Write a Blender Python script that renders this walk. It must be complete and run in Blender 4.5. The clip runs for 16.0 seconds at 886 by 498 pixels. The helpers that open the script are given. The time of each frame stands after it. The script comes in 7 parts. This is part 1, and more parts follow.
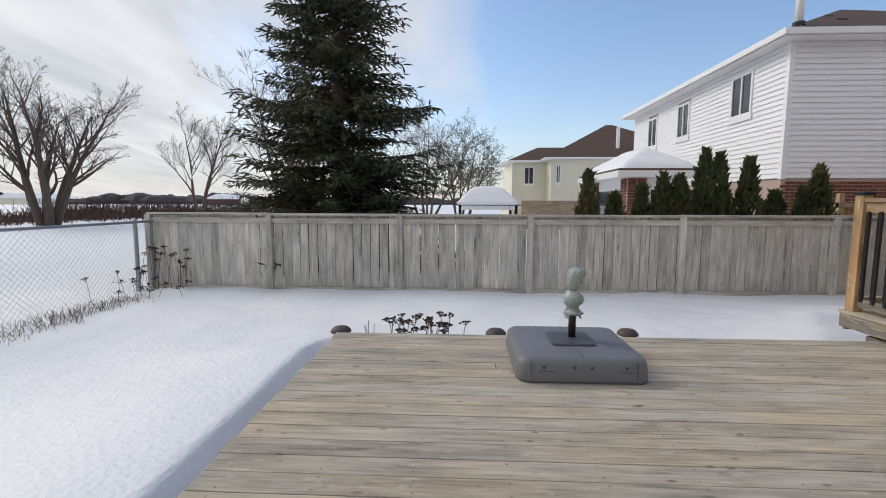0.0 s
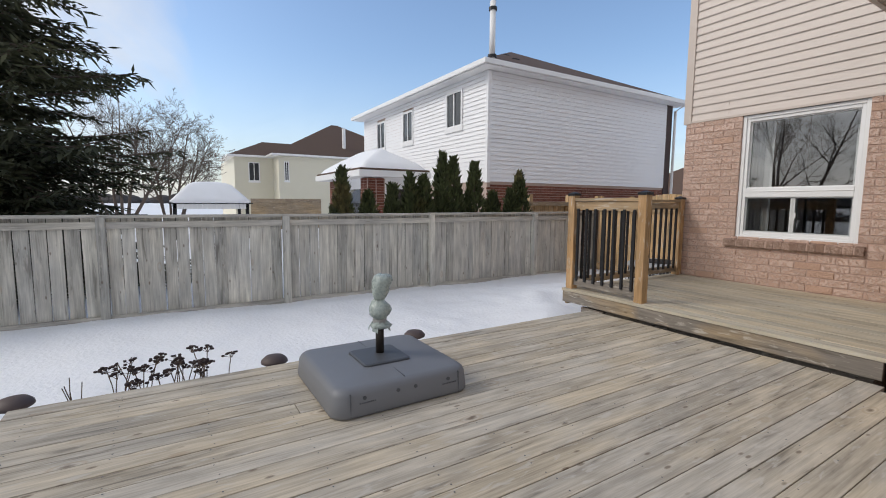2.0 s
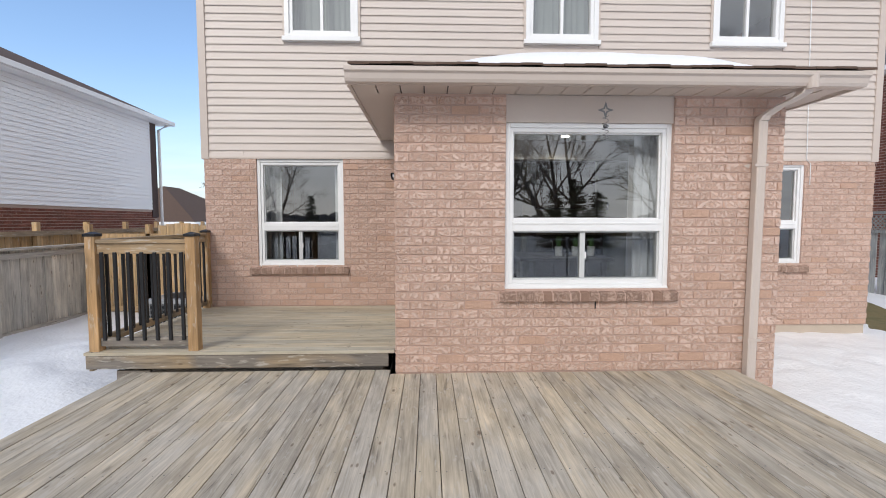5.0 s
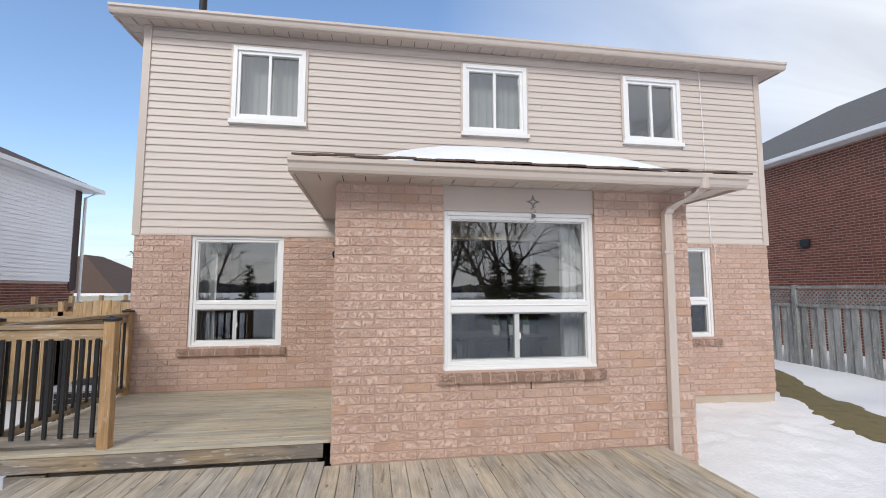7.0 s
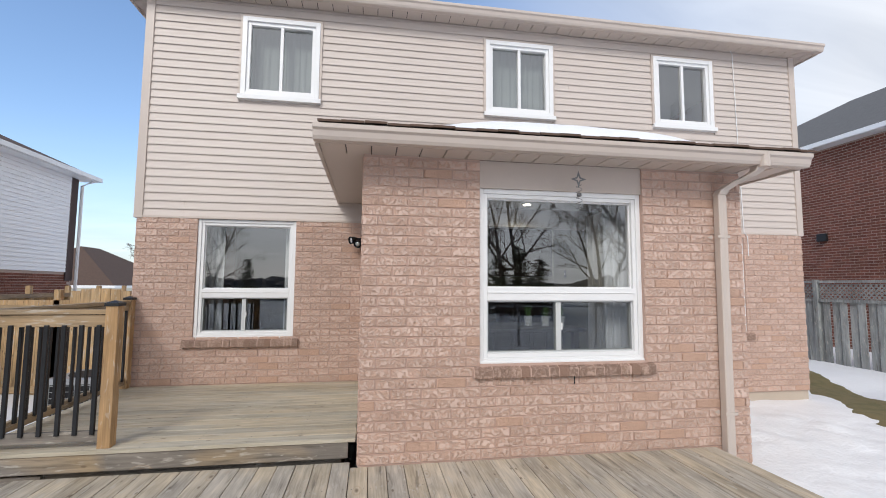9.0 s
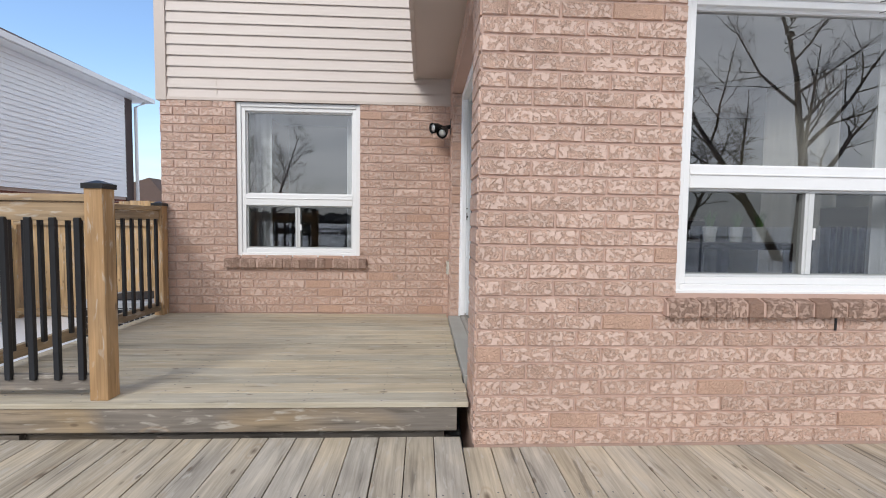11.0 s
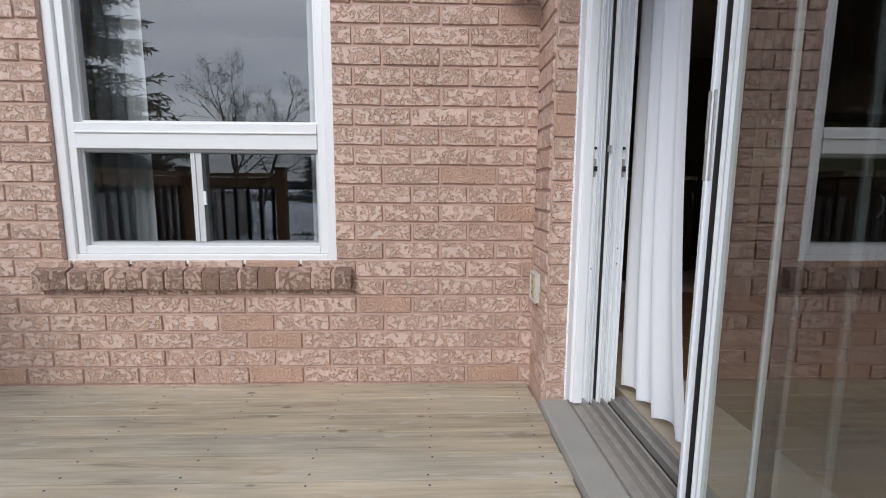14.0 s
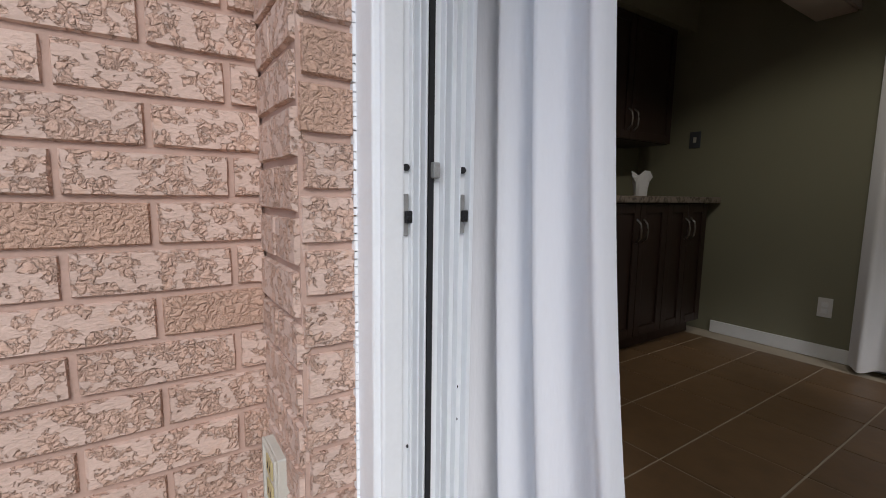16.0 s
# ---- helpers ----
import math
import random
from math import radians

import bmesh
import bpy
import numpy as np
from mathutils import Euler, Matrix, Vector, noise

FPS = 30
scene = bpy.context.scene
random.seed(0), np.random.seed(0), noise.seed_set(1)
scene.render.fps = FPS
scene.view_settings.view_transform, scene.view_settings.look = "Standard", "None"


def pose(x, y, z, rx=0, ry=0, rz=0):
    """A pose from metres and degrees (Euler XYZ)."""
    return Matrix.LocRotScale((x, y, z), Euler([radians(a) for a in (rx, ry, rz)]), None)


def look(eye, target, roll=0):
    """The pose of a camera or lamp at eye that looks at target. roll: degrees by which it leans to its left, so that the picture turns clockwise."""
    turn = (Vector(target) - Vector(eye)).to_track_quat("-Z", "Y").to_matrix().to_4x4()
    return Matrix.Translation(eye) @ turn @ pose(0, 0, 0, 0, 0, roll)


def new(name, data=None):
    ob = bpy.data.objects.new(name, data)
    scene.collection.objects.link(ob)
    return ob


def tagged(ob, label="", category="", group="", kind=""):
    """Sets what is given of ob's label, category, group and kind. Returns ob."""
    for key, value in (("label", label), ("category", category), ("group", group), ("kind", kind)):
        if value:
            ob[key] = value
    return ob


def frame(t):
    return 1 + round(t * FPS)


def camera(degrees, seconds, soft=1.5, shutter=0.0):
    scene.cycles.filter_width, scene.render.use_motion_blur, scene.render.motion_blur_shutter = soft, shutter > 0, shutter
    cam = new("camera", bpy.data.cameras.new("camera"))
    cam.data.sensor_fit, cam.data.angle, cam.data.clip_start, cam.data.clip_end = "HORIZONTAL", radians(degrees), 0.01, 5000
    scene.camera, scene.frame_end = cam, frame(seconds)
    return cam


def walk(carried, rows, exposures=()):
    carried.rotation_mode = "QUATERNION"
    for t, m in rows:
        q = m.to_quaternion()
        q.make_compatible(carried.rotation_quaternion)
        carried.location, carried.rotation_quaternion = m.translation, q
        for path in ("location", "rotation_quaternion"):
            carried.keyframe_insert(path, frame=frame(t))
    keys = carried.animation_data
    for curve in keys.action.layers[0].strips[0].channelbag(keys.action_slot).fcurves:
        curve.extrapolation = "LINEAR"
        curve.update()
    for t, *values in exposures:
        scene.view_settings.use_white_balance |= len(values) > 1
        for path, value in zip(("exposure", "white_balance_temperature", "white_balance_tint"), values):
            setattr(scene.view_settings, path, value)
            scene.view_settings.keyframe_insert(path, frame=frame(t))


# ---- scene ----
cam = camera(89.5, 16.0, soft=1.0)
PATH = [
    (0, (1.453, -3.438, 1.164), (-0.534, -3.529, 0.958), 0.2),
    (0.5, (1.364, -3.492, 1.152), (-0.61, -3.251, 0.938), 0.2),
    (1, (1.191, -3.567, 1.147), (-0.719, -3.016, 0.933), 0.3),
    (1.5, (1.012, -3.648, 1.142), (-0.811, -2.852, 0.928), 0.4),
    (2, (0.815, -3.759, 1.154), (-0.884, -2.723, 0.948), 0.4),
    (2.5, (0.61, -3.738, 1.132), (-0.921, -2.468, 0.921), 0.2),
    (3, (0.452, -3.712, 1.155), (-0.824, -2.185, 0.951), 0.3),
    (3.5, (0.318, -3.768, 1.196), (-0.528, -1.966, 1.003), 0.4),
    (4, (0.247, -3.811, 1.27), (-0.139, -1.858, 1.071), 0.3),
    (4.5, (0.268, -3.903, 1.327), (0.165, -1.914, 1.15), 0.1),
    (5, (0.29, -4.007, 1.387), (0.357, -2.012, 1.26), 0.0),
    (7.5, (0.336, -4.123, 1.515), (0.668, -2.162, 1.722), 0.1),
    (8, (0.289, -4.069, 1.513), (0.641, -2.111, 1.721), 0.2),
    (10.5, (-0.237, -2.595, 1.15), (-0.071, -0.602, 1.118), 0.8),
    (11, (-0.267, -2.144, 1.098), (-0.175, -0.149, 0.982), 0.8),
    (11.5, (-0.319, -1.724, 1.08), (-0.287, 0.27, 0.915), 0.8),
    (12, (-0.402, -1.322, 1.07), (-0.392, 0.67, 0.876), 0.7),
    (12.5, (-0.445, -0.89, 1.064), (-0.435, 1.099, 0.848), 0.6),
    (13, (-0.447, -0.426, 1.044), (-0.5, 1.558, 0.804), 0.45),
    (13.5, (-0.49, -0.044, 1.065), (-0.516, 1.938, 0.8), 0.35),
    (14, (-0.47, 0.325, 1.085), (-0.414, 2.305, 0.815), 0.3),
    (14.5, (-0.47, 0.655, 1.125), (-0.247, 2.625, 0.865), 0.4),
    (15, (-0.435, 0.893, 1.21), (0.084, 2.808, 0.968), 0.35),
    (15.5, (-0.29, 1.169, 1.205), (0.472, 3.0, 0.946), 0.9),
    (16, (-0.193, 1.395, 1.194), (0.909, 3.047, 0.954), 0.8),
]
walk(cam, [(t, look(eye, target, roll)) for t, eye, target, roll in PATH],
     exposures=[(0, 0.06, 6650, 10), (2.5, 0.16, 6550, 10), (4.0, 0.3, 6450, 10), (5, 0.38, 6400, 10), (8, 0.34, 6400, 10), (10.5, 0.42, 6300, 10), (12.5, 0.57, 6200, 10), (14.5, 0.45, 6000, 10), (16, 0.4, 6050, 11)])

# ---- world, sun, sky ----
world = bpy.data.worlds.new("sky")
scene.world = world
world.use_nodes = True
wn = world.node_tree.nodes
wl = world.node_tree.links
wn.clear()
w_out = wn.new("ShaderNodeOutputWorld")
w_bg = wn.new("ShaderNodeBackground")
w_sky = wn.new("ShaderNodeTexSky")
w_sky.sky_type = "NISHITA"
w_sky.sun_disc = False
w_sky.sun_elevation = radians(36)
w_sky.sun_rotation = radians(205)
w_sky.air_density, w_sky.dust_density, w_sky.ozone_density = 1.0, 1.2, 2.0
w_bg.inputs["Strength"].default_value = 0.15
# thin high cloud: streaks that thicken towards the field, and a hazy horizon
w_tc = wn.new("ShaderNodeTexCoord")
w_sep = wn.new("ShaderNodeSeparateXYZ")
wl.new(w_tc.outputs["Generated"], w_sep.inputs[0])


def wmath(op, a, b=None, clamp=False):
    n = wn.new("ShaderNodeMath")
    n.operation, n.use_clamp = op, clamp
    for i, v in enumerate((a, b)):
        if v is None:
            continue
        if isinstance(v, (int, float)):
            n.inputs[i].default_value = v
        else:
            wl.new(v, n.inputs[i])
    return n.outputs[0]


w_up = wmath("ADD", wmath("MAXIMUM", w_sep.outputs[2], 0.0), 0.14)
w_comb = wn.new("ShaderNodeCombineXYZ")
wl.new(wmath("DIVIDE", w_sep.outputs[0], w_up), w_comb.inputs[0])
wl.new(wmath("DIVIDE", w_sep.outputs[1], w_up), w_comb.inputs[1])
w_map = wn.new("ShaderNodeMapping")
w_map.inputs["Rotation"].default_value = (0, 0, radians(-28))
w_map.inputs["Scale"].default_value = (0.35, 1.0, 1.0)
wl.new(w_comb.outputs[0], w_map.inputs[0])
w_noise = wn.new("ShaderNodeTexNoise")
w_noise.inputs["Scale"].default_value = 1.1
w_noise.inputs["Detail"].default_value = 7
w_noise.inputs["Roughness"].default_value = 0.55
w_noise.inputs["Distortion"].default_value = 0.5
wl.new(w_map.outputs[0], w_noise.inputs[0])
w_bias = wmath("MULTIPLY", wmath("ADD", w_sep.outputs[1], wmath("MULTIPLY", w_sep.outputs[0], -0.12)), -0.75)
w_cov = wmath("MULTIPLY", wmath("ADD", wmath("ADD", w_noise.outputs["Fac"], w_bias), -0.42), 3.6, clamp=True)
w_east = wmath("MULTIPLY", wmath("ADD", w_sep.outputs[0], -0.12), 1.6, clamp=True)
w_cov = wmath("MAXIMUM", w_cov, w_east)
w_haze = wmath("POWER", wmath("SUBTRACT", 1.0, wmath("MULTIPLY", wmath("ABSOLUTE", w_sep.outputs[2]), 3.2, clamp=True)), 2.0)
w_cov = wmath("MAXIMUM", w_cov, wmath("MULTIPLY", w_haze, 0.75))
w_cov = wmath("MULTIPLY", w_cov, 0.93)
w_mix = wn.new("ShaderNodeMix")
w_mix.data_type = "RGBA"
wl.new(w_cov, w_mix.inputs[0])
w_tint = wn.new("ShaderNodeMix")
w_tint.data_type, w_tint.blend_type = "RGBA", "MULTIPLY"
w_tint.inputs[0].default_value = 1.0
wl.new(w_sky.outputs[0], w_tint.inputs[6])
w_tint.inputs[7].default_value = (1.14, 1.18, 1.22, 1)
wl.new(w_tint.outputs[2], w_mix.inputs[6])
w_lump = wn.new("ShaderNodeTexNoise")
w_lump.inputs["Scale"].default_value = 2.6
w_lump.inputs["Detail"].default_value = 6
w_lump.inputs["Distortion"].default_value = 0.8
wl.new(w_map.outputs[0], w_lump.inputs[0])
w_cloud = wn.new("ShaderNodeMix")
w_cloud.data_type = "RGBA"
wl.new(wmath("MULTIPLY", wmath("ADD", w_lump.outputs["Fac"], -0.3), 2.4, clamp=True), w_cloud.inputs[0])
w_cloud.inputs[6].default_value = (3.6, 3.75, 4.05, 1)
w_cloud.inputs[7].default_value = (5.2, 5.3, 5.45, 1)
wl.new(w_cloud.outputs[2], w_mix.inputs[7])
wl.new(w_mix.outputs[2], w_bg.inputs["Color"])
wl.new(w_bg.outputs[0], w_out.inputs[0])

sun = new("sun", bpy.data.lights.new("sun", "SUN"))
sun.data.energy, sun.data.angle, sun.data.color = 1.4, radians(21), (1.0, 0.95, 0.88)
sun.matrix_world = look((0, 0, 30), (0.42 * 20, 0.9 * 20, 30 - 0.72 * 20))


# ---- helpers ----
class Shape:
    """Collects vertices and faces of one mesh."""

    def __init__(self):
        self.v, self.f = [], []

    def box(self, x0, x1, y0, y1, z0, z1):
        b = len(self.v)
        self.v += [(x, y, z) for z in (z0, z1) for y in (y0, y1) for x in (x0, x1)]
        self.f += [tuple(b + i for i in q) for q in ((0, 2, 3, 1), (4, 5, 7, 6), (0, 1, 5, 4), (1, 3, 7, 5), (3, 2, 6, 7), (2, 0, 4, 6))]
        return self

    def poly(self, pts):
        b = len(self.v)
        self.v += [tuple(p) for p in pts]
        self.f.append(tuple(range(b, b + len(pts))))
        return self

    def loft(self, rings, cap=True):
        """Skins closed rings that have the same number of points."""
        b, n = len(self.v), len(rings[0])
        for r in rings:
            self.v += [tuple(p) for p in r]
        for k in range(len(rings) - 1):
            for i in range(n):
                j = (i + 1) % n
                self.f.append((b + k * n + i, b + k * n + j, b + (k + 1) * n + j, b + (k + 1) * n + i))
        if cap:
            self.f.append(tuple(b + i for i in reversed(range(n))))
            self.f.append(tuple(b + (len(rings) - 1) * n + i for i in range(n)))
        return self

    def tube(self, path, radii, n=8, cap=True):
        """A round tube along a path."""
        rings = []
        path = [Vector(p) for p in path]
        for k, p in enumerate(path):
            d = (path[min(k + 1, len(path) - 1)] - path[max(k - 1, 0)])
            d = d.normalized() if d.length > 1e-6 else Vector((0, 0, 1))
            a = d.cross(Vector((0, 0, 1)) if abs(d.z) < 0.9 else Vector((1, 0, 0))).normalized()
            c = d.cross(a)
            r = radii[k] if isinstance(radii, (list, tuple)) else radii
            rings.append([p + a * (r * math.cos(2 * math.pi * i / n)) + c * (r * math.sin(2 * math.pi * i / n)) for i in range(n)])
        return self.loft(rings, cap)

    def prism(self, profile, axis, a0, a1):
        """Extrudes a closed profile of (u, v) along an axis: x -> (y, z), y -> (x, z), z -> (x, y)."""
        put = {"x": lambda a, u, v: (a, u, v), "y": lambda a, u, v: (u, a, v), "z": lambda a, u, v: (u, v, a)}[axis]
        return self.loft([[put(a, u, v) for u, v in profile] for a in (a0, a1)])

    def mesh(self, name, mat, smooth=False, bevel=0.0):
        me = bpy.data.meshes.new(name)
        me.from_pydata(self.v, [], self.f)
        bm = bmesh.new()
        bm.from_mesh(me)
        if 1 < len(bm.faces) < 60000:
            bmesh.ops.recalc_face_normals(bm, faces=bm.faces)
        if bevel:
            sharp = [e for e in bm.edges if len(e.link_faces) == 2 and e.calc_face_angle(0) > 0.6]
            bmesh.ops.bevel(bm, geom=sharp, offset=bevel, segments=2, affect="EDGES", profile=0.5)
        bm.to_mesh(me)
        bm.free()
        if smooth:
            for p in me.polygons:
                p.use_smooth = True
        me.materials.append(mat)
        return me


def part(name, shape, material, parent=None, label="", smooth=False, bevel=0.0, kind=""):
    """Links a shape, or a ready mesh, as one object under a thing or a part."""
    me = shape.mesh(name, material, smooth, bevel) if isinstance(shape, Shape) else shape
    ob = new(name, me)
    ob.parent = parent
    return tagged(ob, label, kind=kind)


def thing(name, label, category, group="", at=(0, 0, 0), kind=""):
    ob = new(name)
    ob.empty_display_size = 0.1
    ob.matrix_world = pose(*at)
    return tagged(ob, label, category, group, kind)


def setting(name, shape, material, label, category="", bevel=0.0, smooth=False):
    return tagged(part(name, shape, material, None, "", smooth, bevel), label, category, kind="structure")


# ---- materials ----
def material(name, base, rough=0.6, metal=0.0, spread=0.12, scale=8.0, fine=80.0, bump=0.1, stretch=(1, 1, 1), second=None, second_at=0.55, per_object=0.0, per_island=0.0, spec=0.5, hue=None, dist=0.004):
    """A surface with colour variation at two scales, fine relief and, where given, a second colour in patches."""
    m = bpy.data.materials.new(name)
    m.use_nodes = True
    nt = m.node_tree
    n, l = nt.nodes, nt.links
    bsdf = n["Principled BSDF"]
    geo = n.new("ShaderNodeNewGeometry")
    mp = n.new("ShaderNodeMapping")
    mp.inputs["Scale"].default_value = stretch
    l.new(geo.outputs["Position"], mp.inputs[0])
    big = n.new("ShaderNodeTexNoise")
    big.inputs["Scale"].default_value, big.inputs["Detail"].default_value = scale, 5
    small = n.new("ShaderNodeTexNoise")
    small.inputs["Scale"].default_value, small.inputs["Detail"].default_value = fine, 4
    for t in (big, small):
        l.new(mp.outputs[0], t.inputs[0])

    def calc(op, a, b, clamp=False):
        q = n.new("ShaderNodeMath")
        q.operation, q.use_clamp = op, clamp
        for i, v in enumerate((a, b)):
            if isinstance(v, (int, float)):
                q.inputs[i].default_value = v
            else:
                l.new(v, q.inputs[i])
        return q.outputs[0]

    def mix(f, a, b, blend="MIX"):
        q = n.new("ShaderNodeMix")
        q.data_type, q.blend_type = "RGBA", blend
        for i, v in ((0, f), (6, a), (7, b)):
            if isinstance(v, (int, float)):
                q.inputs[i].default_value = v
            elif isinstance(v, tuple):
                q.inputs[i].default_value = (*v, 1)
            else:
                l.new(v, q.inputs[i])
        return q.outputs[2]

    col = base
    if second:
        edge = n.new("ShaderNodeMapRange")
        edge.inputs[1].default_value, edge.inputs[2].default_value = second_at - 0.08, second_at + 0.08
        l.new(big.outputs["Fac"], edge.inputs[0])
        col = mix(edge.outputs[0], base, second)
    v = calc("ADD", calc("MULTIPLY", big.outputs["Fac"], spread * 1.6), calc("MULTIPLY", small.outputs["Fac"], spread))
    v = calc("ADD", v, 1.0 - spread * 1.3)
    if per_object:
        info = n.new("ShaderNodeObjectInfo")
        v = calc("ADD", v, calc("MULTIPLY", calc("SUBTRACT", info.outputs["Random"], 0.5), per_object * 2))
    if per_island:
        v = calc("ADD", v, calc("MULTIPLY", calc("SUBTRACT", geo.outputs["Random Per Island"], 0.5), per_island * 2))
    grey = n.new("ShaderNodeCombineColor")
    for i in range(3):
        l.new(v, grey.inputs[i])
    col = mix(1.0, col, grey.outputs[0], "MULTIPLY")
    l.new(col, bsdf.inputs["Base Color"])
    bsdf.inputs["Metallic"].default_value = metal
    bsdf.inputs["Specular IOR Level"].default_value = spec
    l.new(calc("ADD", calc("MULTIPLY", calc("SUBTRACT", small.outputs["Fac"], 0.5), 0.25), rough, True), bsdf.inputs["Roughness"])
    if bump:
        bp = n.new("ShaderNodeBump")
        bp.inputs["Strength"].default_value, bp.inputs["Distance"].default_value = bump, dist
        l.new(calc("ADD", small.outputs["Fac"], calc("MULTIPLY", big.outputs["Fac"], 0.6)), bp.inputs["Height"])
        l.new(bp.outputs[0], bsdf.inputs["Normal"])
    return m


def wood(name, base, grey, axis, knots=True, per_object=0.1, rough=0.75, worn=0.5, contrast=1.85):
    """Weathered timber whose grain runs along an axis; greyed in patches, with knots and checks."""
    m = bpy.data.materials.new(name)
    m.use_nodes = True
    n, l = m.node_tree.nodes, m.node_tree.links
    bsdf = n["Principled BSDF"]
    geo = n.new("ShaderNodeNewGeometry")
    info = n.new("ShaderNodeObjectInfo")

    def calc(op, a, b, clamp=False):
        q = n.new("ShaderNodeMath")
        q.operation, q.use_clamp = op, clamp
        for i, v in enumerate((a, b)):
            if isinstance(v, (int, float)):
                q.inputs[i].default_value = v
            else:
                l.new(v, q.inputs[i])
        return q.outputs[0]

    shift = n.new("ShaderNodeCombineXYZ")
    for i in range(3):
        l.new(calc("MULTIPLY", info.outputs["Random"], 13.7 * (i + 1)), shift.inputs[i])
    add = n.new("ShaderNodeVectorMath")
    l.new(geo.outputs["Position"], add.inputs[0])
    l.new(shift.outputs[0], add.inputs[1])

    def tex(kind, scale, along, detail=4):
        mp = n.new("ShaderNodeMapping")
        s = [1.0, 1.0, 1.0]
        s["xyz".index(axis)] = along
        mp.inputs["Scale"].default_value = s
        l.new(add.outputs[0], mp.inputs[0])
        t = n.new("ShaderNodeTexNoise" if kind == "noise" else "ShaderNodeTexVoronoi")
        t.inputs["Scale"].default_value = scale
        if kind == "noise":
            t.inputs["Detail"].default_value = detail
            t.inputs["Distortion"].default_value = 0.6
        l.new(mp.outputs[0], t.inputs[0])
        return t.outputs["Fac" if kind == "noise" else "Distance"]

    def ramp(v, lo, hi):
        q = n.new("ShaderNodeMapRange")
        q.inputs[1].default_value, q.inputs[2].default_value = lo, hi
        l.new(v, q.inputs[0])
        return q.outputs[0]

    def mix(f, a, b, blend="MIX"):
        q = n.new("ShaderNodeMix")
        q.data_type, q.blend_type = "RGBA", blend
        for i, v in ((0, f), (6, a), (7, b)):
            if isinstance(v, (int, float)):
                q.inputs[i].default_value = v
            elif isinstance(v, tuple):
                q.inputs[i].default_value = (*v, 1)
            else:
                l.new(v, q.inputs[i])
        return q.outputs[2]

    grain = tex("noise", 95.0, 0.03, 5)
    streak = tex("noise", 24.0, 0.09, 4)
    patch = tex("noise", 1.7, 0.5, 4)
    col = mix(calc("MULTIPLY", ramp(patch, 0.35, 0.65), worn * 2, True), base, grey)
    lum = calc("ADD", calc("MULTIPLY", grain, 0.42), calc("MULTIPLY", streak, 0.5))
    lum = calc("ADD", calc("MULTIPLY", calc("SUBTRACT", lum, 0.46), contrast), 0.98)
    lum = calc("ADD", lum, calc("MULTIPLY", calc("SUBTRACT", info.outputs["Random"], 0.5), per_object * 2))
    gr = n.new("ShaderNodeCombineColor")
    for i in range(3):
        l.new(lum, gr.inputs[i])
    col = mix(1.0, col, gr.outputs[0], "MULTIPLY")
    blotch = tex("noise", 7.0, 0.3, 6)
    shade = n.new("ShaderNodeCombineColor")
    for i in range(3):
        l.new(calc("ADD", calc("MULTIPLY", calc("SUBTRACT", blotch, 0.5), contrast * 0.5), 1.0), shade.inputs[i])
    col = mix(1.0, col, shade.outputs[0], "MULTIPLY")
    scuff = tex("noise", 34.0, 0.22, 6)
    col = mix(calc("MULTIPLY", ramp(scuff, 0.58, 0.68), 0.55), col, (0.56, 0.52, 0.46))
    crack = ramp(streak, 0.36, 0.3)
    col = mix(calc("MULTIPLY", crack, 0.2 * contrast), col, (0.07, 0.055, 0.04))
    if knots:
        k = tex("voronoi", 4.6, 0.42)
        col = mix(calc("MULTIPLY", ramp(k, 0.085, 0.03), 0.75), col, (0.11, 0.07, 0.042))
        k2 = tex("voronoi", 11.0, 0.4)
        col = mix(calc("MULTIPLY", ramp(k2, 0.12, 0.06), 0.7), col, (0.13, 0.09, 0.06))
        ring = ramp(calc("ABSOLUTE", calc("SUBTRACT", k, 0.13), 0), 0.035, 0.0)
        col = mix(calc("MULTIPLY", ring, 0.35), col, (0.36, 0.25, 0.15))
    l.new(col, bsdf.inputs["Base Color"])
    bsdf.inputs["Roughness"].default_value = rough
    bsdf.inputs["Specular IOR Level"].default_value = 0.3
    bp = n.new("ShaderNodeBump")
    bp.inputs["Strength"].default_value, bp.inputs["Distance"].default_value = 0.35, 0.003
    l.new(calc("ADD", grain, calc("MULTIPLY", streak, 1.5)), bp.inputs["Height"])
    l.new(bp.outputs[0], bsdf.inputs["Normal"])
    return m


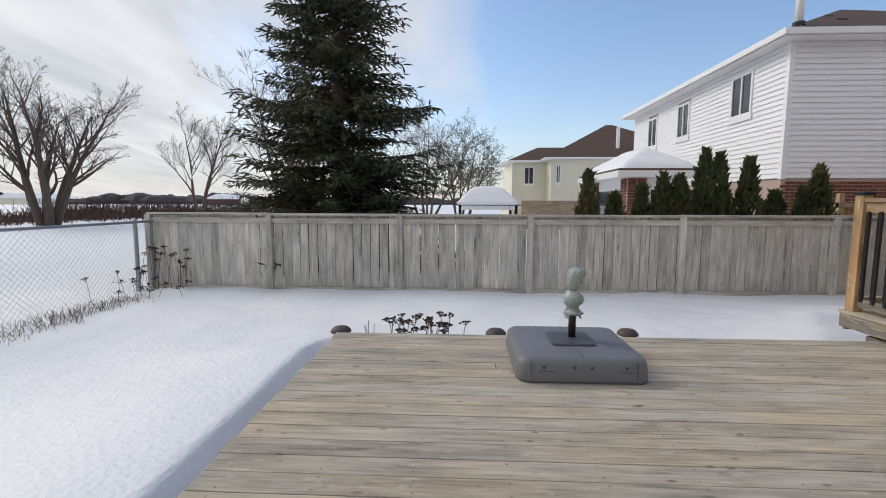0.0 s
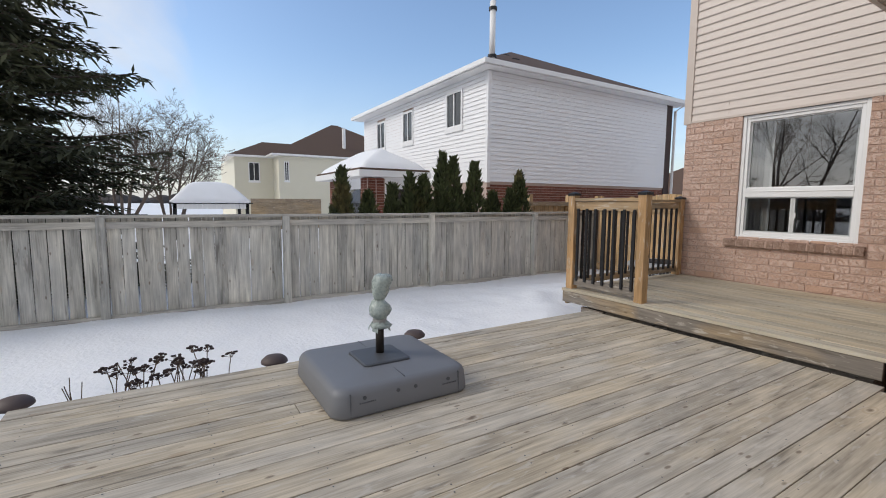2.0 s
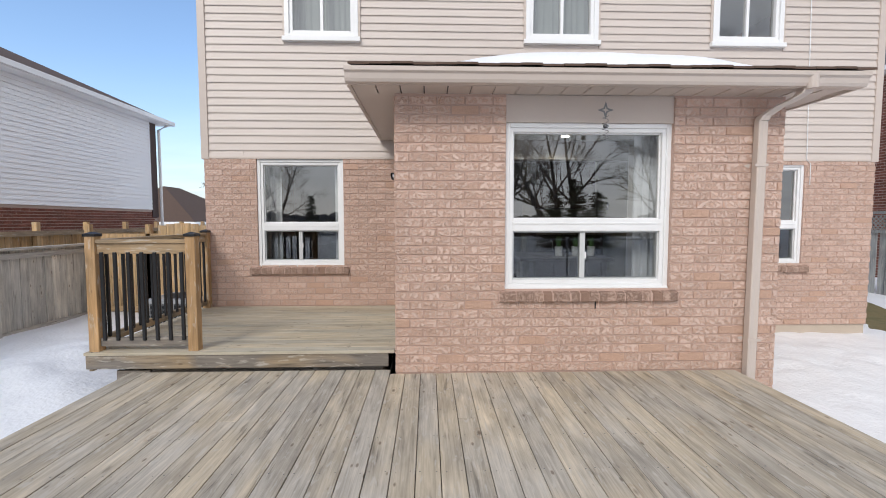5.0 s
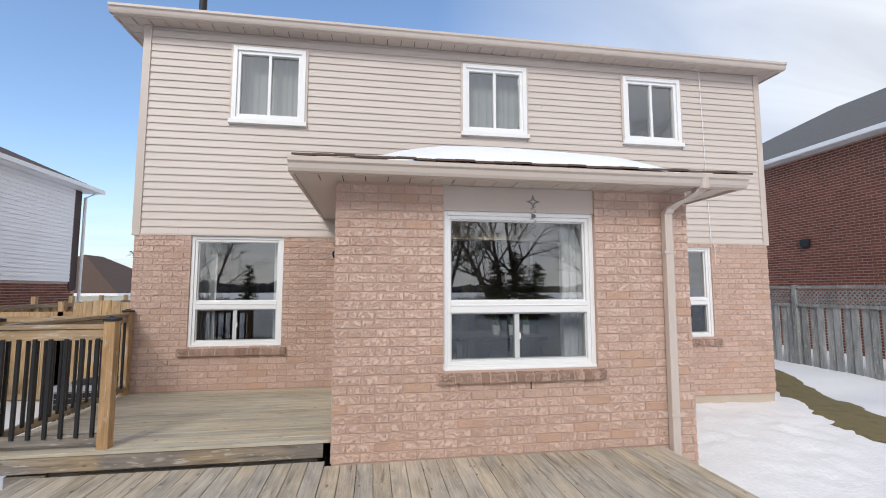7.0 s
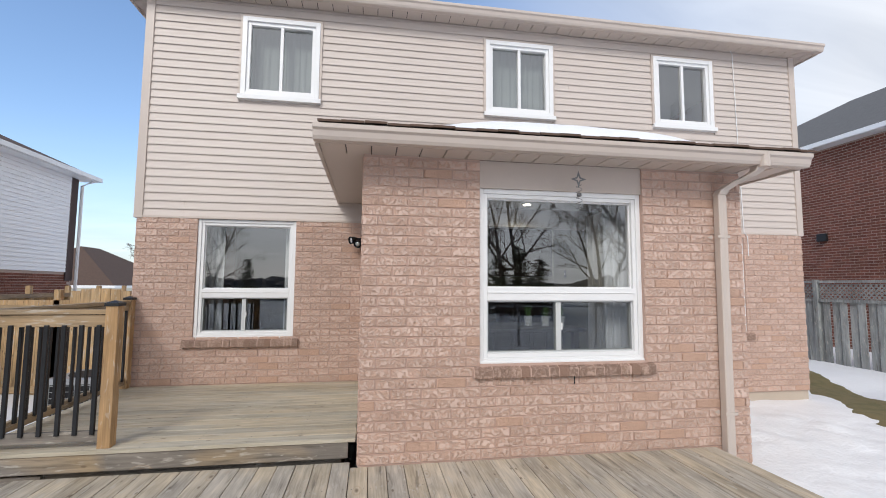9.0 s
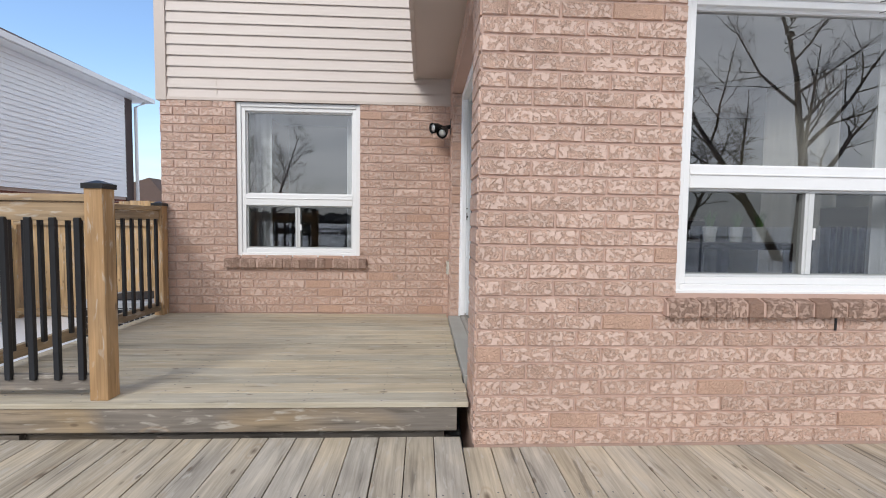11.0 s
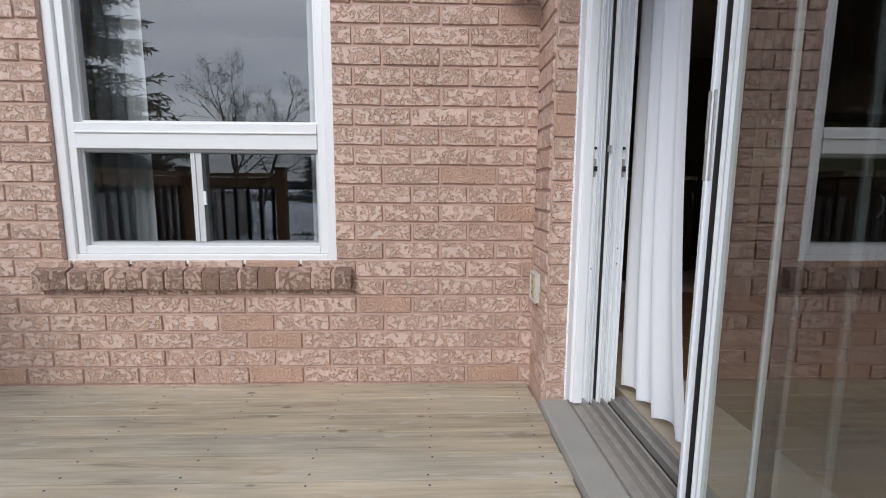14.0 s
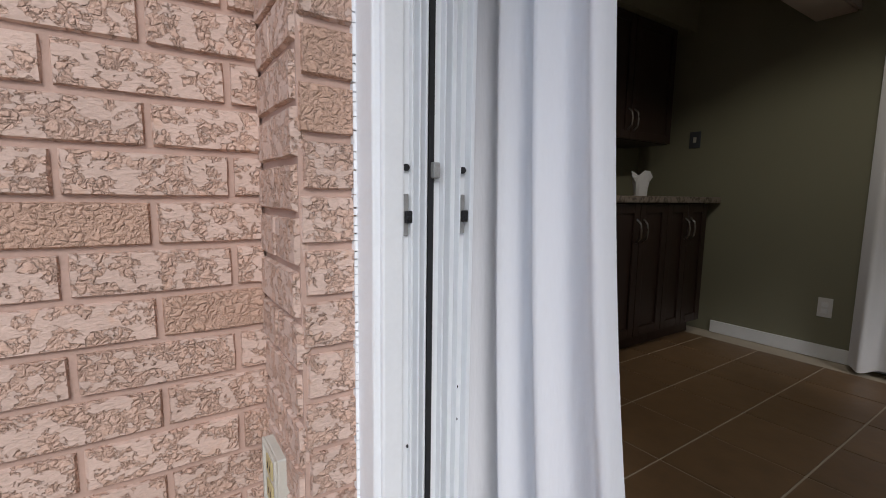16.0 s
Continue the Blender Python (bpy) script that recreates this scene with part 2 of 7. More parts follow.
def brick_material(name, low, high, crack, tint, rough=0.85, scale=30.0, depth=0.006, vary=0.1, bare=0.1):
    """Rustic face brick: pale smooth flakes with torn rims over a crackled ground; some bricks have hardly a flake.
    crack is the crevice shade, painted in.
    """
    m = bpy.data.materials.new(name)
    m.use_nodes = True
    n, l = m.node_tree.nodes, m.node_tree.links
    bsdf = n["Principled BSDF"]
    geo = n.new("ShaderNodeNewGeometry")
    info = n.new("ShaderNodeObjectInfo")

    def calc(op, a, b, clamp=False):
        q = n.new("ShaderNodeMath")
        q.operation, q.use_clamp = op, clamp
        for i, v in enumerate((a, b)):
            if isinstance(v, (int, float)):
                q.inputs[i].default_value = v
            else:
                l.new(v, q.inputs[i])
        return q.outputs[0]

    rnd = calc("FRACT", calc("ADD", info.outputs["Random"], geo.outputs["Random Per Island"]), 0)
    shift = n.new("ShaderNodeCombineXYZ")
    for i in range(3):
        l.new(calc("MULTIPLY", rnd, 7.3 * (i + 1)), shift.inputs[i])
    place = n.new("ShaderNodeVectorMath")
    l.new(geo.outputs["Position"], place.inputs[0])
    l.new(shift.outputs[0], place.inputs[1])

    def noise_at(scale, detail, distortion=0.0, stretch=(1, 1, 1), roughness=0.5, ridged=False):
        mp = n.new("ShaderNodeMapping")
        mp.inputs["Scale"].default_value = stretch
        l.new(place.outputs[0], mp.inputs[0])
        t = n.new("ShaderNodeTexNoise")
        if ridged:
            t.noise_type, t.normalize = "RIDGED_MULTIFRACTAL", True
        t.inputs["Scale"].default_value, t.inputs["Detail"].default_value, t.inputs["Distortion"].default_value = scale, detail, distortion
        t.inputs["Roughness"].default_value = roughness
        l.new(mp.outputs[0], t.inputs[0])
        return t.outputs["Fac"]

    def ramp(v, lo, hi):
        q = n.new("ShaderNodeMapRange")
        q.inputs[1].default_value, q.inputs[2].default_value = lo, hi
        l.new(v, q.inputs[0])
        return q.outputs[0]

    def mix(f, a, b, blend="MIX"):
        q = n.new("ShaderNodeMix")
        q.data_type, q.blend_type = "RGBA", blend
        for i, v in ((0, f), (6, a), (7, b)):
            if isinstance(v, (int, float)):
                q.inputs[i].default_value = v
            elif isinstance(v, tuple):
                q.inputs[i].default_value = (*v, 1)
            else:
                l.new(v, q.inputs[i])
        return q.outputs[2]

    flake_n = noise_at(scale, 5.0, 0.25, (1.0, 1.0, 1.15), 0.58)
    level = calc("ADD", flake_n, calc("MULTIPLY", calc("SUBTRACT", rnd, 0.5), 0.045))
    smooth_brick = ramp(rnd, bare, bare * 0.7)
    level = calc("SUBTRACT", level, calc("MULTIPLY", smooth_brick, 0.16))
    flake = ramp(level, 0.505, 0.52)
    rim = ramp(calc("ABSOLUTE", calc("SUBTRACT", level, 0.499), 0), 0.01, 0.002)
    # crumbled ground: cells bent by noise, with a seam whose shade is coloured in
    bend = n.new("ShaderNodeTexNoise")
    bend.inputs["Scale"].default_value, bend.inputs["Detail"].default_value = scale * 1.6, 4
    l.new(place.outputs[0], bend.inputs[0])
    push = n.new("ShaderNodeVectorMath")
    push.operation = "SCALE"
    push.inputs["Scale"].default_value = 0.035
    l.new(bend.outputs["Color"], push.inputs[0])
    bent = n.new("ShaderNodeVectorMath")
    l.new(place.outputs[0], bent.inputs[0])
    l.new(push.outputs[0], bent.inputs[1])
    cells = n.new("ShaderNodeTexVoronoi")
    cells.feature = "DISTANCE_TO_EDGE"
    cells.inputs["Scale"].default_value = scale * 1.7
    l.new(bent.outputs[0], cells.inputs[0])
    torn = ramp(cells.outputs["Distance"], 0.0, 0.28)
    gap = ramp(cells.outputs["Distance"], 0.06, 0.015)
    gap = calc("MULTIPLY", calc("MULTIPLY", gap, calc("SUBTRACT", 1.0, flake)), calc("SUBTRACT", 1.0, calc("MULTIPLY", smooth_brick, 0.8)))
    gap = calc("MULTIPLY", gap, ramp(noise_at(scale * 0.7, 2.0), 0.38, 0.62))
    grit = noise_at(150.0, 5.0, 0.3, (0.7, 0.7, 1.4))
    wide = noise_at(5.0, 3.0)
    spot = noise_at(scale * 0.5, 3.0, 0.4)
    col = mix(flake, low, high)
    col = mix(calc("MULTIPLY", ramp(spot, 0.64, 0.7), 0.55), col, tint)
    col = mix(calc("MULTIPLY", smooth_brick, 0.5), col, tint)
    # relief shade along flake rims and seams, put into the colour
    col = mix(calc("MULTIPLY", rim, 0.2), col, crack)
    col = mix(calc("MULTIPLY", gap, 0.16), col, crack)
    lum = calc("ADD", calc("MULTIPLY", grit, 0.34), calc("MULTIPLY", wide, 0.24))
    lum = calc("ADD", lum, 0.71)
    lum = calc("ADD", lum, calc("MULTIPLY", calc("SUBTRACT", rnd, 0.5), vary * 2))
    gr = n.new("ShaderNodeCombineColor")
    for i in range(3):
        l.new(lum, gr.inputs[i])
    col = mix(1.0, col, gr.outputs[0], "MULTIPLY")
    l.new(col, bsdf.inputs["Base Color"])
    bsdf.inputs["Roughness"].default_value = rough
    bsdf.inputs["Specular IOR Level"].default_value = 0.25
    bp = n.new("ShaderNodeBump")
    bp.inputs["Strength"].default_value, bp.inputs["Distance"].default_value = 1.0, depth
    high_ = calc("ADD", calc("MULTIPLY", flake, 0.8), calc("MULTIPLY", calc("MULTIPLY", torn, calc("SUBTRACT", 1.0, flake)), 0.5))
    high_ = calc("SUBTRACT", high_, calc("MULTIPLY", gap, 0.4))
    l.new(calc("ADD", high_, calc("MULTIPLY", grit, 0.45)), bp.inputs["Height"])
    l.new(bp.outputs[0], bsdf.inputs["Normal"])
    return m


def glass(name, tint=(0.93, 0.97, 0.96), ior=3.5, rough=0.0):
    m = bpy.data.materials.new(name)
    m.use_nodes = True
    n, l = m.node_tree.nodes, m.node_tree.links
    n.clear()
    out = n.new("ShaderNodeOutputMaterial")
    fr = n.new("ShaderNodeFresnel")
    fr.inputs[0].default_value = ior
    gl = n.new("ShaderNodeBsdfGlossy")
    gl.inputs["Roughness"].default_value = rough
    tr = n.new("ShaderNodeBsdfTransparent")
    tr.inputs[0].default_value = (*tint, 1)
    mx = n.new("ShaderNodeMixShader")
    l.new(fr.outputs[0], mx.inputs[0])
    l.new(tr.outputs[0], mx.inputs[1])
    l.new(gl.outputs[0], mx.inputs[2])
    l.new(mx.outputs[0], out.inputs[0])
    return m


DECK = wood("deck_wood", (0.475, 0.40, 0.295), (0.44, 0.395, 0.33), "y", per_object=0.13, worn=0.6)
DECK_UP = wood("upper_deck_wood", (0.50, 0.42, 0.30), (0.45, 0.405, 0.32), "x", per_object=0.1, worn=0.5, contrast=1.3)
FASCIA = wood("weathered_fascia_wood", (0.33, 0.25, 0.16), (0.21, 0.185, 0.16), "x", per_object=0.05, worn=0.8)
CEDAR = wood("cedar_post_wood", (0.45, 0.27, 0.125), (0.37, 0.255, 0.15), "z", per_object=0.06, worn=0.35)
CEDAR_X = wood("cedar_rail_wood_x", (0.42, 0.28, 0.15), (0.33, 0.25, 0.165), "x", per_object=0.06, worn=0.6)
CEDAR_Y = wood("cedar_rail_wood_y", (0.40, 0.29, 0.17), (0.30, 0.235, 0.165), "y", per_object=0.06, worn=0.6)
FENCE = wood("fence_board_wood", (0.60, 0.57, 0.50), (0.46, 0.45, 0.415), "z", per_object=0.2, worn=0.6)
FENCE_Y = wood("fence_rail_wood", (0.52, 0.49, 0.43), (0.43, 0.41, 0.375), "y", per_object=0.08, worn=0.6, knots=False)
BRICK = brick_material("pink_rustic_brick", (0.68, 0.465, 0.367), (0.66, 0.49, 0.412), (0.29, 0.175, 0.125), (0.63, 0.40, 0.285), scale=38.0, depth=0.0065, vary=0.05, bare=0.06)
SILLBRICK = brick_material("brown_sill_brick", (0.40, 0.265, 0.205), (0.47, 0.33, 0.265), (0.22, 0.14, 0.11), (0.42, 0.26, 0.19), scale=50.0, vary=0.12)
MORTAR = material("pink_mortar", (0.53, 0.37, 0.305), 0.9, spread=0.14, scale=6, fine=160, bump=0.3)
REDBRICK = brick_material("red_house_brick", (0.17, 0.062, 0.042), (0.215, 0.085, 0.06), (0.09, 0.035, 0.025), (0.24, 0.1, 0.065), vary=0.22, scale=20)
REDMORTAR = material("grey_pink_mortar", (0.47, 0.37, 0.32), 0.9, spread=0.1, bump=0.2)
SIDING = material("beige_vinyl_siding", (0.60, 0.525, 0.475), 0.5, spread=0.05, scale=1.5, fine=60, bump=0.05, per_object=0.015)
TRIMBEIGE = material("beige_aluminium_trim", (0.56, 0.48, 0.425), 0.42, spread=0.05, scale=3, fine=50, bump=0.04)
WHITESIDE = material("white_vinyl_siding", (0.86, 0.86, 0.87), 0.5, spread=0.04, scale=1.2, fine=40, bump=0.04)
CREAM = material("cream_vinyl_siding", (0.72, 0.685, 0.565), 0.5, spread=0.04, scale=1.2, fine=40, bump=0.04)
WHITE = material("white_window_vinyl", (0.82, 0.82, 0.82), 0.35, spread=0.03, scale=6, fine=90, bump=0.03)
WHITEPAINT = material("white_caulked_trim", (0.90, 0.915, 0.935), 0.45, spread=0.06, scale=14, fine=120, bump=0.2)
GLASS = glass("window_glass", (0.74, 0.79, 0.79))
DOORGLASS = glass("door_glass", (0.6, 0.66, 0.66), 3.0)
SNOW = material("old_snow", (0.895, 0.9, 0.915), 0.6, spread=0.05, scale=2.6, fine=22, bump=0.4, dist=0.03)
SHINGLE = material("brown_black_shingles", (0.105, 0.066, 0.048), 0.9, spread=0.35, scale=9, fine=70, bump=0.4, per_island=0.2)
SHINGLE2 = material("grey_shingles", (0.12, 0.115, 0.11), 0.9, spread=0.35, scale=9, fine=70, bump=0.4, per_island=0.2)
BLACKMETAL = material("black_baluster_metal", (0.018, 0.018, 0.02), 0.4, metal=0.3, spread=0.2, bump=0.05)
GREYPLASTIC = material("grey_moulded_plastic", (0.17, 0.175, 0.19), 0.5, spread=0.12, scale=3, fine=260, bump=0.25, dist=0.001)
DARKPLASTIC = material("dark_grey_plastic", (0.075, 0.08, 0.09), 0.5, spread=0.12, scale=5, fine=260, bump=0.25, dist=0.001)
BARK = material("grey_brown_bark", (0.105, 0.08, 0.065), 0.95, spread=0.3, scale=6, fine=40, bump=0.6, stretch=(1, 1, 0.3), dist=0.02)
TWIG = material("dark_twigs", (0.115, 0.09, 0.075), 0.9, spread=0.2, bump=0)
NEEDLE = material("spruce_needles", (0.05, 0.056, 0.028), 0.75, spread=0.5, scale=0.9, fine=12, bump=0, per_island=0.35, second=(0.082, 0.085, 0.042), second_at=0.58)
CEDARLEAF = material("cedar_hedge_leaf", (0.07, 0.085, 0.03), 0.8, spread=0.4, scale=2.0, fine=18, bump=0, per_island=0.4, second=(0.13, 0.105, 0.04), second_at=0.6)
GALV = material("galvanised_steel", (0.34, 0.36, 0.38), 0.45, metal=0.8, spread=0.15, bump=0.05)
CONCRETE = material("grey_concrete", (0.36, 0.35, 0.32), 0.9, spread=0.15, scale=7, fine=150, bump=0.3)
FOUNDATION = material("parged_foundation", (0.5, 0.42, 0.34), 0.9, spread=0.15, scale=4, fine=80, bump=0.3)
SOIL = material("dormant_grass", (0.2, 0.16, 0.075), 0.95, spread=0.4, scale=5, fine=60, bump=0.6, second=(0.13, 0.115, 0.05), dist=0.02)
BROWNBRUSH = material("winter_brush", (0.1, 0.06, 0.05), 0.95, spread=0.3, bump=0, per_island=0.3)
DARKFAR = material("far_woods", (0.06, 0.055, 0.055), 0.95, spread=0.4, scale=0.2, fine=3, bump=0)

# ---- plan ----
YB = 2.31            # back wall of the house
XL, XR = -2.785, 6.76  # ends of the house
BX = 3.52            # right end of the bump-out
SID = 2.25          # underside of the siding
TOP = 5.165          # top of the walls
COURSE, LEN = 0.0827, 0.248
UP = 0.185           # upper deck
FLOOR = 0.235        # indoors
RND = random.Random(7)


def wall_boxes(shape, axis, p0, p1, u0, u1, z0, z1, holes):
    """A wall slab with through openings; holes are (u0, u1, z0, z1)."""
    us = sorted({u0, u1, *[h[0] for h in holes], *[h[1] for h in holes]})
    for a, b in zip(us, us[1:]):
        z = z0
        for h in sorted([h for h in holes if h[0] < b and h[1] > a], key=lambda h: h[2]):
            if h[2] > z:
                shape.box(*((a, b, p0, p1) if axis == "y" else (p0, p1, a, b)), z, h[2])
            z = h[3]
        if z < z1:
            shape.box(*((a, b, p0, p1) if axis == "y" else (p0, p1, a, b)), z, z1)
    return shape


W1 = (-2.078, -0.888, 0.745, 2.238)
W2 = (0.985, 2.505, 0.765, 2.262)
W3 = (4.56, 5.72, 0.745, 2.20)
UPW = [(-1.645, -0.655, 3.862, 4.945), (1.645, 2.655, 3.862, 4.945), (4.275, 5.285, 3.862, 4.945)]
DOOR = (0.30, 2.075, 0.185, 2.30)

# ---- ground: one snow sheet with a trodden trench round the deck ----
def snow_height(x, y):
    n = noise.noise(Vector((x * 0.35, y * 0.35, 3))) * 0.05 + noise.noise(Vector((x * 1.3, y * 1.3, 8))) * 0.025
    n += noise.noise(Vector((x * 4.1, y * 4.1, 5))) * 0.012
    lump = math.exp(-((x + 3.9) / 1.5) ** 2 - ((y - 0.6) / 1.8) ** 2) + math.exp(-((x - 4.9) / 1.6) ** 2 - ((y - 0.6) / 1.8) ** 2)
    n += lump * (abs(noise.noise(Vector((x * 2.6, y * 2.6, 11)))) * 0.09 + noise.noise(Vector((x * 6.5, y * 6.5, 2))) * 0.02)
    h = -0.29 + n
    # bank beside the deck's field edge, with a melted slot along the boards
    d = -4.62 - y
    if -3.2 < x < 4.5:
        f = max(0.0, min(1.0, (x + 3.2) / 0.9)) * max(0.0, min(1.0, (4.5 - x) / 1.0))
        edge = 0.1 + 0.06 * noise.noise(Vector((x * 1.6, 0, 2)))
        if d > 0:
            s = max(0.0, min(1.0, (d - edge) / 0.09))
            s = s * s * (3 - 2 * s)
            h += f * (-0.1 * (1 - s) + 0.16 * s * math.exp(-((d - 0.5) / 1.1) ** 2))
    # cleared drift against the upper deck and along the fence
    h += 0.22 * math.exp(-((x + 3.9) / 0.75) ** 2 - ((y - 1.2) / 1.0) ** 2)
    h += 0.10 * math.exp(-((x + 3.2) / 0.5) ** 2 - ((y - 0.2) / 0.5) ** 2) + 0.05 * math.exp(-((x + 5.3) / 0.5) ** 2)
    # beside the bump-out
    if x > 2.6:
        h += 0.06 * math.exp(-((x - 4.6) / 1.0) ** 2 - ((y - 1.0) / 1.4) ** 2)
        g = math.exp(-((x - 9.2) / 1.5) ** 2 - ((y - 3.0) / 0.8) ** 2)
        h -= 0.16 * g
    if y < -9:
        h -= 0.10 * min(1.0, (-9 - y) / 6)
    far = max(0.0, math.hypot(x, y) - 30)
    return h + 0.0015 * far


def sheet_axis(lo, hi, step, reach):
    out = [lo + i * step for i in range(int((hi - lo) / step) + 1)]
    a, s = out[0], step
    while a > -reach:
        s *= 1.35
        a -= s
        out.insert(0, a)
    a, s = out[-1], step
    while a < reach:
        s *= 1.35
        a += s
        out.append(a)
    return out


gx, gy = sheet_axis(-8.0, 8.0, 0.085, 1500), sheet_axis(-9.5, 5.0, 0.085, 1500)
ground = Shape()
ground.v = [(x, y, snow_height(x, y)) for y in gy for x in gx]
ground.f = [(j * len(gx) + i, j * len(gx) + i + 1, (j + 1) * len(gx) + i + 1, (j + 1) * len(gx) + i) for j in range(len(gy) - 1) for i in range(len(gx) - 1)]
setting("ground", ground, SNOW, "white crusted old snow over the yard and the open field", "snow", smooth=True)

# ---- house shell ----
brickwall = Shape()
wall_boxes(brickwall, "y", YB, YB + 0.22, XL, 0.0, -0.9, SID, [W1])
wall_back = setting("wall_back", brickwall, MORTAR, "pinkish brown rustic brick house wall behind the deck", "wall")
s = wall_boxes(Shape(), "y", 0.0, 0.2, 0.0, BX, -0.9, 2.50, [(W2[0], W2[1], W2[2], 2.50)])
wall_front = setting("wall_bump_out", s, MORTAR, "pinkish rustic brick bump-out wall with a large white window", "wall")
s = wall_boxes(Shape(), "x", 0.0, 0.2, 0.2, YB + 0.3, -0.9, 2.50, [DOOR])
wall_side = setting("wall_patio_door", s, MORTAR, "pinkish rustic brick side wall round the patio door", "wall")
s = Shape().box(BX - 0.2, BX, 0.2, YB, -0.9, 2.5)
wall_right = setting("wall_bump_out_side", s, MORTAR, "pinkish rustic brick side of the bump-out", "wall")
s = wall_boxes(Shape(), "y", YB, YB + 0.22, BX - 0.2, XR, -0.14, SID, [W3])
wall_back2 = setting("wall_back_east", s, MORTAR, "pinkish brown brick house wall beyond the bump-out", "wall")
setting("foundation", Shape().box(BX, XR - 0.01, YB + 0.02, YB + 0.22, -0.9, -0.14), FOUNDATION, "parged tan concrete foundation strip above the snow", "foundation")
s = Shape().box(XL, XL + 0.2, YB + 0.22, 12.0, -0.9, TOP).box(XR - 0.2, XR, YB + 0.22, 12.0, -0.9, TOP).box(XL, XR, 12.0, 12.2, -0.9, TOP)
setting("wall_house_outer", s, MORTAR, "plain outer brick walls of the house", "wall")
s = wall_boxes(Shape(), "y", YB + 0.012, YB + 0.2, XL, XR, SID, TOP, UPW)
wall_upper = setting("wall_upper", s, SIDING, "beige vinyl clad upper storey wall", "wall")
s = Shape().box(XL + 0.2, XR - 0.2, YB + 0.25, 11.9, 2.72, 2.85)
setting("ceiling_upper_floor", s, WHITE, "plain white ceiling slab between the storeys", "ceiling")
setting("wall_upper_room", Shape().box(XL + 0.2, XR - 0.2, 5.2, 5.3, 2.9, 5.1), material("bedroom_paint", (0.5, 0.47, 0.42), 0.8, bump=0.02), "plain beige inner wall of the upstairs rooms", "wall")

# main roof, eaves and gutter
OV = 0.22
roof = Shape()
e0, e1, f0, f1, ze = XL - 0.34, XR + 0.3, YB - OV, 12.2 + OV, TOP + 0.075
mid = (f0 + f1) / 2
roof.poly([(e0, f0, ze), (e1, f0, ze), (e1 - 4.8, mid, ze + 2.4), (e0 + 4.8, mid, ze + 2.4)])
roof.poly([(e1, f1, ze), (e0, f1, ze), (e0 + 4.8, mid, ze + 2.4), (e1 - 4.8, mid, ze + 2.4)])
roof.poly([(e0, f1, ze), (e0, f0, ze), (e0 + 4.8, mid, ze + 2.4)]).poly([(e1, f0, ze), (e1, f1, ze), (e1 - 4.8, mid, ze + 2.4)])
roof.box(e0 + 0.02, e1 - 0.02, f0 + 0.02, f1 - 0.02, ze - 0.06, ze - 0.01)
main_roof = setting("roof", roof, SHINGLE, "dark brown shingled hip roof of the house", "roof")


def gutter_profile(front, z, out=-1):
    """An ogee gutter, front face towards -y."""
    return [(front, z), (front, z - 0.035), (front + 0.02, z - 0.05), (front + 0.03, z - 0.09), (front + 0.045, z - 0.115), (front + 0.11, z - 0.115), (front + 0.11, z)]


def eaves(parent_name, x0, x1, yf, yb, zt, soffit_z, label, xin0, xin1):
    th = thing(parent_name, label, "eaves", kind="structure")
    part("gutter", Shape().prism(gutter_profile(yf - 0.1, zt), "x", x0, x1), TRIMBEIGE, th, "beige metal eaves gutter", bevel=0.004)
    part("fascia", Shape().box(x0 + 0.02, x1 - 0.02, yf + 0.012, yf + 0.03, soffit_z - 0.012, zt - 0.01), TRIMBEIGE, th)
    for xa in (x0, x1 - 0.03):
        part("fascia", Shape().box(xa, xa + 0.03, yf + 0.03, yb, soffit_z - 0.012, zt - 0.01), TRIMBEIGE, th)
    x = x0 + 0.03
    while x < x1 - 0.04:
        w = min(0.2, x1 - 0.03 - x)
        sh = Shape().box(x + 0.005, x + w - 0.005, yf + 0.03, xin0, soffit_z, soffit_z + 0.01)
        sh.box(x + w - 0.012, x + w - 0.006, yf + 0.03, xin0, soffit_z - 0.006, soffit_z)
        part("soffit_panel", sh, TRIMBEIGE, th)
        x += w
    # black sheet added above the panels so that the gaps read dark
    part("soffit_backing", Shape().box(x0 + 0.03, x1 - 0.03, yf + 0.03, xin0, soffit_z + 0.014, soffit_z + 0.02), BLACKMETAL, th)
    return th


main_eaves = eaves("eaves_main", e0, e1, f0, 12.0, ze + 0.01, TOP - 0.02, "beige metal gutter and ribbed soffit under the main roof", YB, None)
for xa, xb in ((e0 + 0.03, XL), (XR, e1 - 0.03)):
    sh = Shape()
    y = YB
    while y < 11.9:
        sh.box(xa, xb, y + 0.003, y + 0.197, TOP - 0.02, TOP - 0.01)
        y += 0.2
    part("soffit_side", sh, TRIMBEIGE, main_eaves)

# bump-out roof: a low hip, shingled, with a pillow of snow
bx0, bx1, by0 = -0.37, BX + 0.40, -0.30
bz = 2.605
bump_eaves = eaves("eaves_bump_out", bx0, bx1, by0, YB, bz + 0.0, 2.50, "beige gutter and ribbed soffit of the bump-out", 0.0, None)
for xa, xb in ((bx0 + 0.03, 0.0), (BX, bx1 - 0.03)):
    part("soffit_side", Shape().box(xa, xb, 0.0, YB, 2.50, 2.51), TRIMBEIGE, bump_eaves)
sl = 0.345
zr = bz + (YB - by0) * sl
broof = Shape()
broof.poly([(bx0, by0 - 0.03, bz), (bx1, by0 - 0.03, bz), (bx1 - 2.0, YB, zr), (bx0 + 2.0, YB, zr)])
broof.poly([(bx0, YB, bz), (bx0, by0 - 0.03, bz), (bx0 + 2.0, YB, zr)]).poly([(bx1, by0 - 0.03, bz), (bx1, YB, bz), (bx1 - 2.0, YB, zr)])
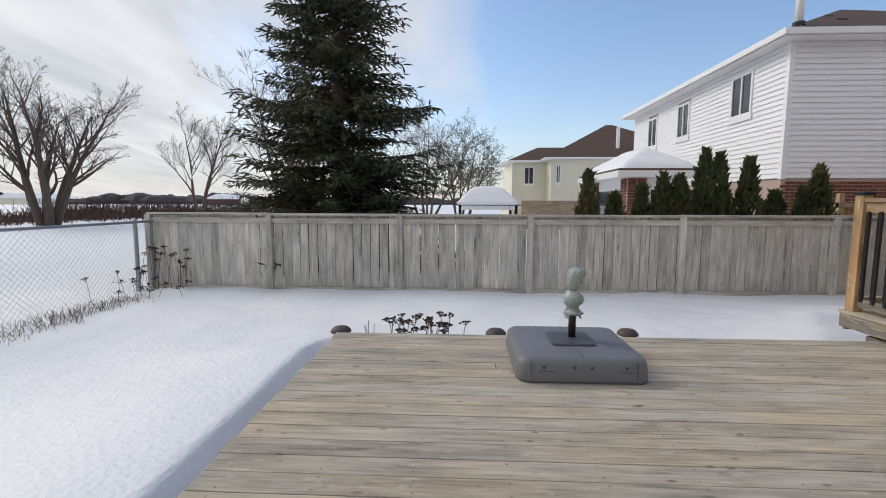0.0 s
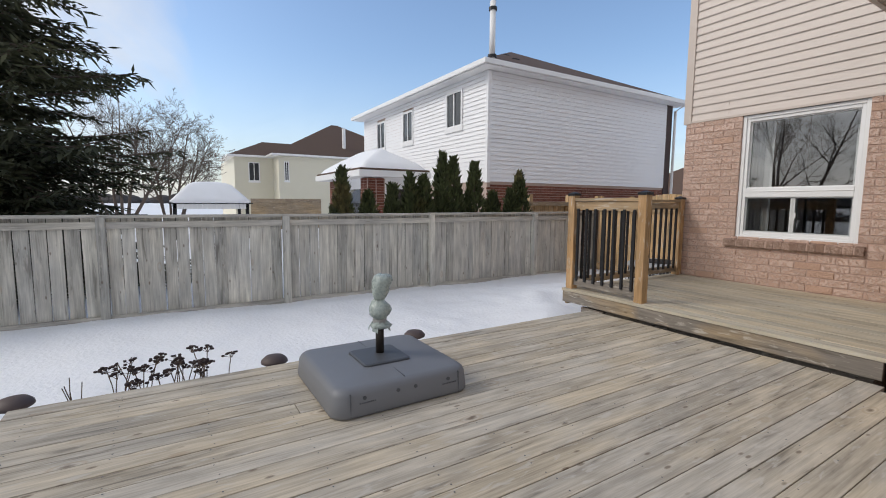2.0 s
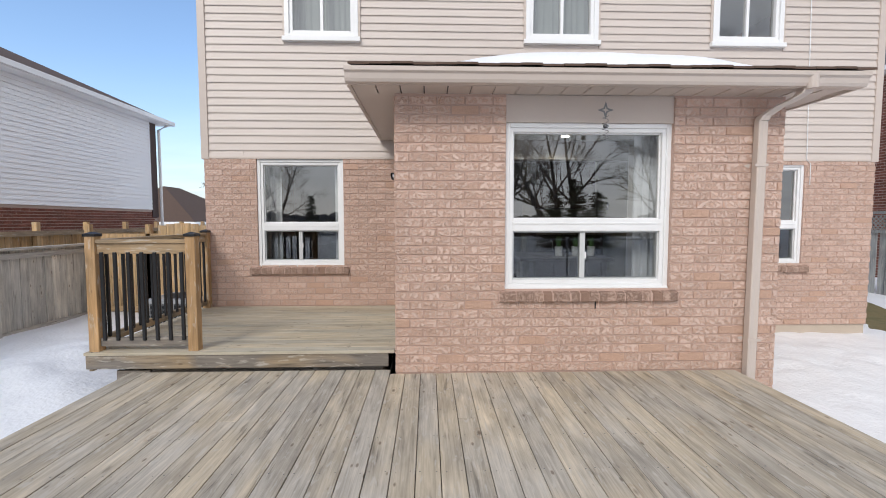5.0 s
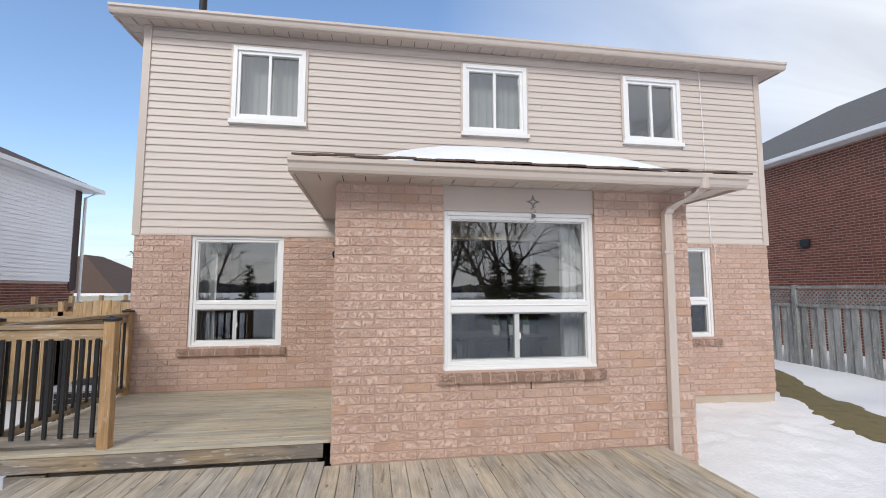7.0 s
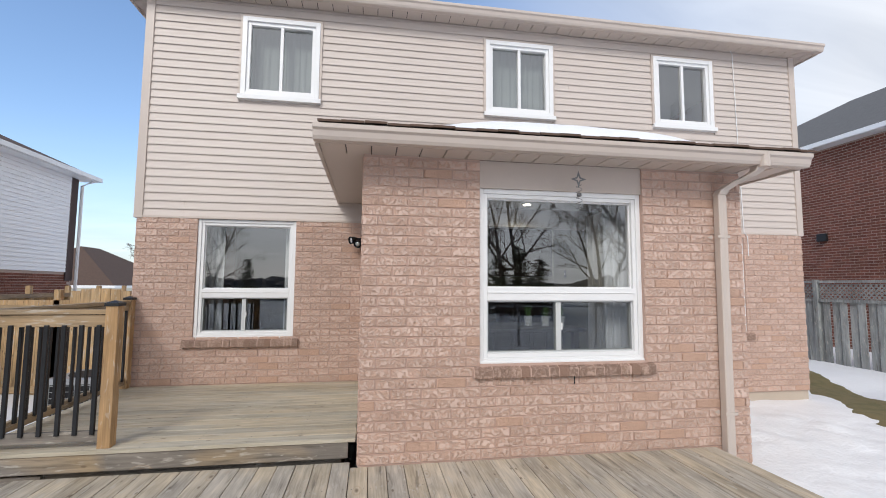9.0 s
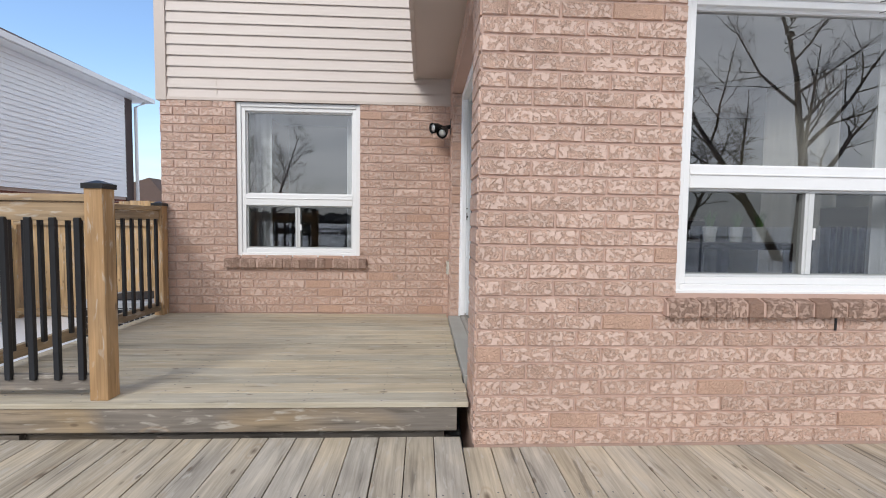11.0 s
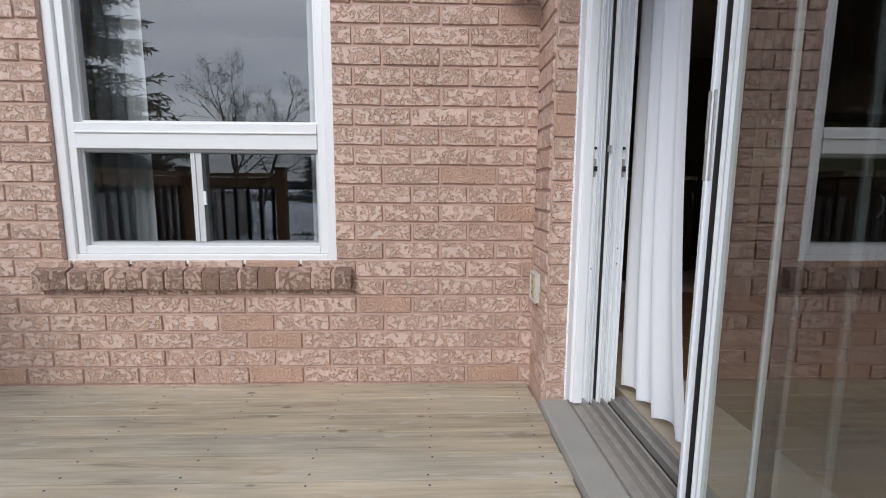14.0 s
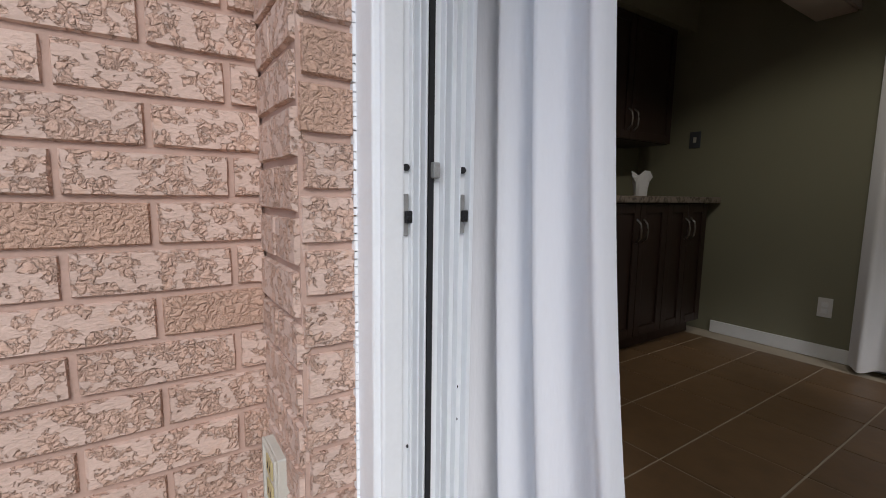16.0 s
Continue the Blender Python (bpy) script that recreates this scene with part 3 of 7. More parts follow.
broof.box(bx0 + 0.02, bx1 - 0.02, by0 + 0.02, YB, bz - 0.05, bz - 0.02)
bump_roof = setting("roof_bump_out", broof, SHINGLE, "low dark shingled hip roof of the bump-out", "roof")
tile = Shape().prism([(by0 - 0.108, -0.006), (by0 - 0.108, 0.012), (by0 + 0.2, 0.005 + 0.245 * sl), (by0 + 0.2, -0.005 + 0.245 * sl)], "x", 0.004, 0.172).mesh("shingle", SHINGLE)
for i in range(25):
    part("shingle", tile, SHINGLE, bump_roof).matrix_world = pose(bx0 + 0.03 + i * 0.1715, 0, bz + 0.012 + 0.004 * (i % 3), 0, 0, 0)

sn = Shape()
nx, ny = 46, 14
for j in range(ny + 1):
    for i in range(nx + 1):
        u, v = i / nx, j / ny
        x = 0.38 + u * 3.3
        y = by0 + 0.10 + v * 2.0
        base = bz + (y - by0) * sl
        prof = max(0.0, 1 - (2 * u - 1) ** 4) * min(1.0, v * 5.0 + 0.0) ** 0.6 * min(1.0, (1 - v) * 4)
        lop = 0.7 + 0.3 * math.sin(u * 2.6 + 0.5)
        sn.v.append((x, y, base - 0.02 + 0.19 * prof * lop + 0.012 * noise.noise(Vector((x * 3, y * 3, 1))) * prof))
sn.f = [(j * (nx + 1) + i, j * (nx + 1) + i + 1, (j + 1) * (nx + 1) + i + 1, (j + 1) * (nx + 1) + i) for j in range(ny) for i in range(nx)]
tagged(part("roof_snow", sn, SNOW, None, smooth=True), "soft white pillow of snow on the bump-out roof", "snow", kind="stuff")


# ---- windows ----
# living room paint, darkened so the room behind window_1 stays dim
DARKROOM = material("shaded_room_paint", (0.22, 0.2, 0.17), 0.85, spread=0.1, bump=0.02)
CURTAIN = material("white_curtain_cloth", (0.88, 0.88, 0.905), 0.9, spread=0.04, scale=3, fine=220, bump=0.15, stretch=(1, 1, 0.15))


def ring(shape, x0, x1, z0, z1, w, y0, y1):
    shape.box(x0, x0 + w, y0, y1, z0, z1).box(x1 - w, x1, y0, y1, z0, z1)
    shape.box(x0 + w, x1 - w, y0, y1, z0, z0 + w).box(x0 + w, x1 - w, y0, y1, z1 - w, z1)
    return shape


def pane(x0, x1, z0, z1, y, parent, m=GLASS, name="pane"):
    p = part(name, Shape().poly([(x0, y, z0), (x1, y, z0), (x1, y, z1), (x0, y, z1)]), m, parent)
    p.visible_shadow = False
    return p


def combo_window(name, w, y, label, split=0.365, rim=0.085):
    """A fixed light above a slider, in white vinyl."""
    x0, x1, z0, z1 = w
    th = thing(name, label, "window", kind="structure")
    part("window_frame", ring(Shape(), x0, x1, z0, z1, rim * 0.5, y - 0.035, y + 0.1), WHITE, th, bevel=0.005)
    part("window_frame", ring(Shape(), x0 + rim * 0.5, x1 - rim * 0.5, z0 + rim * 0.5, z1 - rim * 0.5, rim * 0.42, y - 0.02, y + 0.08), WHITE, th, bevel=0.004)
    zm = z0 + (z1 - z0) * split
    e = rim * 0.92
    i0, i1 = x0 + e, x1 - e
    part("window_rail", Shape().box(i0, i1, y - 0.024, y + 0.08, zm - 0.005, zm + 0.105).box(i0, i1, y - 0.032, y - 0.02, zm + 0.06, zm + 0.068), WHITE, th, bevel=0.003)
    part("glazing_bead", ring(Shape(), i0, i1, zm + 0.105, z1 - e, 0.012, y + 0.012, y + 0.03), WHITE, th)
    pane(i0, i1, zm + 0.1, z1 - e, y + 0.03, th)
    a0, a1 = z0 + e, zm - 0.005
    part("sash", ring(Shape(), i0, i1, a0, a1, 0.016, y + 0.004, y + 0.06), SASH, th, "grey sash frame", bevel=0.002)
    xm = i0 + (i1 - i0) * 0.475
    # the stile takes the sash grey, which puts its shade into the colour
    part("meeting_stile", Shape().box(xm - 0.02, xm + 0.028, y + 0.0, y + 0.06, a0 + 0.016, a1 - 0.016).box(xm - 0.004, xm + 0.002, y - 0.005, y + 0.002, a0 + 0.016, a1 - 0.016), SASH, th, bevel=0.002)
    pane(i0 + 0.012, xm - 0.016, a0 + 0.012, a1 - 0.012, y + 0.02, th)
    pane(xm + 0.022, i1 - 0.012, a0 + 0.012, a1 - 0.012, y + 0.035, th)
    # fly screen of the left pane, carried full width to dim the reflections
    pane(i0 + 0.012, i1 - 0.012, a0 + 0.012, a1 - 0.012, y + 0.002, th, SCREEN, "fly_screen")
    part("latch", Shape().box(xm + 0.028, xm + 0.04, y - 0.004, y + 0.01, (a0 + a1) / 2 - 0.03, (a0 + a1) / 2 + 0.03), WHITE, th)
    part("window_sill", Shape().prism([(y - 0.05, z0 - 0.012), (y - 0.05, z0 + 0.012), (y - 0.02, z0 + 0.022), (y + 0.05, z0 + 0.022), (y + 0.05, z0 - 0.012)], "x", x0 + 0.002, x1 - 0.002), WHITE, th, bevel=0.003)
    return th


# plain tint without mesh: stands for the screen and darkens the panes behind
SCREEN = glass("fly_screen_tint", (0.66, 0.67, 0.68), 1.06)
SASH = material("grey_sash_and_stile_shade", (0.62, 0.63, 0.63), 0.4, spread=0.06, scale=6, fine=90, bump=0.03)
combo_window("window_1", W1, YB + 0.05, "white vinyl window, fixed light over a slider, with curtains behind", split=0.34)
combo_window("window_2", W2, 0.07, "large white vinyl window, fixed light over a slider", split=0.355)
combo_window("window_3", W3, YB + 0.05, "white vinyl window beyond the bump-out")
for k, (x0, x1, z0, z1) in enumerate(UPW):
    th = thing("window_%d" % (k + 4), "white vinyl sliding window in the beige siding", "window", kind="structure")
    y = YB
    part("window_frame", ring(Shape(), x0, x1, z0, z1, 0.06, y - 0.035, y + 0.1), WHITE, th, bevel=0.004)
    part("window_frame", ring(Shape(), x0 + 0.06, x1 - 0.06, z0 + 0.06, z1 - 0.06, 0.045, y - 0.01, y + 0.08), WHITE, th, bevel=0.004)
    xm = (x0 + x1) / 2
    part("meeting_stile", Shape().box(xm - 0.02, xm + 0.02, y - 0.004, y + 0.07, z0 + 0.1, z1 - 0.1), WHITE, th, bevel=0.003)
    part("window_sill", Shape().box(x0 - 0.03, x1 + 0.03, y - 0.06, y + 0.02, z0 - 0.045, z0 + 0.015), WHITE, th, bevel=0.004)
    pane(x0 + 0.1, xm - 0.02, z0 + 0.1, z1 - 0.1, y + 0.03, th)
    pane(xm + 0.02, x1 - 0.1, z0 + 0.1, z1 - 0.1, y + 0.045, th)

# panel over the large window
setting("panel_over_window", Shape().box(W2[0] - 0.004, W2[1] + 0.004, 0.012, 0.08, W2[3], 2.50), TRIMBEIGE, "smooth beige metal panel between window and soffit", "panel")

# ---- lower deck ----
lower_deck = thing("lower_deck", "weathered grey-brown timber deck with screwed boards", "deck", kind="structure")
DX0, DX1, DY0 = -2.428, 3.144, -4.57
part("deck_frame", Shape().box(DX0 + 0.03, DX1 - 0.03, DY0 + 0.04, -0.03, -0.26, -0.10), FASCIA, lower_deck)
part("rim_board", Shape().box(DX0 + 0.012, DX0 + 0.03, DY0 + 0.03, -0.02, -0.3, -0.03), FASCIA, lower_deck)
part("rim_board", Shape().box(DX1 - 0.03, DX1 - 0.012, DY0 + 0.03, -0.02, -0.3, -0.03), FASCIA, lower_deck)
part("rim_board", Shape().box(DX0 + 0.012, DX1 - 0.012, DY0 + 0.012, DY0 + 0.03, -0.3, -0.03), FASCIA, lower_deck)
screws = Shape()
nb = 40
unit = Shape().box(-0.0672, 0.0672, 0, 1, -0.028, 0).mesh("deck_board", DECK, bevel=0.0025)
for i in range(nb):
    xc = DX0 + (i + 0.5) * (DX1 - DX0) / nb
    y1 = -0.012 if xc > -0.03 else 0.10
    cut = RND.choice((None, None, None, -0.95, -3.2)) if i % 4 == 1 else None
    spans = [(DY0 + RND.uniform(-0.012, 0.012), y1)] if cut is None else [(DY0 + RND.uniform(-0.012, 0.012), cut - 0.002), (cut + 0.002, y1)]
    for a, b in spans:
        ob = part("deck_board", unit, DECK, lower_deck)
        ob.matrix_world = Matrix.LocRotScale((xc + RND.uniform(-0.001, 0.001), a, RND.uniform(-0.002, 0.001)), None, (1, b - a, 1))
    y = -4.45
    while y < -0.02:
        for dx in (-0.042, 0.042):
            if RND.random() < 0.85:
                cx, cy = xc + dx + RND.uniform(-0.006, 0.006), y + RND.uniform(-0.01, 0.01)
                screws.poly([(cx + 0.0042 * math.cos(a * math.pi / 3), cy + 0.0042 * math.sin(a * math.pi / 3), 0.0014) for a in range(6)])
        y += 0.405
part("deck_screws", screws, DARKPLASTIC, lower_deck, "dark screw heads", kind="stuff")

# ---- upper deck: one step up ----
upper_deck = thing("upper_deck", "raised weathered timber deck, one step above the lower deck", "deck", kind="structure")
UX0, UX1, UY0 = -2.84, -0.02, 0.085
part("fascia_board", Shape().box(UX0 + 0.01, UX1 - 0.06, UY0 + 0.012, UY0 + 0.05, 0.03, UP - 0.03), FASCIA, upper_deck, "grey stained fascia board", bevel=0.004)
part("fascia_board", Shape().box(UX0 + 0.01, UX0 + 0.048, UY0 + 0.05, YB - 0.02, 0.0, UP - 0.03), FASCIA, upper_deck, bevel=0.004)
part("deck_frame", Shape().box(UX0 + 0.3, UX1 - 0.12, UY0 + 0.1, YB - 0.05, -0.3, UP - 0.10), FASCIA, upper_deck)
part("deck_beam", Shape().box(UX0 + 0.25, UX0 + 0.55, UY0 + 0.06, UY0 + 0.1, -0.13, 0.0), FASCIA, upper_deck)
nb = 16
unit = Shape().box(0, 1, -0.0693, 0.0693, -0.028, 0).mesh("deck_board", DECK_UP, bevel=0.0025)
up_pitch = (YB - 0.01 - UY0) / nb
screws = Shape()
for i in range(nb):
    yc = UY0 + (i + 0.5) * up_pitch
    ob = part("deck_board", unit, DECK_UP, upper_deck)
    ob.matrix_world = Matrix.LocRotScale((UX0, yc, UP + RND.uniform(-0.001, 0.001)), None, (UX1 - UX0 + RND.uniform(-0.006, 0.004), up_pitch * 0.962 / 0.1386, 1))
    for k in range(8):
        for dy in (-0.042, 0.042):
            cx, cy = UX0 + 0.06 + k * 0.385 + RND.uniform(-0.008, 0.008), yc + dy + RND.uniform(-0.006, 0.006)
            screws.poly([(cx + 0.0046 * math.cos(a * math.pi / 3), cy + 0.0046 * math.sin(a * math.pi / 3), UP + 0.0015) for a in range(6)])
part("deck_screws", screws, DARKPLASTIC, upper_deck, "dark screw heads", kind="stuff")

# ---- railing on the upper deck ----
railing = thing("railing", "cedar deck railing with black metal balusters and black post caps", "railing", at=(0, 0, UP))


def rail_post(x, y, top, w=0.089, m=CEDAR):
    p = part("post", Shape().box(x - w / 2, x + w / 2, y - w / 2, y + w / 2, UP, top).mesh("post", m, bevel=0.004), m, railing, "cedar post")
    c = part("post_cap", Shape().box(x - w / 2 - 0.008, x + w / 2 + 0.008, y - w / 2 - 0.008, y + w / 2 + 0.008, top - 0.012, top + 0.014).loft([[(x - a, y - a, z), (x + a, y - a, z), (x + a, y + a, z), (x - a, y + a, z)] for a, z in ((w / 2, top + 0.014), (0.008, top + 0.03))]), BLACKMETAL, p, "black post cap", bevel=0.002)
    for o in (p, c):
        o.matrix_world = Matrix.Identity(4)
    return p


def world_part(*a, **k):
    o = part(*a, **k)
    o.matrix_world = Matrix.Identity(4)
    return o


PL, PR = -2.765, -1.875
PY = 0.165
rail_post(PL, PY, 1.255)
rail_post(PR, PY, 1.255)
rail_post(PL, YB - 0.075, 1.235)
world_part("top_rail", Shape().box(PL + 0.045, PR - 0.045, PY - 0.02, PY + 0.018, 1.085, 1.175), CEDAR_X, railing, bevel=0.004)
world_part("cap_rail", Shape().box(PL + 0.02, PR - 0.045, PY - 0.035, PY + 0.05, 1.18, 1.215), CEDAR_X, railing, bevel=0.004)
world_part("bottom_rail", Shape().box(PL + 0.045, PR - 0.045, PY - 0.02, PY + 0.018, 0.23, 0.31), FASCIA, railing, bevel=0.004)
world_part("top_rail", Shape().box(PL - 0.02, PL + 0.018, PY + 0.045, YB - 0.12, 1.085, 1.175), CEDAR_Y, railing, bevel=0.004)
world_part("cap_rail", Shape().box(PL - 0.05, PL + 0.035, PY + 0.045, YB - 0.12, 1.18, 1.215), CEDAR_Y, railing, bevel=0.004)
world_part("bottom_rail", Shape().box(PL - 0.02, PL + 0.018, PY + 0.045, YB - 0.12, 0.23, 0.31), CEDAR_Y, railing, bevel=0.004)
bal = Shape().box(-0.015, 0.015, -0.012, 0.012, 0.285, 1.10).mesh("baluster", BLACKMETAL, bevel=0.004)
for i in range(7):
    o = part("baluster", bal, BLACKMETAL, railing)
    o.matrix_world = pose(PL + 0.09 + i * (PR - PL - 0.18) / 6, PY - 0.024, 0)
n_side = 17
for i in range(n_side):
    o = part("baluster", bal, BLACKMETAL, railing)
    o.matrix_world = pose(PL + 0.026, PY + 0.13 + i * (YB - 0.12 - PY - 0.2) / (n_side - 1), 0, 0, 0, 90)

# ---- wooden side fence ----
FX = -5.74
side_fence = thing("side_fence", "weathered grey board fence along the side of the yard", "fence", at=(FX, -3, -0.5))
posts_y = [-8.62, -6.6, -4.46, -2.38, -0.02, 2.29, 4.5, 6.8, 9.1, 11.4]
fb = [Shape().box(-0.009, 0.009, -w / 2, w / 2, -0.75, 0.0).mesh("fence_board", FENCE) for w in (0.139, 0.136, 0.131)]
cap_mesh = Shape().box(-0.07, 0.07, 0, 1, 0, 0.035).mesh("cap_board", FENCE_Y, bevel=0.004)
for k, py in enumerate(posts_y):
    o = part("post", Shape().box(0.01, 0.1, -0.045, 0.045, -0.8, 0.96).mesh("post", FENCE, bevel=0.004), FENCE, side_fence)
    o.matrix_world = pose(FX, py, 0, RND.uniform(-0.4, 0.4), RND.uniform(-0.5, 0.5), 0)
for a, b in zip(posts_y, posts_y[1:]):
    sag = RND.uniform(-0.012, 0.012)
    for z0, z1 in ((0.83, 0.91), (-0.3, -0.21)):
        o = part("rail", Shape().box(0.012, 0.05, a + 0.045, b - 0.045, z0 + sag, z1 + sag).mesh("rail", FENCE_Y, bevel=0.003), FENCE_Y, side_fence)
        o.matrix_world = pose(FX, 0, 0)
    o = part("cap_board", Shape().box(-0.05, 0.075, a - 0.03, b - 0.03, 0.955, 0.99).mesh("cap_board", FENCE_Y, bevel=0.004), FENCE_Y, side_fence)
    o.matrix_world = pose(FX, 0, sag)
    n = int(round((b - a - 0.05) / 0.145))
    for i in range(n):
        y = a + 0.05 + (i + 0.5) * (b - a - 0.1) / n
        o = part("fence_board", RND.choice(fb), FENCE, side_fence)
        o.matrix_world = Matrix.LocRotScale((FX + RND.uniform(-0.003, 0.003), y + RND.uniform(-0.004, 0.004), 0.95), Euler((radians(RND.uniform(-0.35, 0.35)), 0, 0)), (1, 1, 2.0 + RND.uniform(-0.02, 0)))
    # short dark end grain of the boards shows along the top

# ---- patio door ----
ALU = material("white_door_aluminium", (0.84, 0.865, 0.89), 0.35, metal=0.0, spread=0.08, scale=6, fine=60, bump=0.05)
GASKET = material("black_rubber_gasket", (0.015, 0.015, 0.017), 0.7, spread=0.2, bump=0.1)
LATCH = material("worn_latch_metal", (0.36, 0.36, 0.35), 0.45, metal=0.3, spread=0.4, scale=60, fine=300, bump=0.2)
TRACK = material("dusty_track_aluminium", (0.36, 0.34, 0.31), 0.55, metal=0.2, spread=0.25, scale=30, fine=200, bump=0.15)
HANDLE = material("grey_cast_handle", (0.42, 0.42, 0.41), 0.45, metal=0.4, spread=0.15, bump=0.1)
patio = thing("door_1", "white sliding patio door standing part open, curtain behind it", "door", kind="structure")
dy0, dy1, dz0, dz1 = DOOR[0], DOOR[1], 0.215, DOOR[3]
YJ = 2.005
caulk = Shape()
RC = random.Random(3)
for side in (dy1,):
    z = dz0
    while z < dz1:
        h = RC.uniform(0.008, 0.02)
        caulk.box(0.083, 0.099, side - 0.012, side + RC.uniform(0.0, 0.013) + 0.001, z, z + h)
        z += h + RC.uniform(0, 0.003)
part("caulk_bead", caulk, WHITEPAINT, patio, "ragged white caulk bead")
part("door_trim", Shape().box(0.088, 0.135, YJ, dy1 - 0.004, dz0 + 0.02, dz1).box(0.098, 0.135, YJ - 0.012, YJ, dz0 + 0.02, dz1 - 0.075).box(0.092, 0.12, dy1 - 0.04, dy1 - 0.034, dz0 + 0.02, dz1), WHITEPAINT, patio, "white painted door trim", bevel=0.004)
part("door_trim", Shape().box(0.088, 0.135, dy0, YJ, dz1 - 0.075, dz1), WHITEPAINT, patio, bevel=0.004)
part("door_trim", Shape().box(0.088, 0.135, dy0 + 0.002, dy0 + 0.05, dz0 + 0.02, dz1 - 0.075), WHITEPAINT, patio, bevel=0.004)
jamb = Shape()
for xa, xb, yy in ((0.135, 0.149, 0.0), (0.149, 0.152, -0.008), (0.152, 0.160, 0.004), (0.160, 0.163, -0.012), (0.163, 0.171, 0.003), (0.171, 0.174, -0.012), (0.174, 0.181, -0.003), (0.193, 0.205, 0.0), (0.205, 0.208, -0.012), (0.208, 0.219, 0.004), (0.219, 0.222, -0.012), (0.222, 0.238, 0.003), (0.238, 0.241, -0.010), (0.241, 0.258, 0.003), (0.258, 0.266, -0.012)):
    jamb.box(xa, xb, YJ + yy, dy1 + 0.05, dz0 + 0.02, dz1 - 0.07)
part("door_jamb", jamb, ALU, patio, "ribbed white aluminium jamb", bevel=0.0012)
part("jamb_gasket", Shape().box(0.182, 0.192, YJ - 0.004, YJ + 0.03, dz0 + 0.02, dz1 - 0.07), GASKET, patio, "black weather strip")
part("roller_block", Shape().box(0.186, 0.198, YJ - 0.014, YJ + 0.004, 1.22, 1.245), LATCH, patio, bevel=0.002)
head = Shape()
for xa, xb, zz in ((0.135, 0.16, 0.0), (0.16, 0.205, 0.02), (0.205, 0.215, -0.01), (0.215, 0.24, 0.03), (0.24, 0.25, -0.01), (0.25, 0.335, 0.01)):
    head.box(xa, xb, dy0, YJ, dz1 - 0.09 + zz, dz1 + 0.02)
part("door_head", head, ALU, patio)
track = Shape().box(0.1, 0.34, dy0, YJ + 0.06, dz0 - 0.03, dz0 + 0.012)
for xa in (0.135, 0.175, 0.215, 0.255, 0.3):
    track.box(xa, xa + 0.009, dy0, YJ, dz0 + 0.012, dz0 + 0.038)
part("door_track", track, TRACK, patio, "grey aluminium sliding track")
part("track_groove", Shape().box(0.222, 0.25, dy0, YJ, dz0 + 0.0125, dz0 + 0.016), GASKET, patio)
for xs, zc in ((0.142, 1.235), (0.249, 1.235)):
    part("lock_screw", Shape().tube([(xs, YJ + 0.01, zc), (xs, YJ - 0.005, zc)], 0.0055, 12), GASKET, patio)
    k = part("strike_plate", Shape().box(xs - 0.006, xs + 0.005, YJ - 0.004, YJ + 0.01, zc - 0.105, zc - 0.04), LATCH, patio, "worn steel strike plate", bevel=0.0015)
    part("keeper", Shape().box(xs - 0.003, xs + 0.009, YJ - 0.009, YJ - 0.003, zc - 0.085, zc - 0.066).box(xs - 0.002, xs + 0.003, YJ - 0.014, YJ - 0.003, zc - 0.079, zc - 0.073), GASKET, k, bevel=0.0015)
    part("hole", Shape().tube([(xs + 0.022, YJ + 0.01, zc - 0.002), (xs + 0.022, YJ + 0.0025, zc - 0.002)], 0.0022, 8), GASKET, patio)
for xs, zz in ((0.148, 0.78), (0.246, 0.80), (0.246, 0.86)):
    part("hole", Shape().tube([(xs, YJ + 0.01, zz), (xs, YJ - 0.002, zz)], 0.0028, 8), GASKET, patio)


def door_panel(name, x, y0, y1, w, label):
    p = part(name, Shape().box(x, x + 0.035, y0, y0 + w, dz0 + 0.03, dz1 - 0.07).box(x, x + 0.035, y1 - w, y1, dz0 + 0.03, dz1 - 0.07).box(x, x + 0.035, y0 + w, y1 - w, dz0 + 0.03, dz0 + 0.12).box(x, x + 0.035, y0 + w, y1 - w, dz1 - 0.14, dz1 - 0.07).box(x - 0.006, x, y1 - w * 0.55, y1 - w * 0.45, dz0 + 0.03, dz1 - 0.07), ALU, patio, label, bevel=0.003)
    part("gasket", Shape().box(x - 0.002, x + 0.03, y1 - w - 0.005, y1 - w, dz0 + 0.12, dz1 - 0.14).box(x - 0.002, x + 0.03, y0 + w, y0 + w + 0.012, dz0 + 0.12, dz1 - 0.14), GASKET, p)
    g = part("pane", Shape().poly([(x + 0.015, y1 - w, dz0 + 0.12), (x + 0.015, y0 + w, dz0 + 0.12), (x + 0.015, y0 + w, dz1 - 0.14), (x + 0.015, y1 - w, dz1 - 0.14)]), DOORGLASS, p)
    g.visible_shadow = False
    return p


door_panel("fixed_panel", 0.235, dy0 + 0.05, 1.225, 0.03, "fixed glass panel")
sliding = door_panel("sliding_panel", 0.15, dy0 + 0.12, 1.34, 0.04, "sliding glass panel with a recessed pull")
part("glazing_stop", Shape().box(0.152, 0.18, 1.283, 1.2865, dz0 + 0.12, dz1 - 0.14).box(0.157, 0.18, 1.2725, 1.2755, dz0 + 0.12, dz1 - 0.14), ALU, sliding, "thin ribbed glazing stop")
hz, hy = 1.105, 1.3105
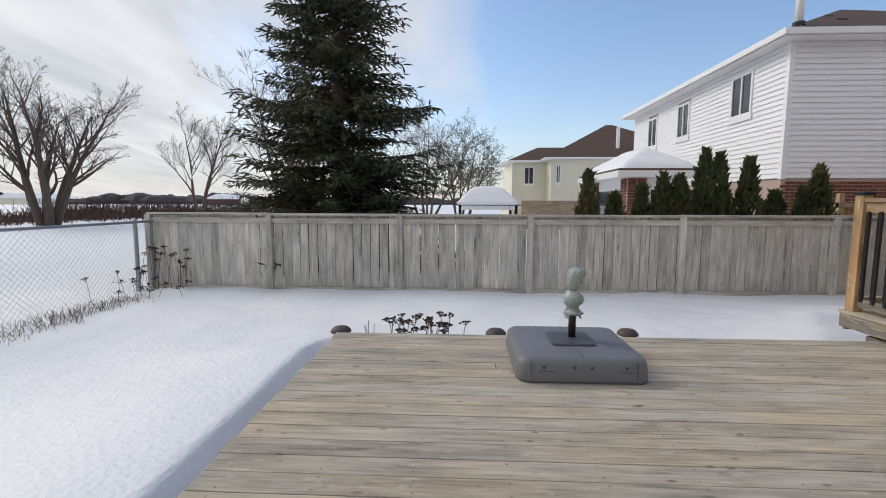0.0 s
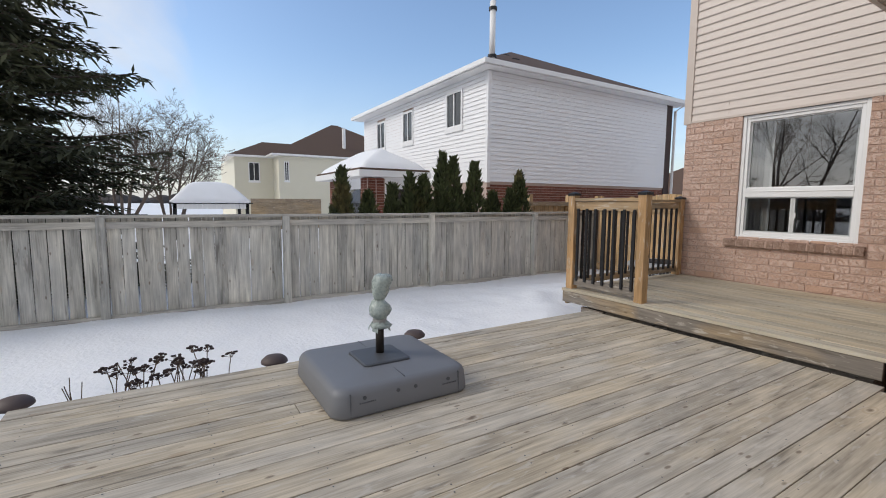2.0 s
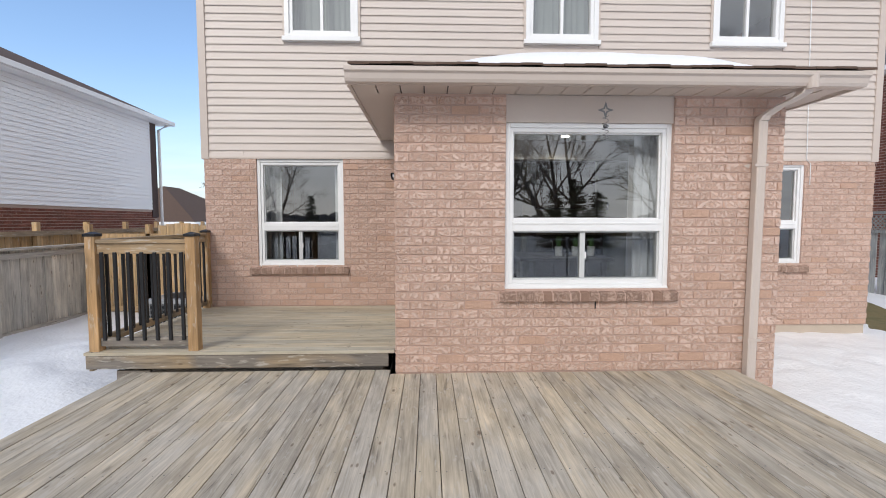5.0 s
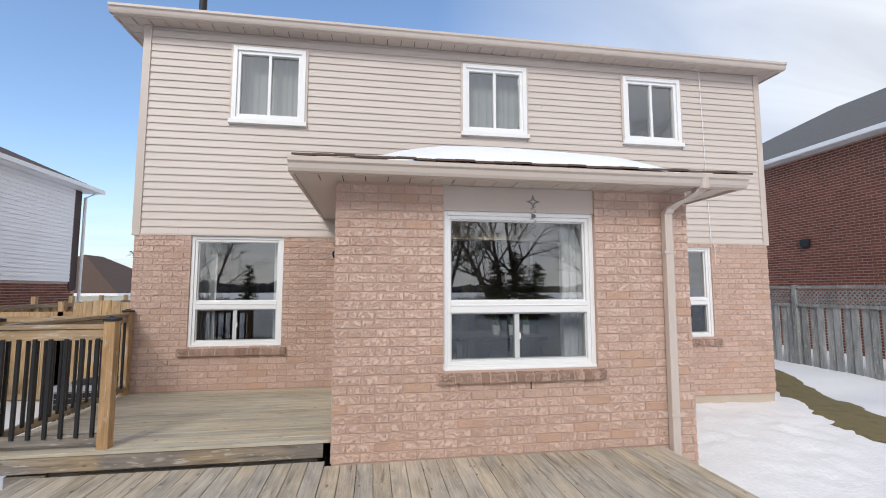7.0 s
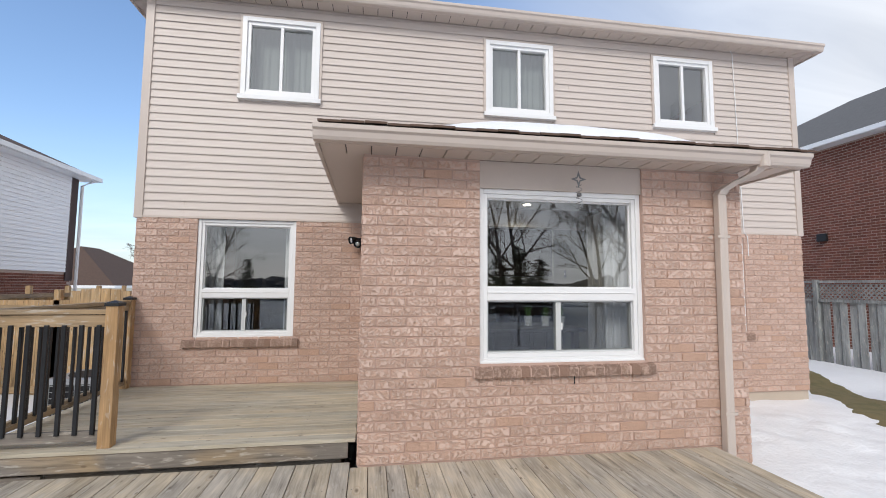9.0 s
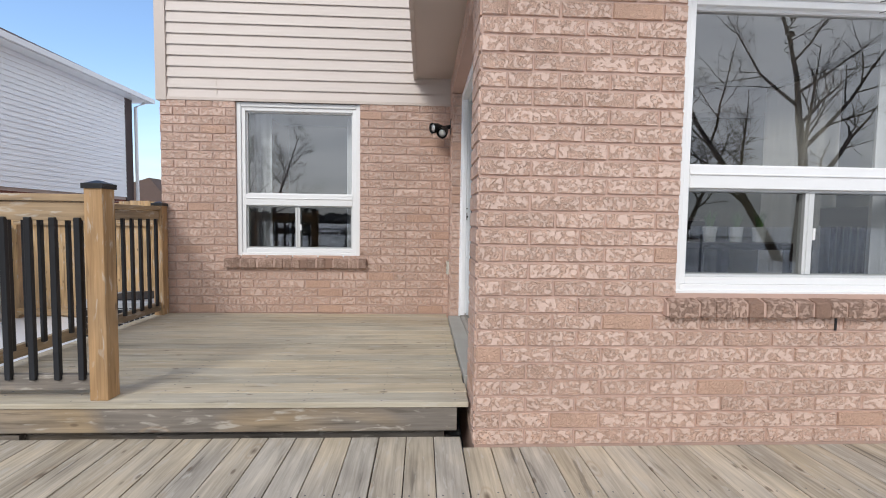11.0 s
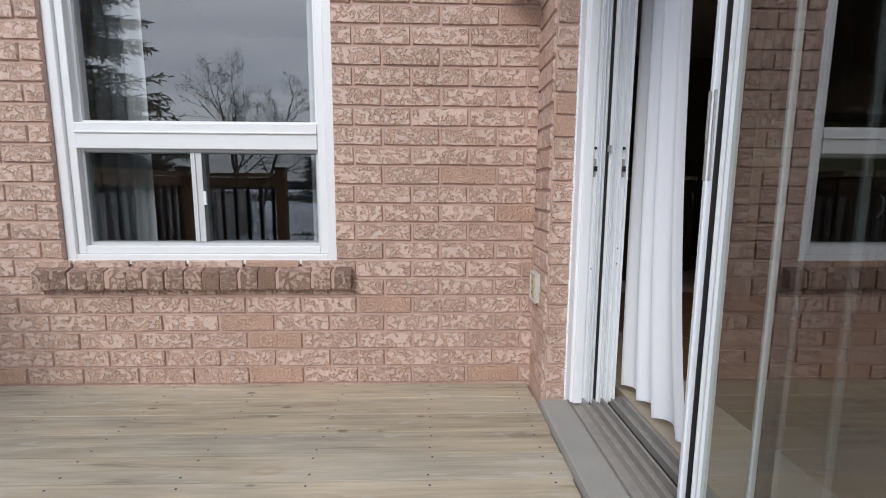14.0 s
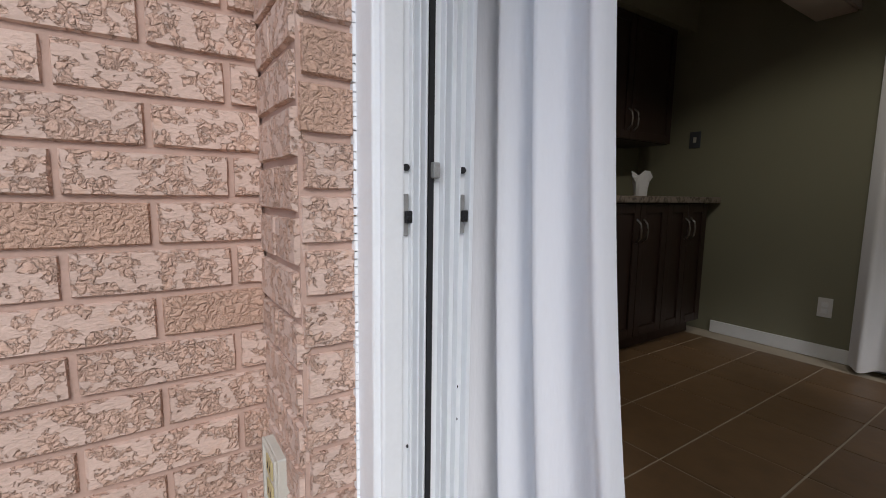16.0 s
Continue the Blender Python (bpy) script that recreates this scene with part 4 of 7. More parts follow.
part("pull_handle", Shape().box(0.1475, 0.151, hy, hy + 0.027, hz, hz + 0.085).box(0.146, 0.151, hy, hy + 0.006, hz + 0.085, hz + 0.195).box(0.146, 0.151, hy + 0.021, hy + 0.027, hz + 0.085, hz + 0.195).box(0.146, 0.151, hy + 0.006, hy + 0.021, hz + 0.18, hz + 0.195).box(0.1455, 0.148, hy + 0.008, hy + 0.019, hz + 0.025, hz + 0.06).tube([(0.1462, hy + 0.0135, hz + 0.075), (0.148, hy + 0.0135, hz + 0.075)], 0.006, 12), HANDLE, sliding, "grey recessed door pull", bevel=0.001)
part("handle_recess", Shape().box(0.1485, 0.1505, hy + 0.006, hy + 0.021, hz + 0.085, hz + 0.18), LATCH, sliding)
setting("door_sill", Shape().box(-0.016, 0.1, 0.40, 2.07, 0.03, 0.218), CONCRETE, "worn grey concrete sill below the patio door", "sill", bevel=0.006)


def curtain(name, axis, pos, a0, a1, z0, z1, label, folds=7, depth=0.03, seed=1, flare=0.0):
    """Hanging cloth with soft folds; axis is the way that it spans."""
    r = random.Random(seed)
    ph = [r.uniform(0, 6.28) for _ in range(4)]
    sh = Shape()
    nu, nv = folds * 14, 24
    for j in range(nv + 1):
        v = j / nv
        for i in range(nu + 1):
            u = i / nu
            warp = u + 0.02 * math.sin(u * 9 + ph[0]) + 0.012 * (1 - v) * math.sin(u * 23 + ph[1])
            f = math.sin(warp * folds * 6.283 + ph[2] + 0.5 * (1 - v))
            d = depth * (0.55 + 0.45 * (1 - v)) * (f + 0.25 * math.sin(warp * folds * 12.6 + ph[3]))
            a = a0 + (a1 - a0) * u - flare * (1 - u) * ((1 - v) + 1.6 * (1 - v) ** 4)
            z = z0 + (z1 - z0) * v + (0.012 * math.sin(u * folds * 6.283 + 1) if j == 0 else 0)
            sh.v.append((a, pos + d, z) if axis == "x" else (pos + d, a, z))
    sh.f = [(j * (nu + 1) + i, j * (nu + 1) + i + 1, (j + 1) * (nu + 1) + i + 1, (j + 1) * (nu + 1) + i) for j in range(nv) for i in range(nu)]
    ob = part(name, sh, CURTAIN, None, smooth=True)
    return tagged(ob, label, "curtain")


curtain("curtain", "y", 0.36, 1.845, 2.19, FLOOR + 0.03, 2.40, "white cloth curtain hanging inside the open patio door", folds=4, depth=0.026, seed=4, flare=0.08)
curtain("curtain", "x", 0.32, 2.28, 2.62, FLOOR + 0.03, 2.42, "white sheer curtain beside the large window", folds=4, depth=0.03, seed=5)
curtain("curtain", "x", 0.32, 0.86, 1.10, FLOOR + 0.03, 2.42, "white sheer curtain beside the large window", folds=3, depth=0.03, seed=6)
curtain("curtain", "x", YB + 0.27, -2.14, -1.82, FLOOR + 0.03, 2.42, "white curtain gathered behind the window", folds=4, depth=0.025, seed=7)
curtain("curtain", "x", YB + 0.27, -1.06, -0.84, FLOOR + 0.03, 2.42, "white curtain gathered behind the window", folds=3, depth=0.025, seed=8)
curtain("curtain", "y", 3.06, 1.35, 2.15, FLOOR + 0.03, 2.40, "white curtain hanging by the olive kitchen wall", folds=5, depth=0.03, seed=9)
curtain("curtain", "x", YB + 0.3, 4.66, 4.95, FLOOR + 0.6, 2.2, "white curtain behind the small window", folds=4, depth=0.02, seed=10)

# ---- kitchen seen through the door ----
OLIVE = material("olive_wall_paint", (0.25, 0.24, 0.165), 0.8, spread=0.05, scale=1.5, fine=90, bump=0.05)
TILE = material("brown_floor_tile", (0.2, 0.12, 0.062), 0.42, spread=0.3, scale=9, fine=45, bump=0.15, per_object=0.08)
GROUT = material("tan_grout", (0.5, 0.43, 0.34), 0.9, spread=0.1, bump=0.1)
CABINET = material("dark_espresso_cabinet", (0.032, 0.017, 0.013), 0.42, spread=0.25, scale=4, fine=50, bump=0.05, stretch=(1, 1, 0.12))
COUNTER = material("speckled_laminate_counter", (0.30, 0.25, 0.21), 0.35, spread=0.5, scale=38, fine=160, bump=0.02, second=(0.09, 0.07, 0.06), second_at=0.52)
NICKEL = material("brushed_nickel", (0.55, 0.54, 0.52), 0.3, metal=1.0, spread=0.1, bump=0.03)
KX, KY = 3.2, 3.61
kfloor = setting("floor", Shape().box(0.34, BX - 0.2, 0.2, 8.0, FLOOR - 0.05, FLOOR - 0.003).box(XL + 0.2, 0.34, YB + 0.22, 8.0, FLOOR - 0.05, FLOOR - 0.003), GROUT, "brown tiled kitchen floor with light joints", "floor")
tmesh = Shape().box(-0.1645, 0.1645, -0.1645, 0.1645, -0.003, 0.0).mesh("tile", TILE)
for i in range(-1, 9):
    for j in range(11):
        u, v = 0.5 + i * 0.337, 0.38 + j * 0.337
        if 0.52 <= u <= KX - 0.1 and v < 3.8:
            part("tile", tmesh, TILE, kfloor).matrix_world = pose(u, v, FLOOR)
setting("wall_kitchen_right", Shape().box(KX, KX + 0.1, 0.22, 5.9, FLOOR, 2.66), OLIVE, "olive green painted kitchen wall", "wall")
setting("wall_kitchen_back", Shape().box(0.2, KX, 5.9, 6.0, FLOOR, 2.66), OLIVE, "olive green painted kitchen wall at the back", "wall")
setting("wall_kitchen_divider", Shape().box(1.9, KX, KY, KY + 0.1, FLOOR, 2.66), OLIVE, "olive green painted wall behind the cabinets", "wall")
# the living room's shade is put into the paint of these two walls
setting("wall_living", Shape().box(XL + 0.3, 0.1, 5.4, 5.5, FLOOR, 2.66), DARKROOM, "beige living room wall, paint darkened to keep the room dim", "wall")
setting("wall_living_side", Shape().box(-0.05, 0.05, 3.2, 5.4, FLOOR, 2.66), DARKROOM, "partition between the rooms, paint darkened to keep the room dim", "wall")
setting("ceiling_kitchen", Shape().box(0.2, BX - 0.2, 0.2, YB, 2.51, 2.56).box(0.2, KX, YB, 6.0, 2.66, 2.7).box(XL + 0.2, 0.2, YB + 0.22, 5.4, 2.66, 2.7), WHITE, "white kitchen ceiling", "ceiling")
setting("wall_inner_lining", wall_boxes(Shape(), "y", 0.2, 0.212, 0.34, KX, FLOOR, 2.5, [W2]), OLIVE, "olive painted inside of the window wall", "wall")
setting("baseboard", Shape().box(KX - 0.014, KX, 0.25, 2.95, FLOOR, FLOOR + 0.085), WHITEPAINT, "white painted baseboard below the olive wall", "baseboard", bevel=0.004)


def cabinet(x0, x1, y0, y1, z0, z1, doors, label, toe=True, pulls="top"):
    th = thing("cabinet", label, "cabinet", "kitchen cabinets", at=(x0, y0, z0))
    zt = z0 + (0.1 if toe else 0.0)
    b = Shape().box(x0, x1, y0 + 0.022, y1, zt, z1)
    if toe:
        b.box(x0, x1, y0 + 0.08, y1, z0, zt)
    world_part("body", b, CABINET, th, bevel=0.002)
    w = (x1 - x0) / doors
    for k in range(doors):
        a, c = x0 + k * w + 0.003, x0 + (k + 1) * w - 0.003
        d = world_part("door", ring(Shape(), a, c, zt + 0.004, z1 - 0.008, 0.055, y0, y0 + 0.021), CABINET, th, bevel=0.003)
        world_part("door_panel", Shape().box(a + 0.05, c - 0.05, y0 + 0.012, y0 + 0.02, zt + 0.055, z1 - 0.06), CABINET, d, bevel=0.002)
        hx = c - 0.03 if k % 2 == 0 else a + 0.03
        hz0 = z1 - 0.24 if pulls == "top" else zt + 0.06
        world_part("handle", Shape().tube([(hx, y0, hz0), (hx, y0 - 0.028, hz0 + 0.025), (hx, y0 - 0.034, hz0 + 0.07), (hx, y0 - 0.028, hz0 + 0.115), (hx, y0, hz0 + 0.14)], 0.006, 8), NICKEL, d, "curved nickel pull", smooth=True)
    return th


CT = 1.205
cabinet(1.98, 2.57, 2.97, KY, FLOOR, CT - 0.04, 2, "dark espresso base cabinet with nickel pulls")
cabinet(2.57, 3.06, 2.97, KY, FLOOR, CT - 0.04, 2, "dark espresso base cabinet with nickel pulls")
cabinet(2.05, 3.02, 3.25, KY, 1.58, 2.38, 2, "dark espresso wall cabinet under a painted soffit", toe=False, pulls="low")
cabinet(0.75, 1.5, 4.3, 4.9, FLOOR, CT - 0.04, 2, "dark espresso base cabinet below the sink")
cabinet(1.5, 1.9, 4.3, 4.9, FLOOR, CT - 0.04, 1, "dark espresso base cabinet below the sink")
setting("bulkhead", Shape().box(1.98, KX, 3.21, KY, 2.38, 2.66), OLIVE, "olive painted bulkhead above the wall cabinets", "bulkhead")
tagged(part("countertop", Shape().box(1.97, KX - 0.02, 2.94, KY, CT - 0.04, CT), COUNTER, None, bevel=0.006), "brown speckled laminate countertop on dark cabinets", "countertop")
tagged(part("countertop", Shape().box(0.74, 1.9, 4.27, 4.9, CT - 0.04, CT), COUNTER, None, bevel=0.006), "brown speckled laminate countertop with a tap", "countertop")
tagged(part("faucet", Shape().tube([(1.25, 4.7, CT), (1.25, 4.7, CT + 0.2), (1.25, 4.67, CT + 0.26), (1.25, 4.6, CT + 0.27), (1.25, 4.55, CT + 0.23), (1.25, 4.55, CT + 0.18)], 0.012, 10), NICKEL, None, smooth=True), "tall nickel kitchen faucet on the counter", "faucet")
holder = Shape().loft([[(2.72 + r_ * math.cos(q * 0.4488) * (1 + j_ * math.cos(q * 1.795)), 3.27 + r_ * math.sin(q * 0.4488) * (1 + j_ * math.sin(q * 1.346)), CT + z_ + (0.03 * math.cos(q * 1.346) if j_ > 0.2 else 0)) for q in range(14)] for r_, z_, j_ in ((0.045, 0.0, 0.0), (0.05, 0.06, 0.05), (0.055, 0.1, 0.12), (0.065, 0.15, 0.3), (0.03, 0.13, 0.3))])
tagged(part("napkin_holder", holder, CURTAIN, None), "white holder with crumpled paper napkins on the counter", "napkins")


def plate(name, label, pos, face, w, h, m, parts):
    """A small cover plate. face: 'x' looks to -x, w along y."""
    x, y, z = pos
    th = thing(name, label, name.split("_")[-1], at=pos)
    world_part("cover", Shape().box(x - 0.006, x, y - w / 2, y + w / 2, z - h / 2, z + h / 2), m, th, bevel=0.002)
    for dz, ww, hh, mm, nm in parts:
        world_part(nm, Shape().box(x - 0.011, x - 0.005, y - ww / 2, y + ww / 2, z + dz - hh / 2, z + dz + hh / 2), mm, th, bevel=0.001)
    return th


YELLOW = material("yellowed_plastic", (0.50, 0.42, 0.22), 0.5, spread=0.1, bump=0.05)
GREYBOX = material("weathered_grey_box", (0.56, 0.54, 0.48), 0.6, spread=0.15, scale=20, fine=200, bump=0.1)
plate("wall_outlet", "white indoor outlet on the olive wall", (KX, 2.31, 0.55), "x", 0.072, 0.118, WHITE, ((0.02, 0.033, 0.028, WHITEPAINT, "socket"), (-0.02, 0.033, 0.028, WHITEPAINT, "socket")))
plate("light_switch", "dark switch plate above the counter", (KX, 3.165, 1.62), "x", 0.08, 0.118, DARKPLASTIC, ((0, 0.02, 0.04, GREYBOX, "toggle"),))
box = thing("outdoor_outlet", "weathered outdoor outlet box on the brick pier", "outlet", at=(-0.004, 2.215, 0.665))
world_part("cover", Shape().box(-0.024, -0.002, 2.165, 2.265, 0.60, 0.725), GREYBOX, box, bevel=0.003)
world_part("rim", Shape().box(-0.029, -0.023, 2.165, 2.175, 0.60, 0.725).box(-0.029, -0.023, 2.255, 2.265, 0.60, 0.725).box(-0.029, -0.023, 2.175, 2.255, 0.715, 0.725).box(-0.029, -0.023, 2.175, 2.255, 0.60, 0.61), GREYBOX, box, bevel=0.002)
for zz in (0.638, 0.688):
    k = world_part("socket", Shape().box(-0.028, -0.023, 2.195, 2.238, zz - 0.019, zz + 0.019), YELLOW, box, "yellowed socket", bevel=0.003)
    for yy in (2.208, 2.224):
        world_part("slot", Shape().box(-0.0285, -0.0275, yy - 0.002, yy + 0.002, zz - 0.006, zz + 0.006), GASKET, k)

# dining table with pots, and a chair behind the large window
TABLEWOOD = material("dark_table_wood", (0.035, 0.022, 0.016), 0.4, spread=0.2, bump=0.05)
table = thing("dining_table", "dark wooden dining table behind the window", "table", at=(1.75, 1.05, FLOOR))
world_part("tabletop", Shape().box(1.25, 2.25, 0.62, 1.45, FLOOR + 0.72, FLOOR + 0.76), TABLEWOOD, table, bevel=0.006)
for lx in (1.3, 2.14):
    for ly in (0.67, 1.34):
        world_part("leg", Shape().box(lx, lx + 0.06, ly, ly + 0.06, FLOOR, FLOOR + 0.72), TABLEWOOD, table)
for px in (1.74, 1.93, 2.1):
    pot = thing("plant_pot", "small white pot with a green grassy plant on the table", "plant pot", "pots on the table", at=(px, 0.9, FLOOR + 0.76))
    world_part("pot", Shape().loft([[(px + r * math.cos(a * 0.524), 0.9 + r * math.sin(a * 0.524), z) for a in range(12)] for r, z in ((0.036, FLOOR + 0.76), (0.045, FLOOR + 0.86), (0.045, FLOOR + 0.865))]), WHITE, pot)
    lf = Shape()
    for k in range(40):
        a, t2 = RC.uniform(0, 6.28), RC.uniform(0.02, 0.07)
        lf.poly([(px + 0.01 * math.cos(a), 0.9 + 0.01 * math.sin(a), FLOOR + 0.85), (px + 0.015 * math.cos(a + 0.8), 0.9 + 0.015 * math.sin(a + 0.8), FLOOR + 0.85), (px + t2 * math.cos(a), 0.9 + t2 * math.sin(a), FLOOR + 0.95 + RC.uniform(0, 0.05))])
    world_part("leaves", lf, material("pot_grass", (0.1, 0.2, 0.05), 0.7, bump=0) if px == 1.74 else bpy.data.materials["pot_grass"], pot)
chair = thing("dining_chair", "dark wooden slat-back dining chair by the window", "chair", at=(2.6, 1.0, FLOOR))
world_part("seat", Shape().box(2.42, 2.84, 0.75, 1.18, FLOOR + 0.43, FLOOR + 0.46), TABLEWOOD, chair, bevel=0.008)
for lx in (2.43, 2.79):
    for ly in (0.77, 1.12):
        world_part("leg", Shape().box(lx, lx + 0.04, ly, ly + 0.04, FLOOR, FLOOR + (0.43 if lx < 2.5 else 1.0)), TABLEWOOD, chair)
world_part("backrest", Shape().box(2.79, 2.82, 0.75, 1.18, FLOOR + 0.88, FLOOR + 1.02), TABLEWOOD, chair, bevel=0.006)
for k in range(5):
    world_part("slat", Shape().box(2.795, 2.815, 0.84 + k * 0.055, 0.86 + k * 0.055, FLOOR + 0.46, FLOOR + 0.88), TABLEWOOD, chair)

# ---- outside fittings ----
def rowlock_sill(x0, x1, y, z0, z1, label):
    th = thing("brick_sill", label, "sill", kind="structure")
    n = int(round((x1 - x0) / 0.083))
    w = (x1 - x0) / n
    sh = Shape().prism([(y - 0.052, z0), (y - 0.05, z1 - 0.018), (y + 0.012, z1), (y + 0.012, z0)], "x", 0, w - 0.007).mesh("brick", SILLBRICK, bevel=0.005)
    for i in range(n):
        part("brick", sh, SILLBRICK, th).matrix_world = pose(x0 + i * w + 0.003, RND.uniform(-0.003, 0.003), RND.uniform(-0.002, 0.002), 0, RND.uniform(-0.8, 0.8), 0)
    part("mortar_bed", Shape().prism([(y - 0.044, z0 + 0.005), (y - 0.042, z1 - 0.026), (y + 0.012, z1 - 0.006), (y + 0.012, z0 + 0.005)], "x", x0, x1), MORTAR, th)


rowlock_sill(-2.195, -0.82, YB, 0.64, 0.74, "brown rowlock brick sill below the window")
rowlock_sill(0.925, 2.575, 0.0, 0.655, 0.75, "brown rowlock brick sill below the large window")
rowlock_sill(4.48, 5.82, YB, 0.64, 0.74, "brown rowlock brick sill below the window")

part("weep_hole", Shape().box(1.812, 1.822, -0.0125, -0.002, 0.585, 0.65), GASKET, wall_front, "dark open weep joint")

spout = thing("downspout", "beige metal downspout strapped to the bump-out brick", "downspout", at=(3.26, -0.05, -0.1))


def spout_run(pts, w=0.075, d=0.055):
    rings = []
    for k, p in enumerate(pts):
        x, y, z = p
        rings.append([(x - w / 2, y - d / 2, z), (x - w / 2 + 0.01, y - d / 2 - 0.006, z), (x, y - d / 2 - 0.002, z), (x + w / 2 - 0.01, y - d / 2 - 0.006, z), (x + w / 2, y - d / 2, z), (x + w / 2, y + d / 2, z), (x - w / 2, y + d / 2, z)])
    return Shape().loft(rings)


world_part("pipe", spout_run([(3.245, -0.055, -0.16), (3.262, -0.055, 2.27)], 0.085, 0.065), TRIMBEIGE, spout, bevel=0.003)
world_part("elbow", spout_run([(3.262, -0.055, 2.27), (3.275, -0.07, 2.31), (3.33, -0.14, 2.365), (3.40, -0.23, 2.41), (3.44, -0.28, 2.445), (3.45, -0.30, 2.485), (3.45, -0.31, 2.54)], 0.085, 0.08), TRIMBEIGE, spout)
world_part("outlet", Shape().tube([(3.45, -0.36, 2.47), (3.45, -0.36, 2.60)], 0.045, 16), TRIMBEIGE, spout, smooth=False)
for zz in (0.30, 1.88):
    strap = world_part("strap", Shape().box(3.195, 3.315, -0.098, -0.09, zz - 0.012, zz + 0.012), TRIMBEIGE, spout)
    for xa, xb, xc in ((3.21, 3.195, 3.15), (3.3, 3.315, 3.36)):
        world_part("strap_tab", Shape().poly([(xb, -0.014, zz - 0.02), (xc, -0.014, zz), (xb, -0.014, zz + 0.02), (xa, -0.014, zz)]), TRIMBEIGE, strap)

lamp = thing("floodlight", "twin black floodlight with clear bulbs on the brick pier", "floodlight", at=(0, 2.26, 2.0))
world_part("mount", Shape().box(-0.012, -0.002, 2.14, 2.25, 1.95, 2.09).tube([(-0.01, 2.195, 2.02), (-0.06, 2.19, 2.01)], 0.02, 10), BLACKMETAL, lamp, bevel=0.003)
BULB = material("clear_bulb_glass", (0.72, 0.73, 0.74), 0.15, metal=0.5, spread=0.25, bump=0.02)
for (ax, ay, az), (bx_, by_, bz_) in (((-0.05, 2.18, 2.0), (-0.10, 2.07, 1.93)), ((-0.06, 2.19, 2.01), (-0.19, 2.11, 1.985))):
    a, b = Vector((ax, ay, az)), Vector((bx_, by_, bz_))
    hd = world_part("lamp_head", Shape().tube([a, a.lerp(b, 0.3), a.lerp(b, 0.55), b], [0.016, 0.024, 0.043, 0.05], 16, cap=False).tube([a.lerp(b, 0.02), a.lerp(b, 0.1)], 0.02, 12), BLACKMETAL, lamp, smooth=True)
    world_part("bulb", Shape().tube([a.lerp(b, 0.5), a.lerp(b, 0.8), a.lerp(b, 0.9), a.lerp(b, 0.95)], [0.015, 0.03, 0.036, 0.012], 16), BULB, hd, "clear reflector bulb", smooth=True)

DULL = material("tarnished_spinner_metal", (0.16, 0.16, 0.165), 0.4, metal=0.7, spread=0.2, bump=0.03)
chime = thing("wind_spinner", "silver star and spiral wind spinner hanging from the soffit", "wind spinner", at=(1.81, -0.17, 2.5))
cx, cy = 1.81, -0.17
world_part("hook", Shape().tube([(cx, cy, 2.505), (cx, cy, 2.40)], 0.0015, 6), NICKEL, chime)
star = Shape()
for s0 in (0.0, 0.004):
    pts = []
    for k in range(16):
        a = k * math.pi / 8
        r = 0.072 if k % 4 == 0 else (0.034 if k % 2 else 0.026)
        pts.append((cx + r * math.sin(a), cy + s0, 2.33 + r * math.cos(a)))
    inner = [(cx + 0.45 * (p[0] - cx), cy + s0, 2.33 + 0.45 * (p[2] - 2.33)) for p in pts]
    for k in range(16):
        star.poly([pts[k], pts[(k + 1) % 16], inner[(k + 1) % 16], inner[k]])
world_part("star", star, DULL, chime, "open silver star")
world_part("spiral", Shape().tube([(cx + 0.026 * math.cos(k * 0.5), cy + 0.026 * math.sin(k * 0.5), 2.285 - k * 0.0038) for k in range(56)], 0.0022, 6), DULL, chime, smooth=True)
ball = Shape()
ball.loft([[(cx + 0.02 * math.cos(p) * math.cos(q * 0.5236), cy + 0.02 * math.cos(p) * math.sin(q * 0.5236), 2.195 + 0.02 * math.sin(p)) for q in range(12)] for p in (-1.5, -1.0, -0.5, 0, 0.5, 1.0, 1.5)])
world_part("ball", ball, DULL, chime, smooth=True)

cable = Shape().tube([(5.10, YB - 0.02, 5.21), (5.2, YB - 0.02, 5.17), (5.62, YB - 0.02, 5.17), (5.66, YB - 0.02, 5.1), (5.69, YB - 0.02, 3.6), (5.72, YB - 0.02, 2.26), (5.78, YB - 0.02, 2.2), (5.79, YB - 0.012, 1.9)], 0.006, 6)
tagged(part("cable", cable, WHITE, None), "thin white cable stapled down the siding", "cable")
for xa, xb in ((XL - 0.03, XL + 0.07), (XR - 0.07, XR + 0.03)):
    setting("trim_corner", Shape().box(xa, xb, YB - 0.02, YB + 0.1, SID - 0.02, TOP - 0.02), TRIMBEIGE, "beige siding corner post", "trim", bevel=0.004)
setting("trim_siding_base", Shape().box(XL + 0.07, -0.0, YB - 0.016, YB + 0.02, SID - 0.012, SID + 0.014).box(BX, XR - 0.07, YB - 0.016, YB + 0.02, SID - 0.012, SID + 0.014), TRIMBEIGE, "beige starter strip under the siding", "trim")
for k, (x0, x1, z0, z1) in enumerate(UPW):
    setting("trim_window_%d" % (k + 4), Shape().box(x0 - 0.03, x1 + 0.03, YB - 0.024, YB - 0.002, z1, z1 + 0.03).box(x0 - 0.03, x0 - 0.001, YB - 0.024, YB - 0.002, z0, z1).box(x1 + 0.001, x1 + 0.03, YB - 0.024, YB - 0.002, z0, z1), TRIMBEIGE, "beige channel round the upper window", "trim")
vent = Shape().tube([(-2.53, 3.5, 5.7), (-2.53, 3.5, 6.5)], 0.06, 14)
tagged(part("roof_vent", vent, BLACKMETAL, None), "black plumbing vent pipe on the roof", "vent")

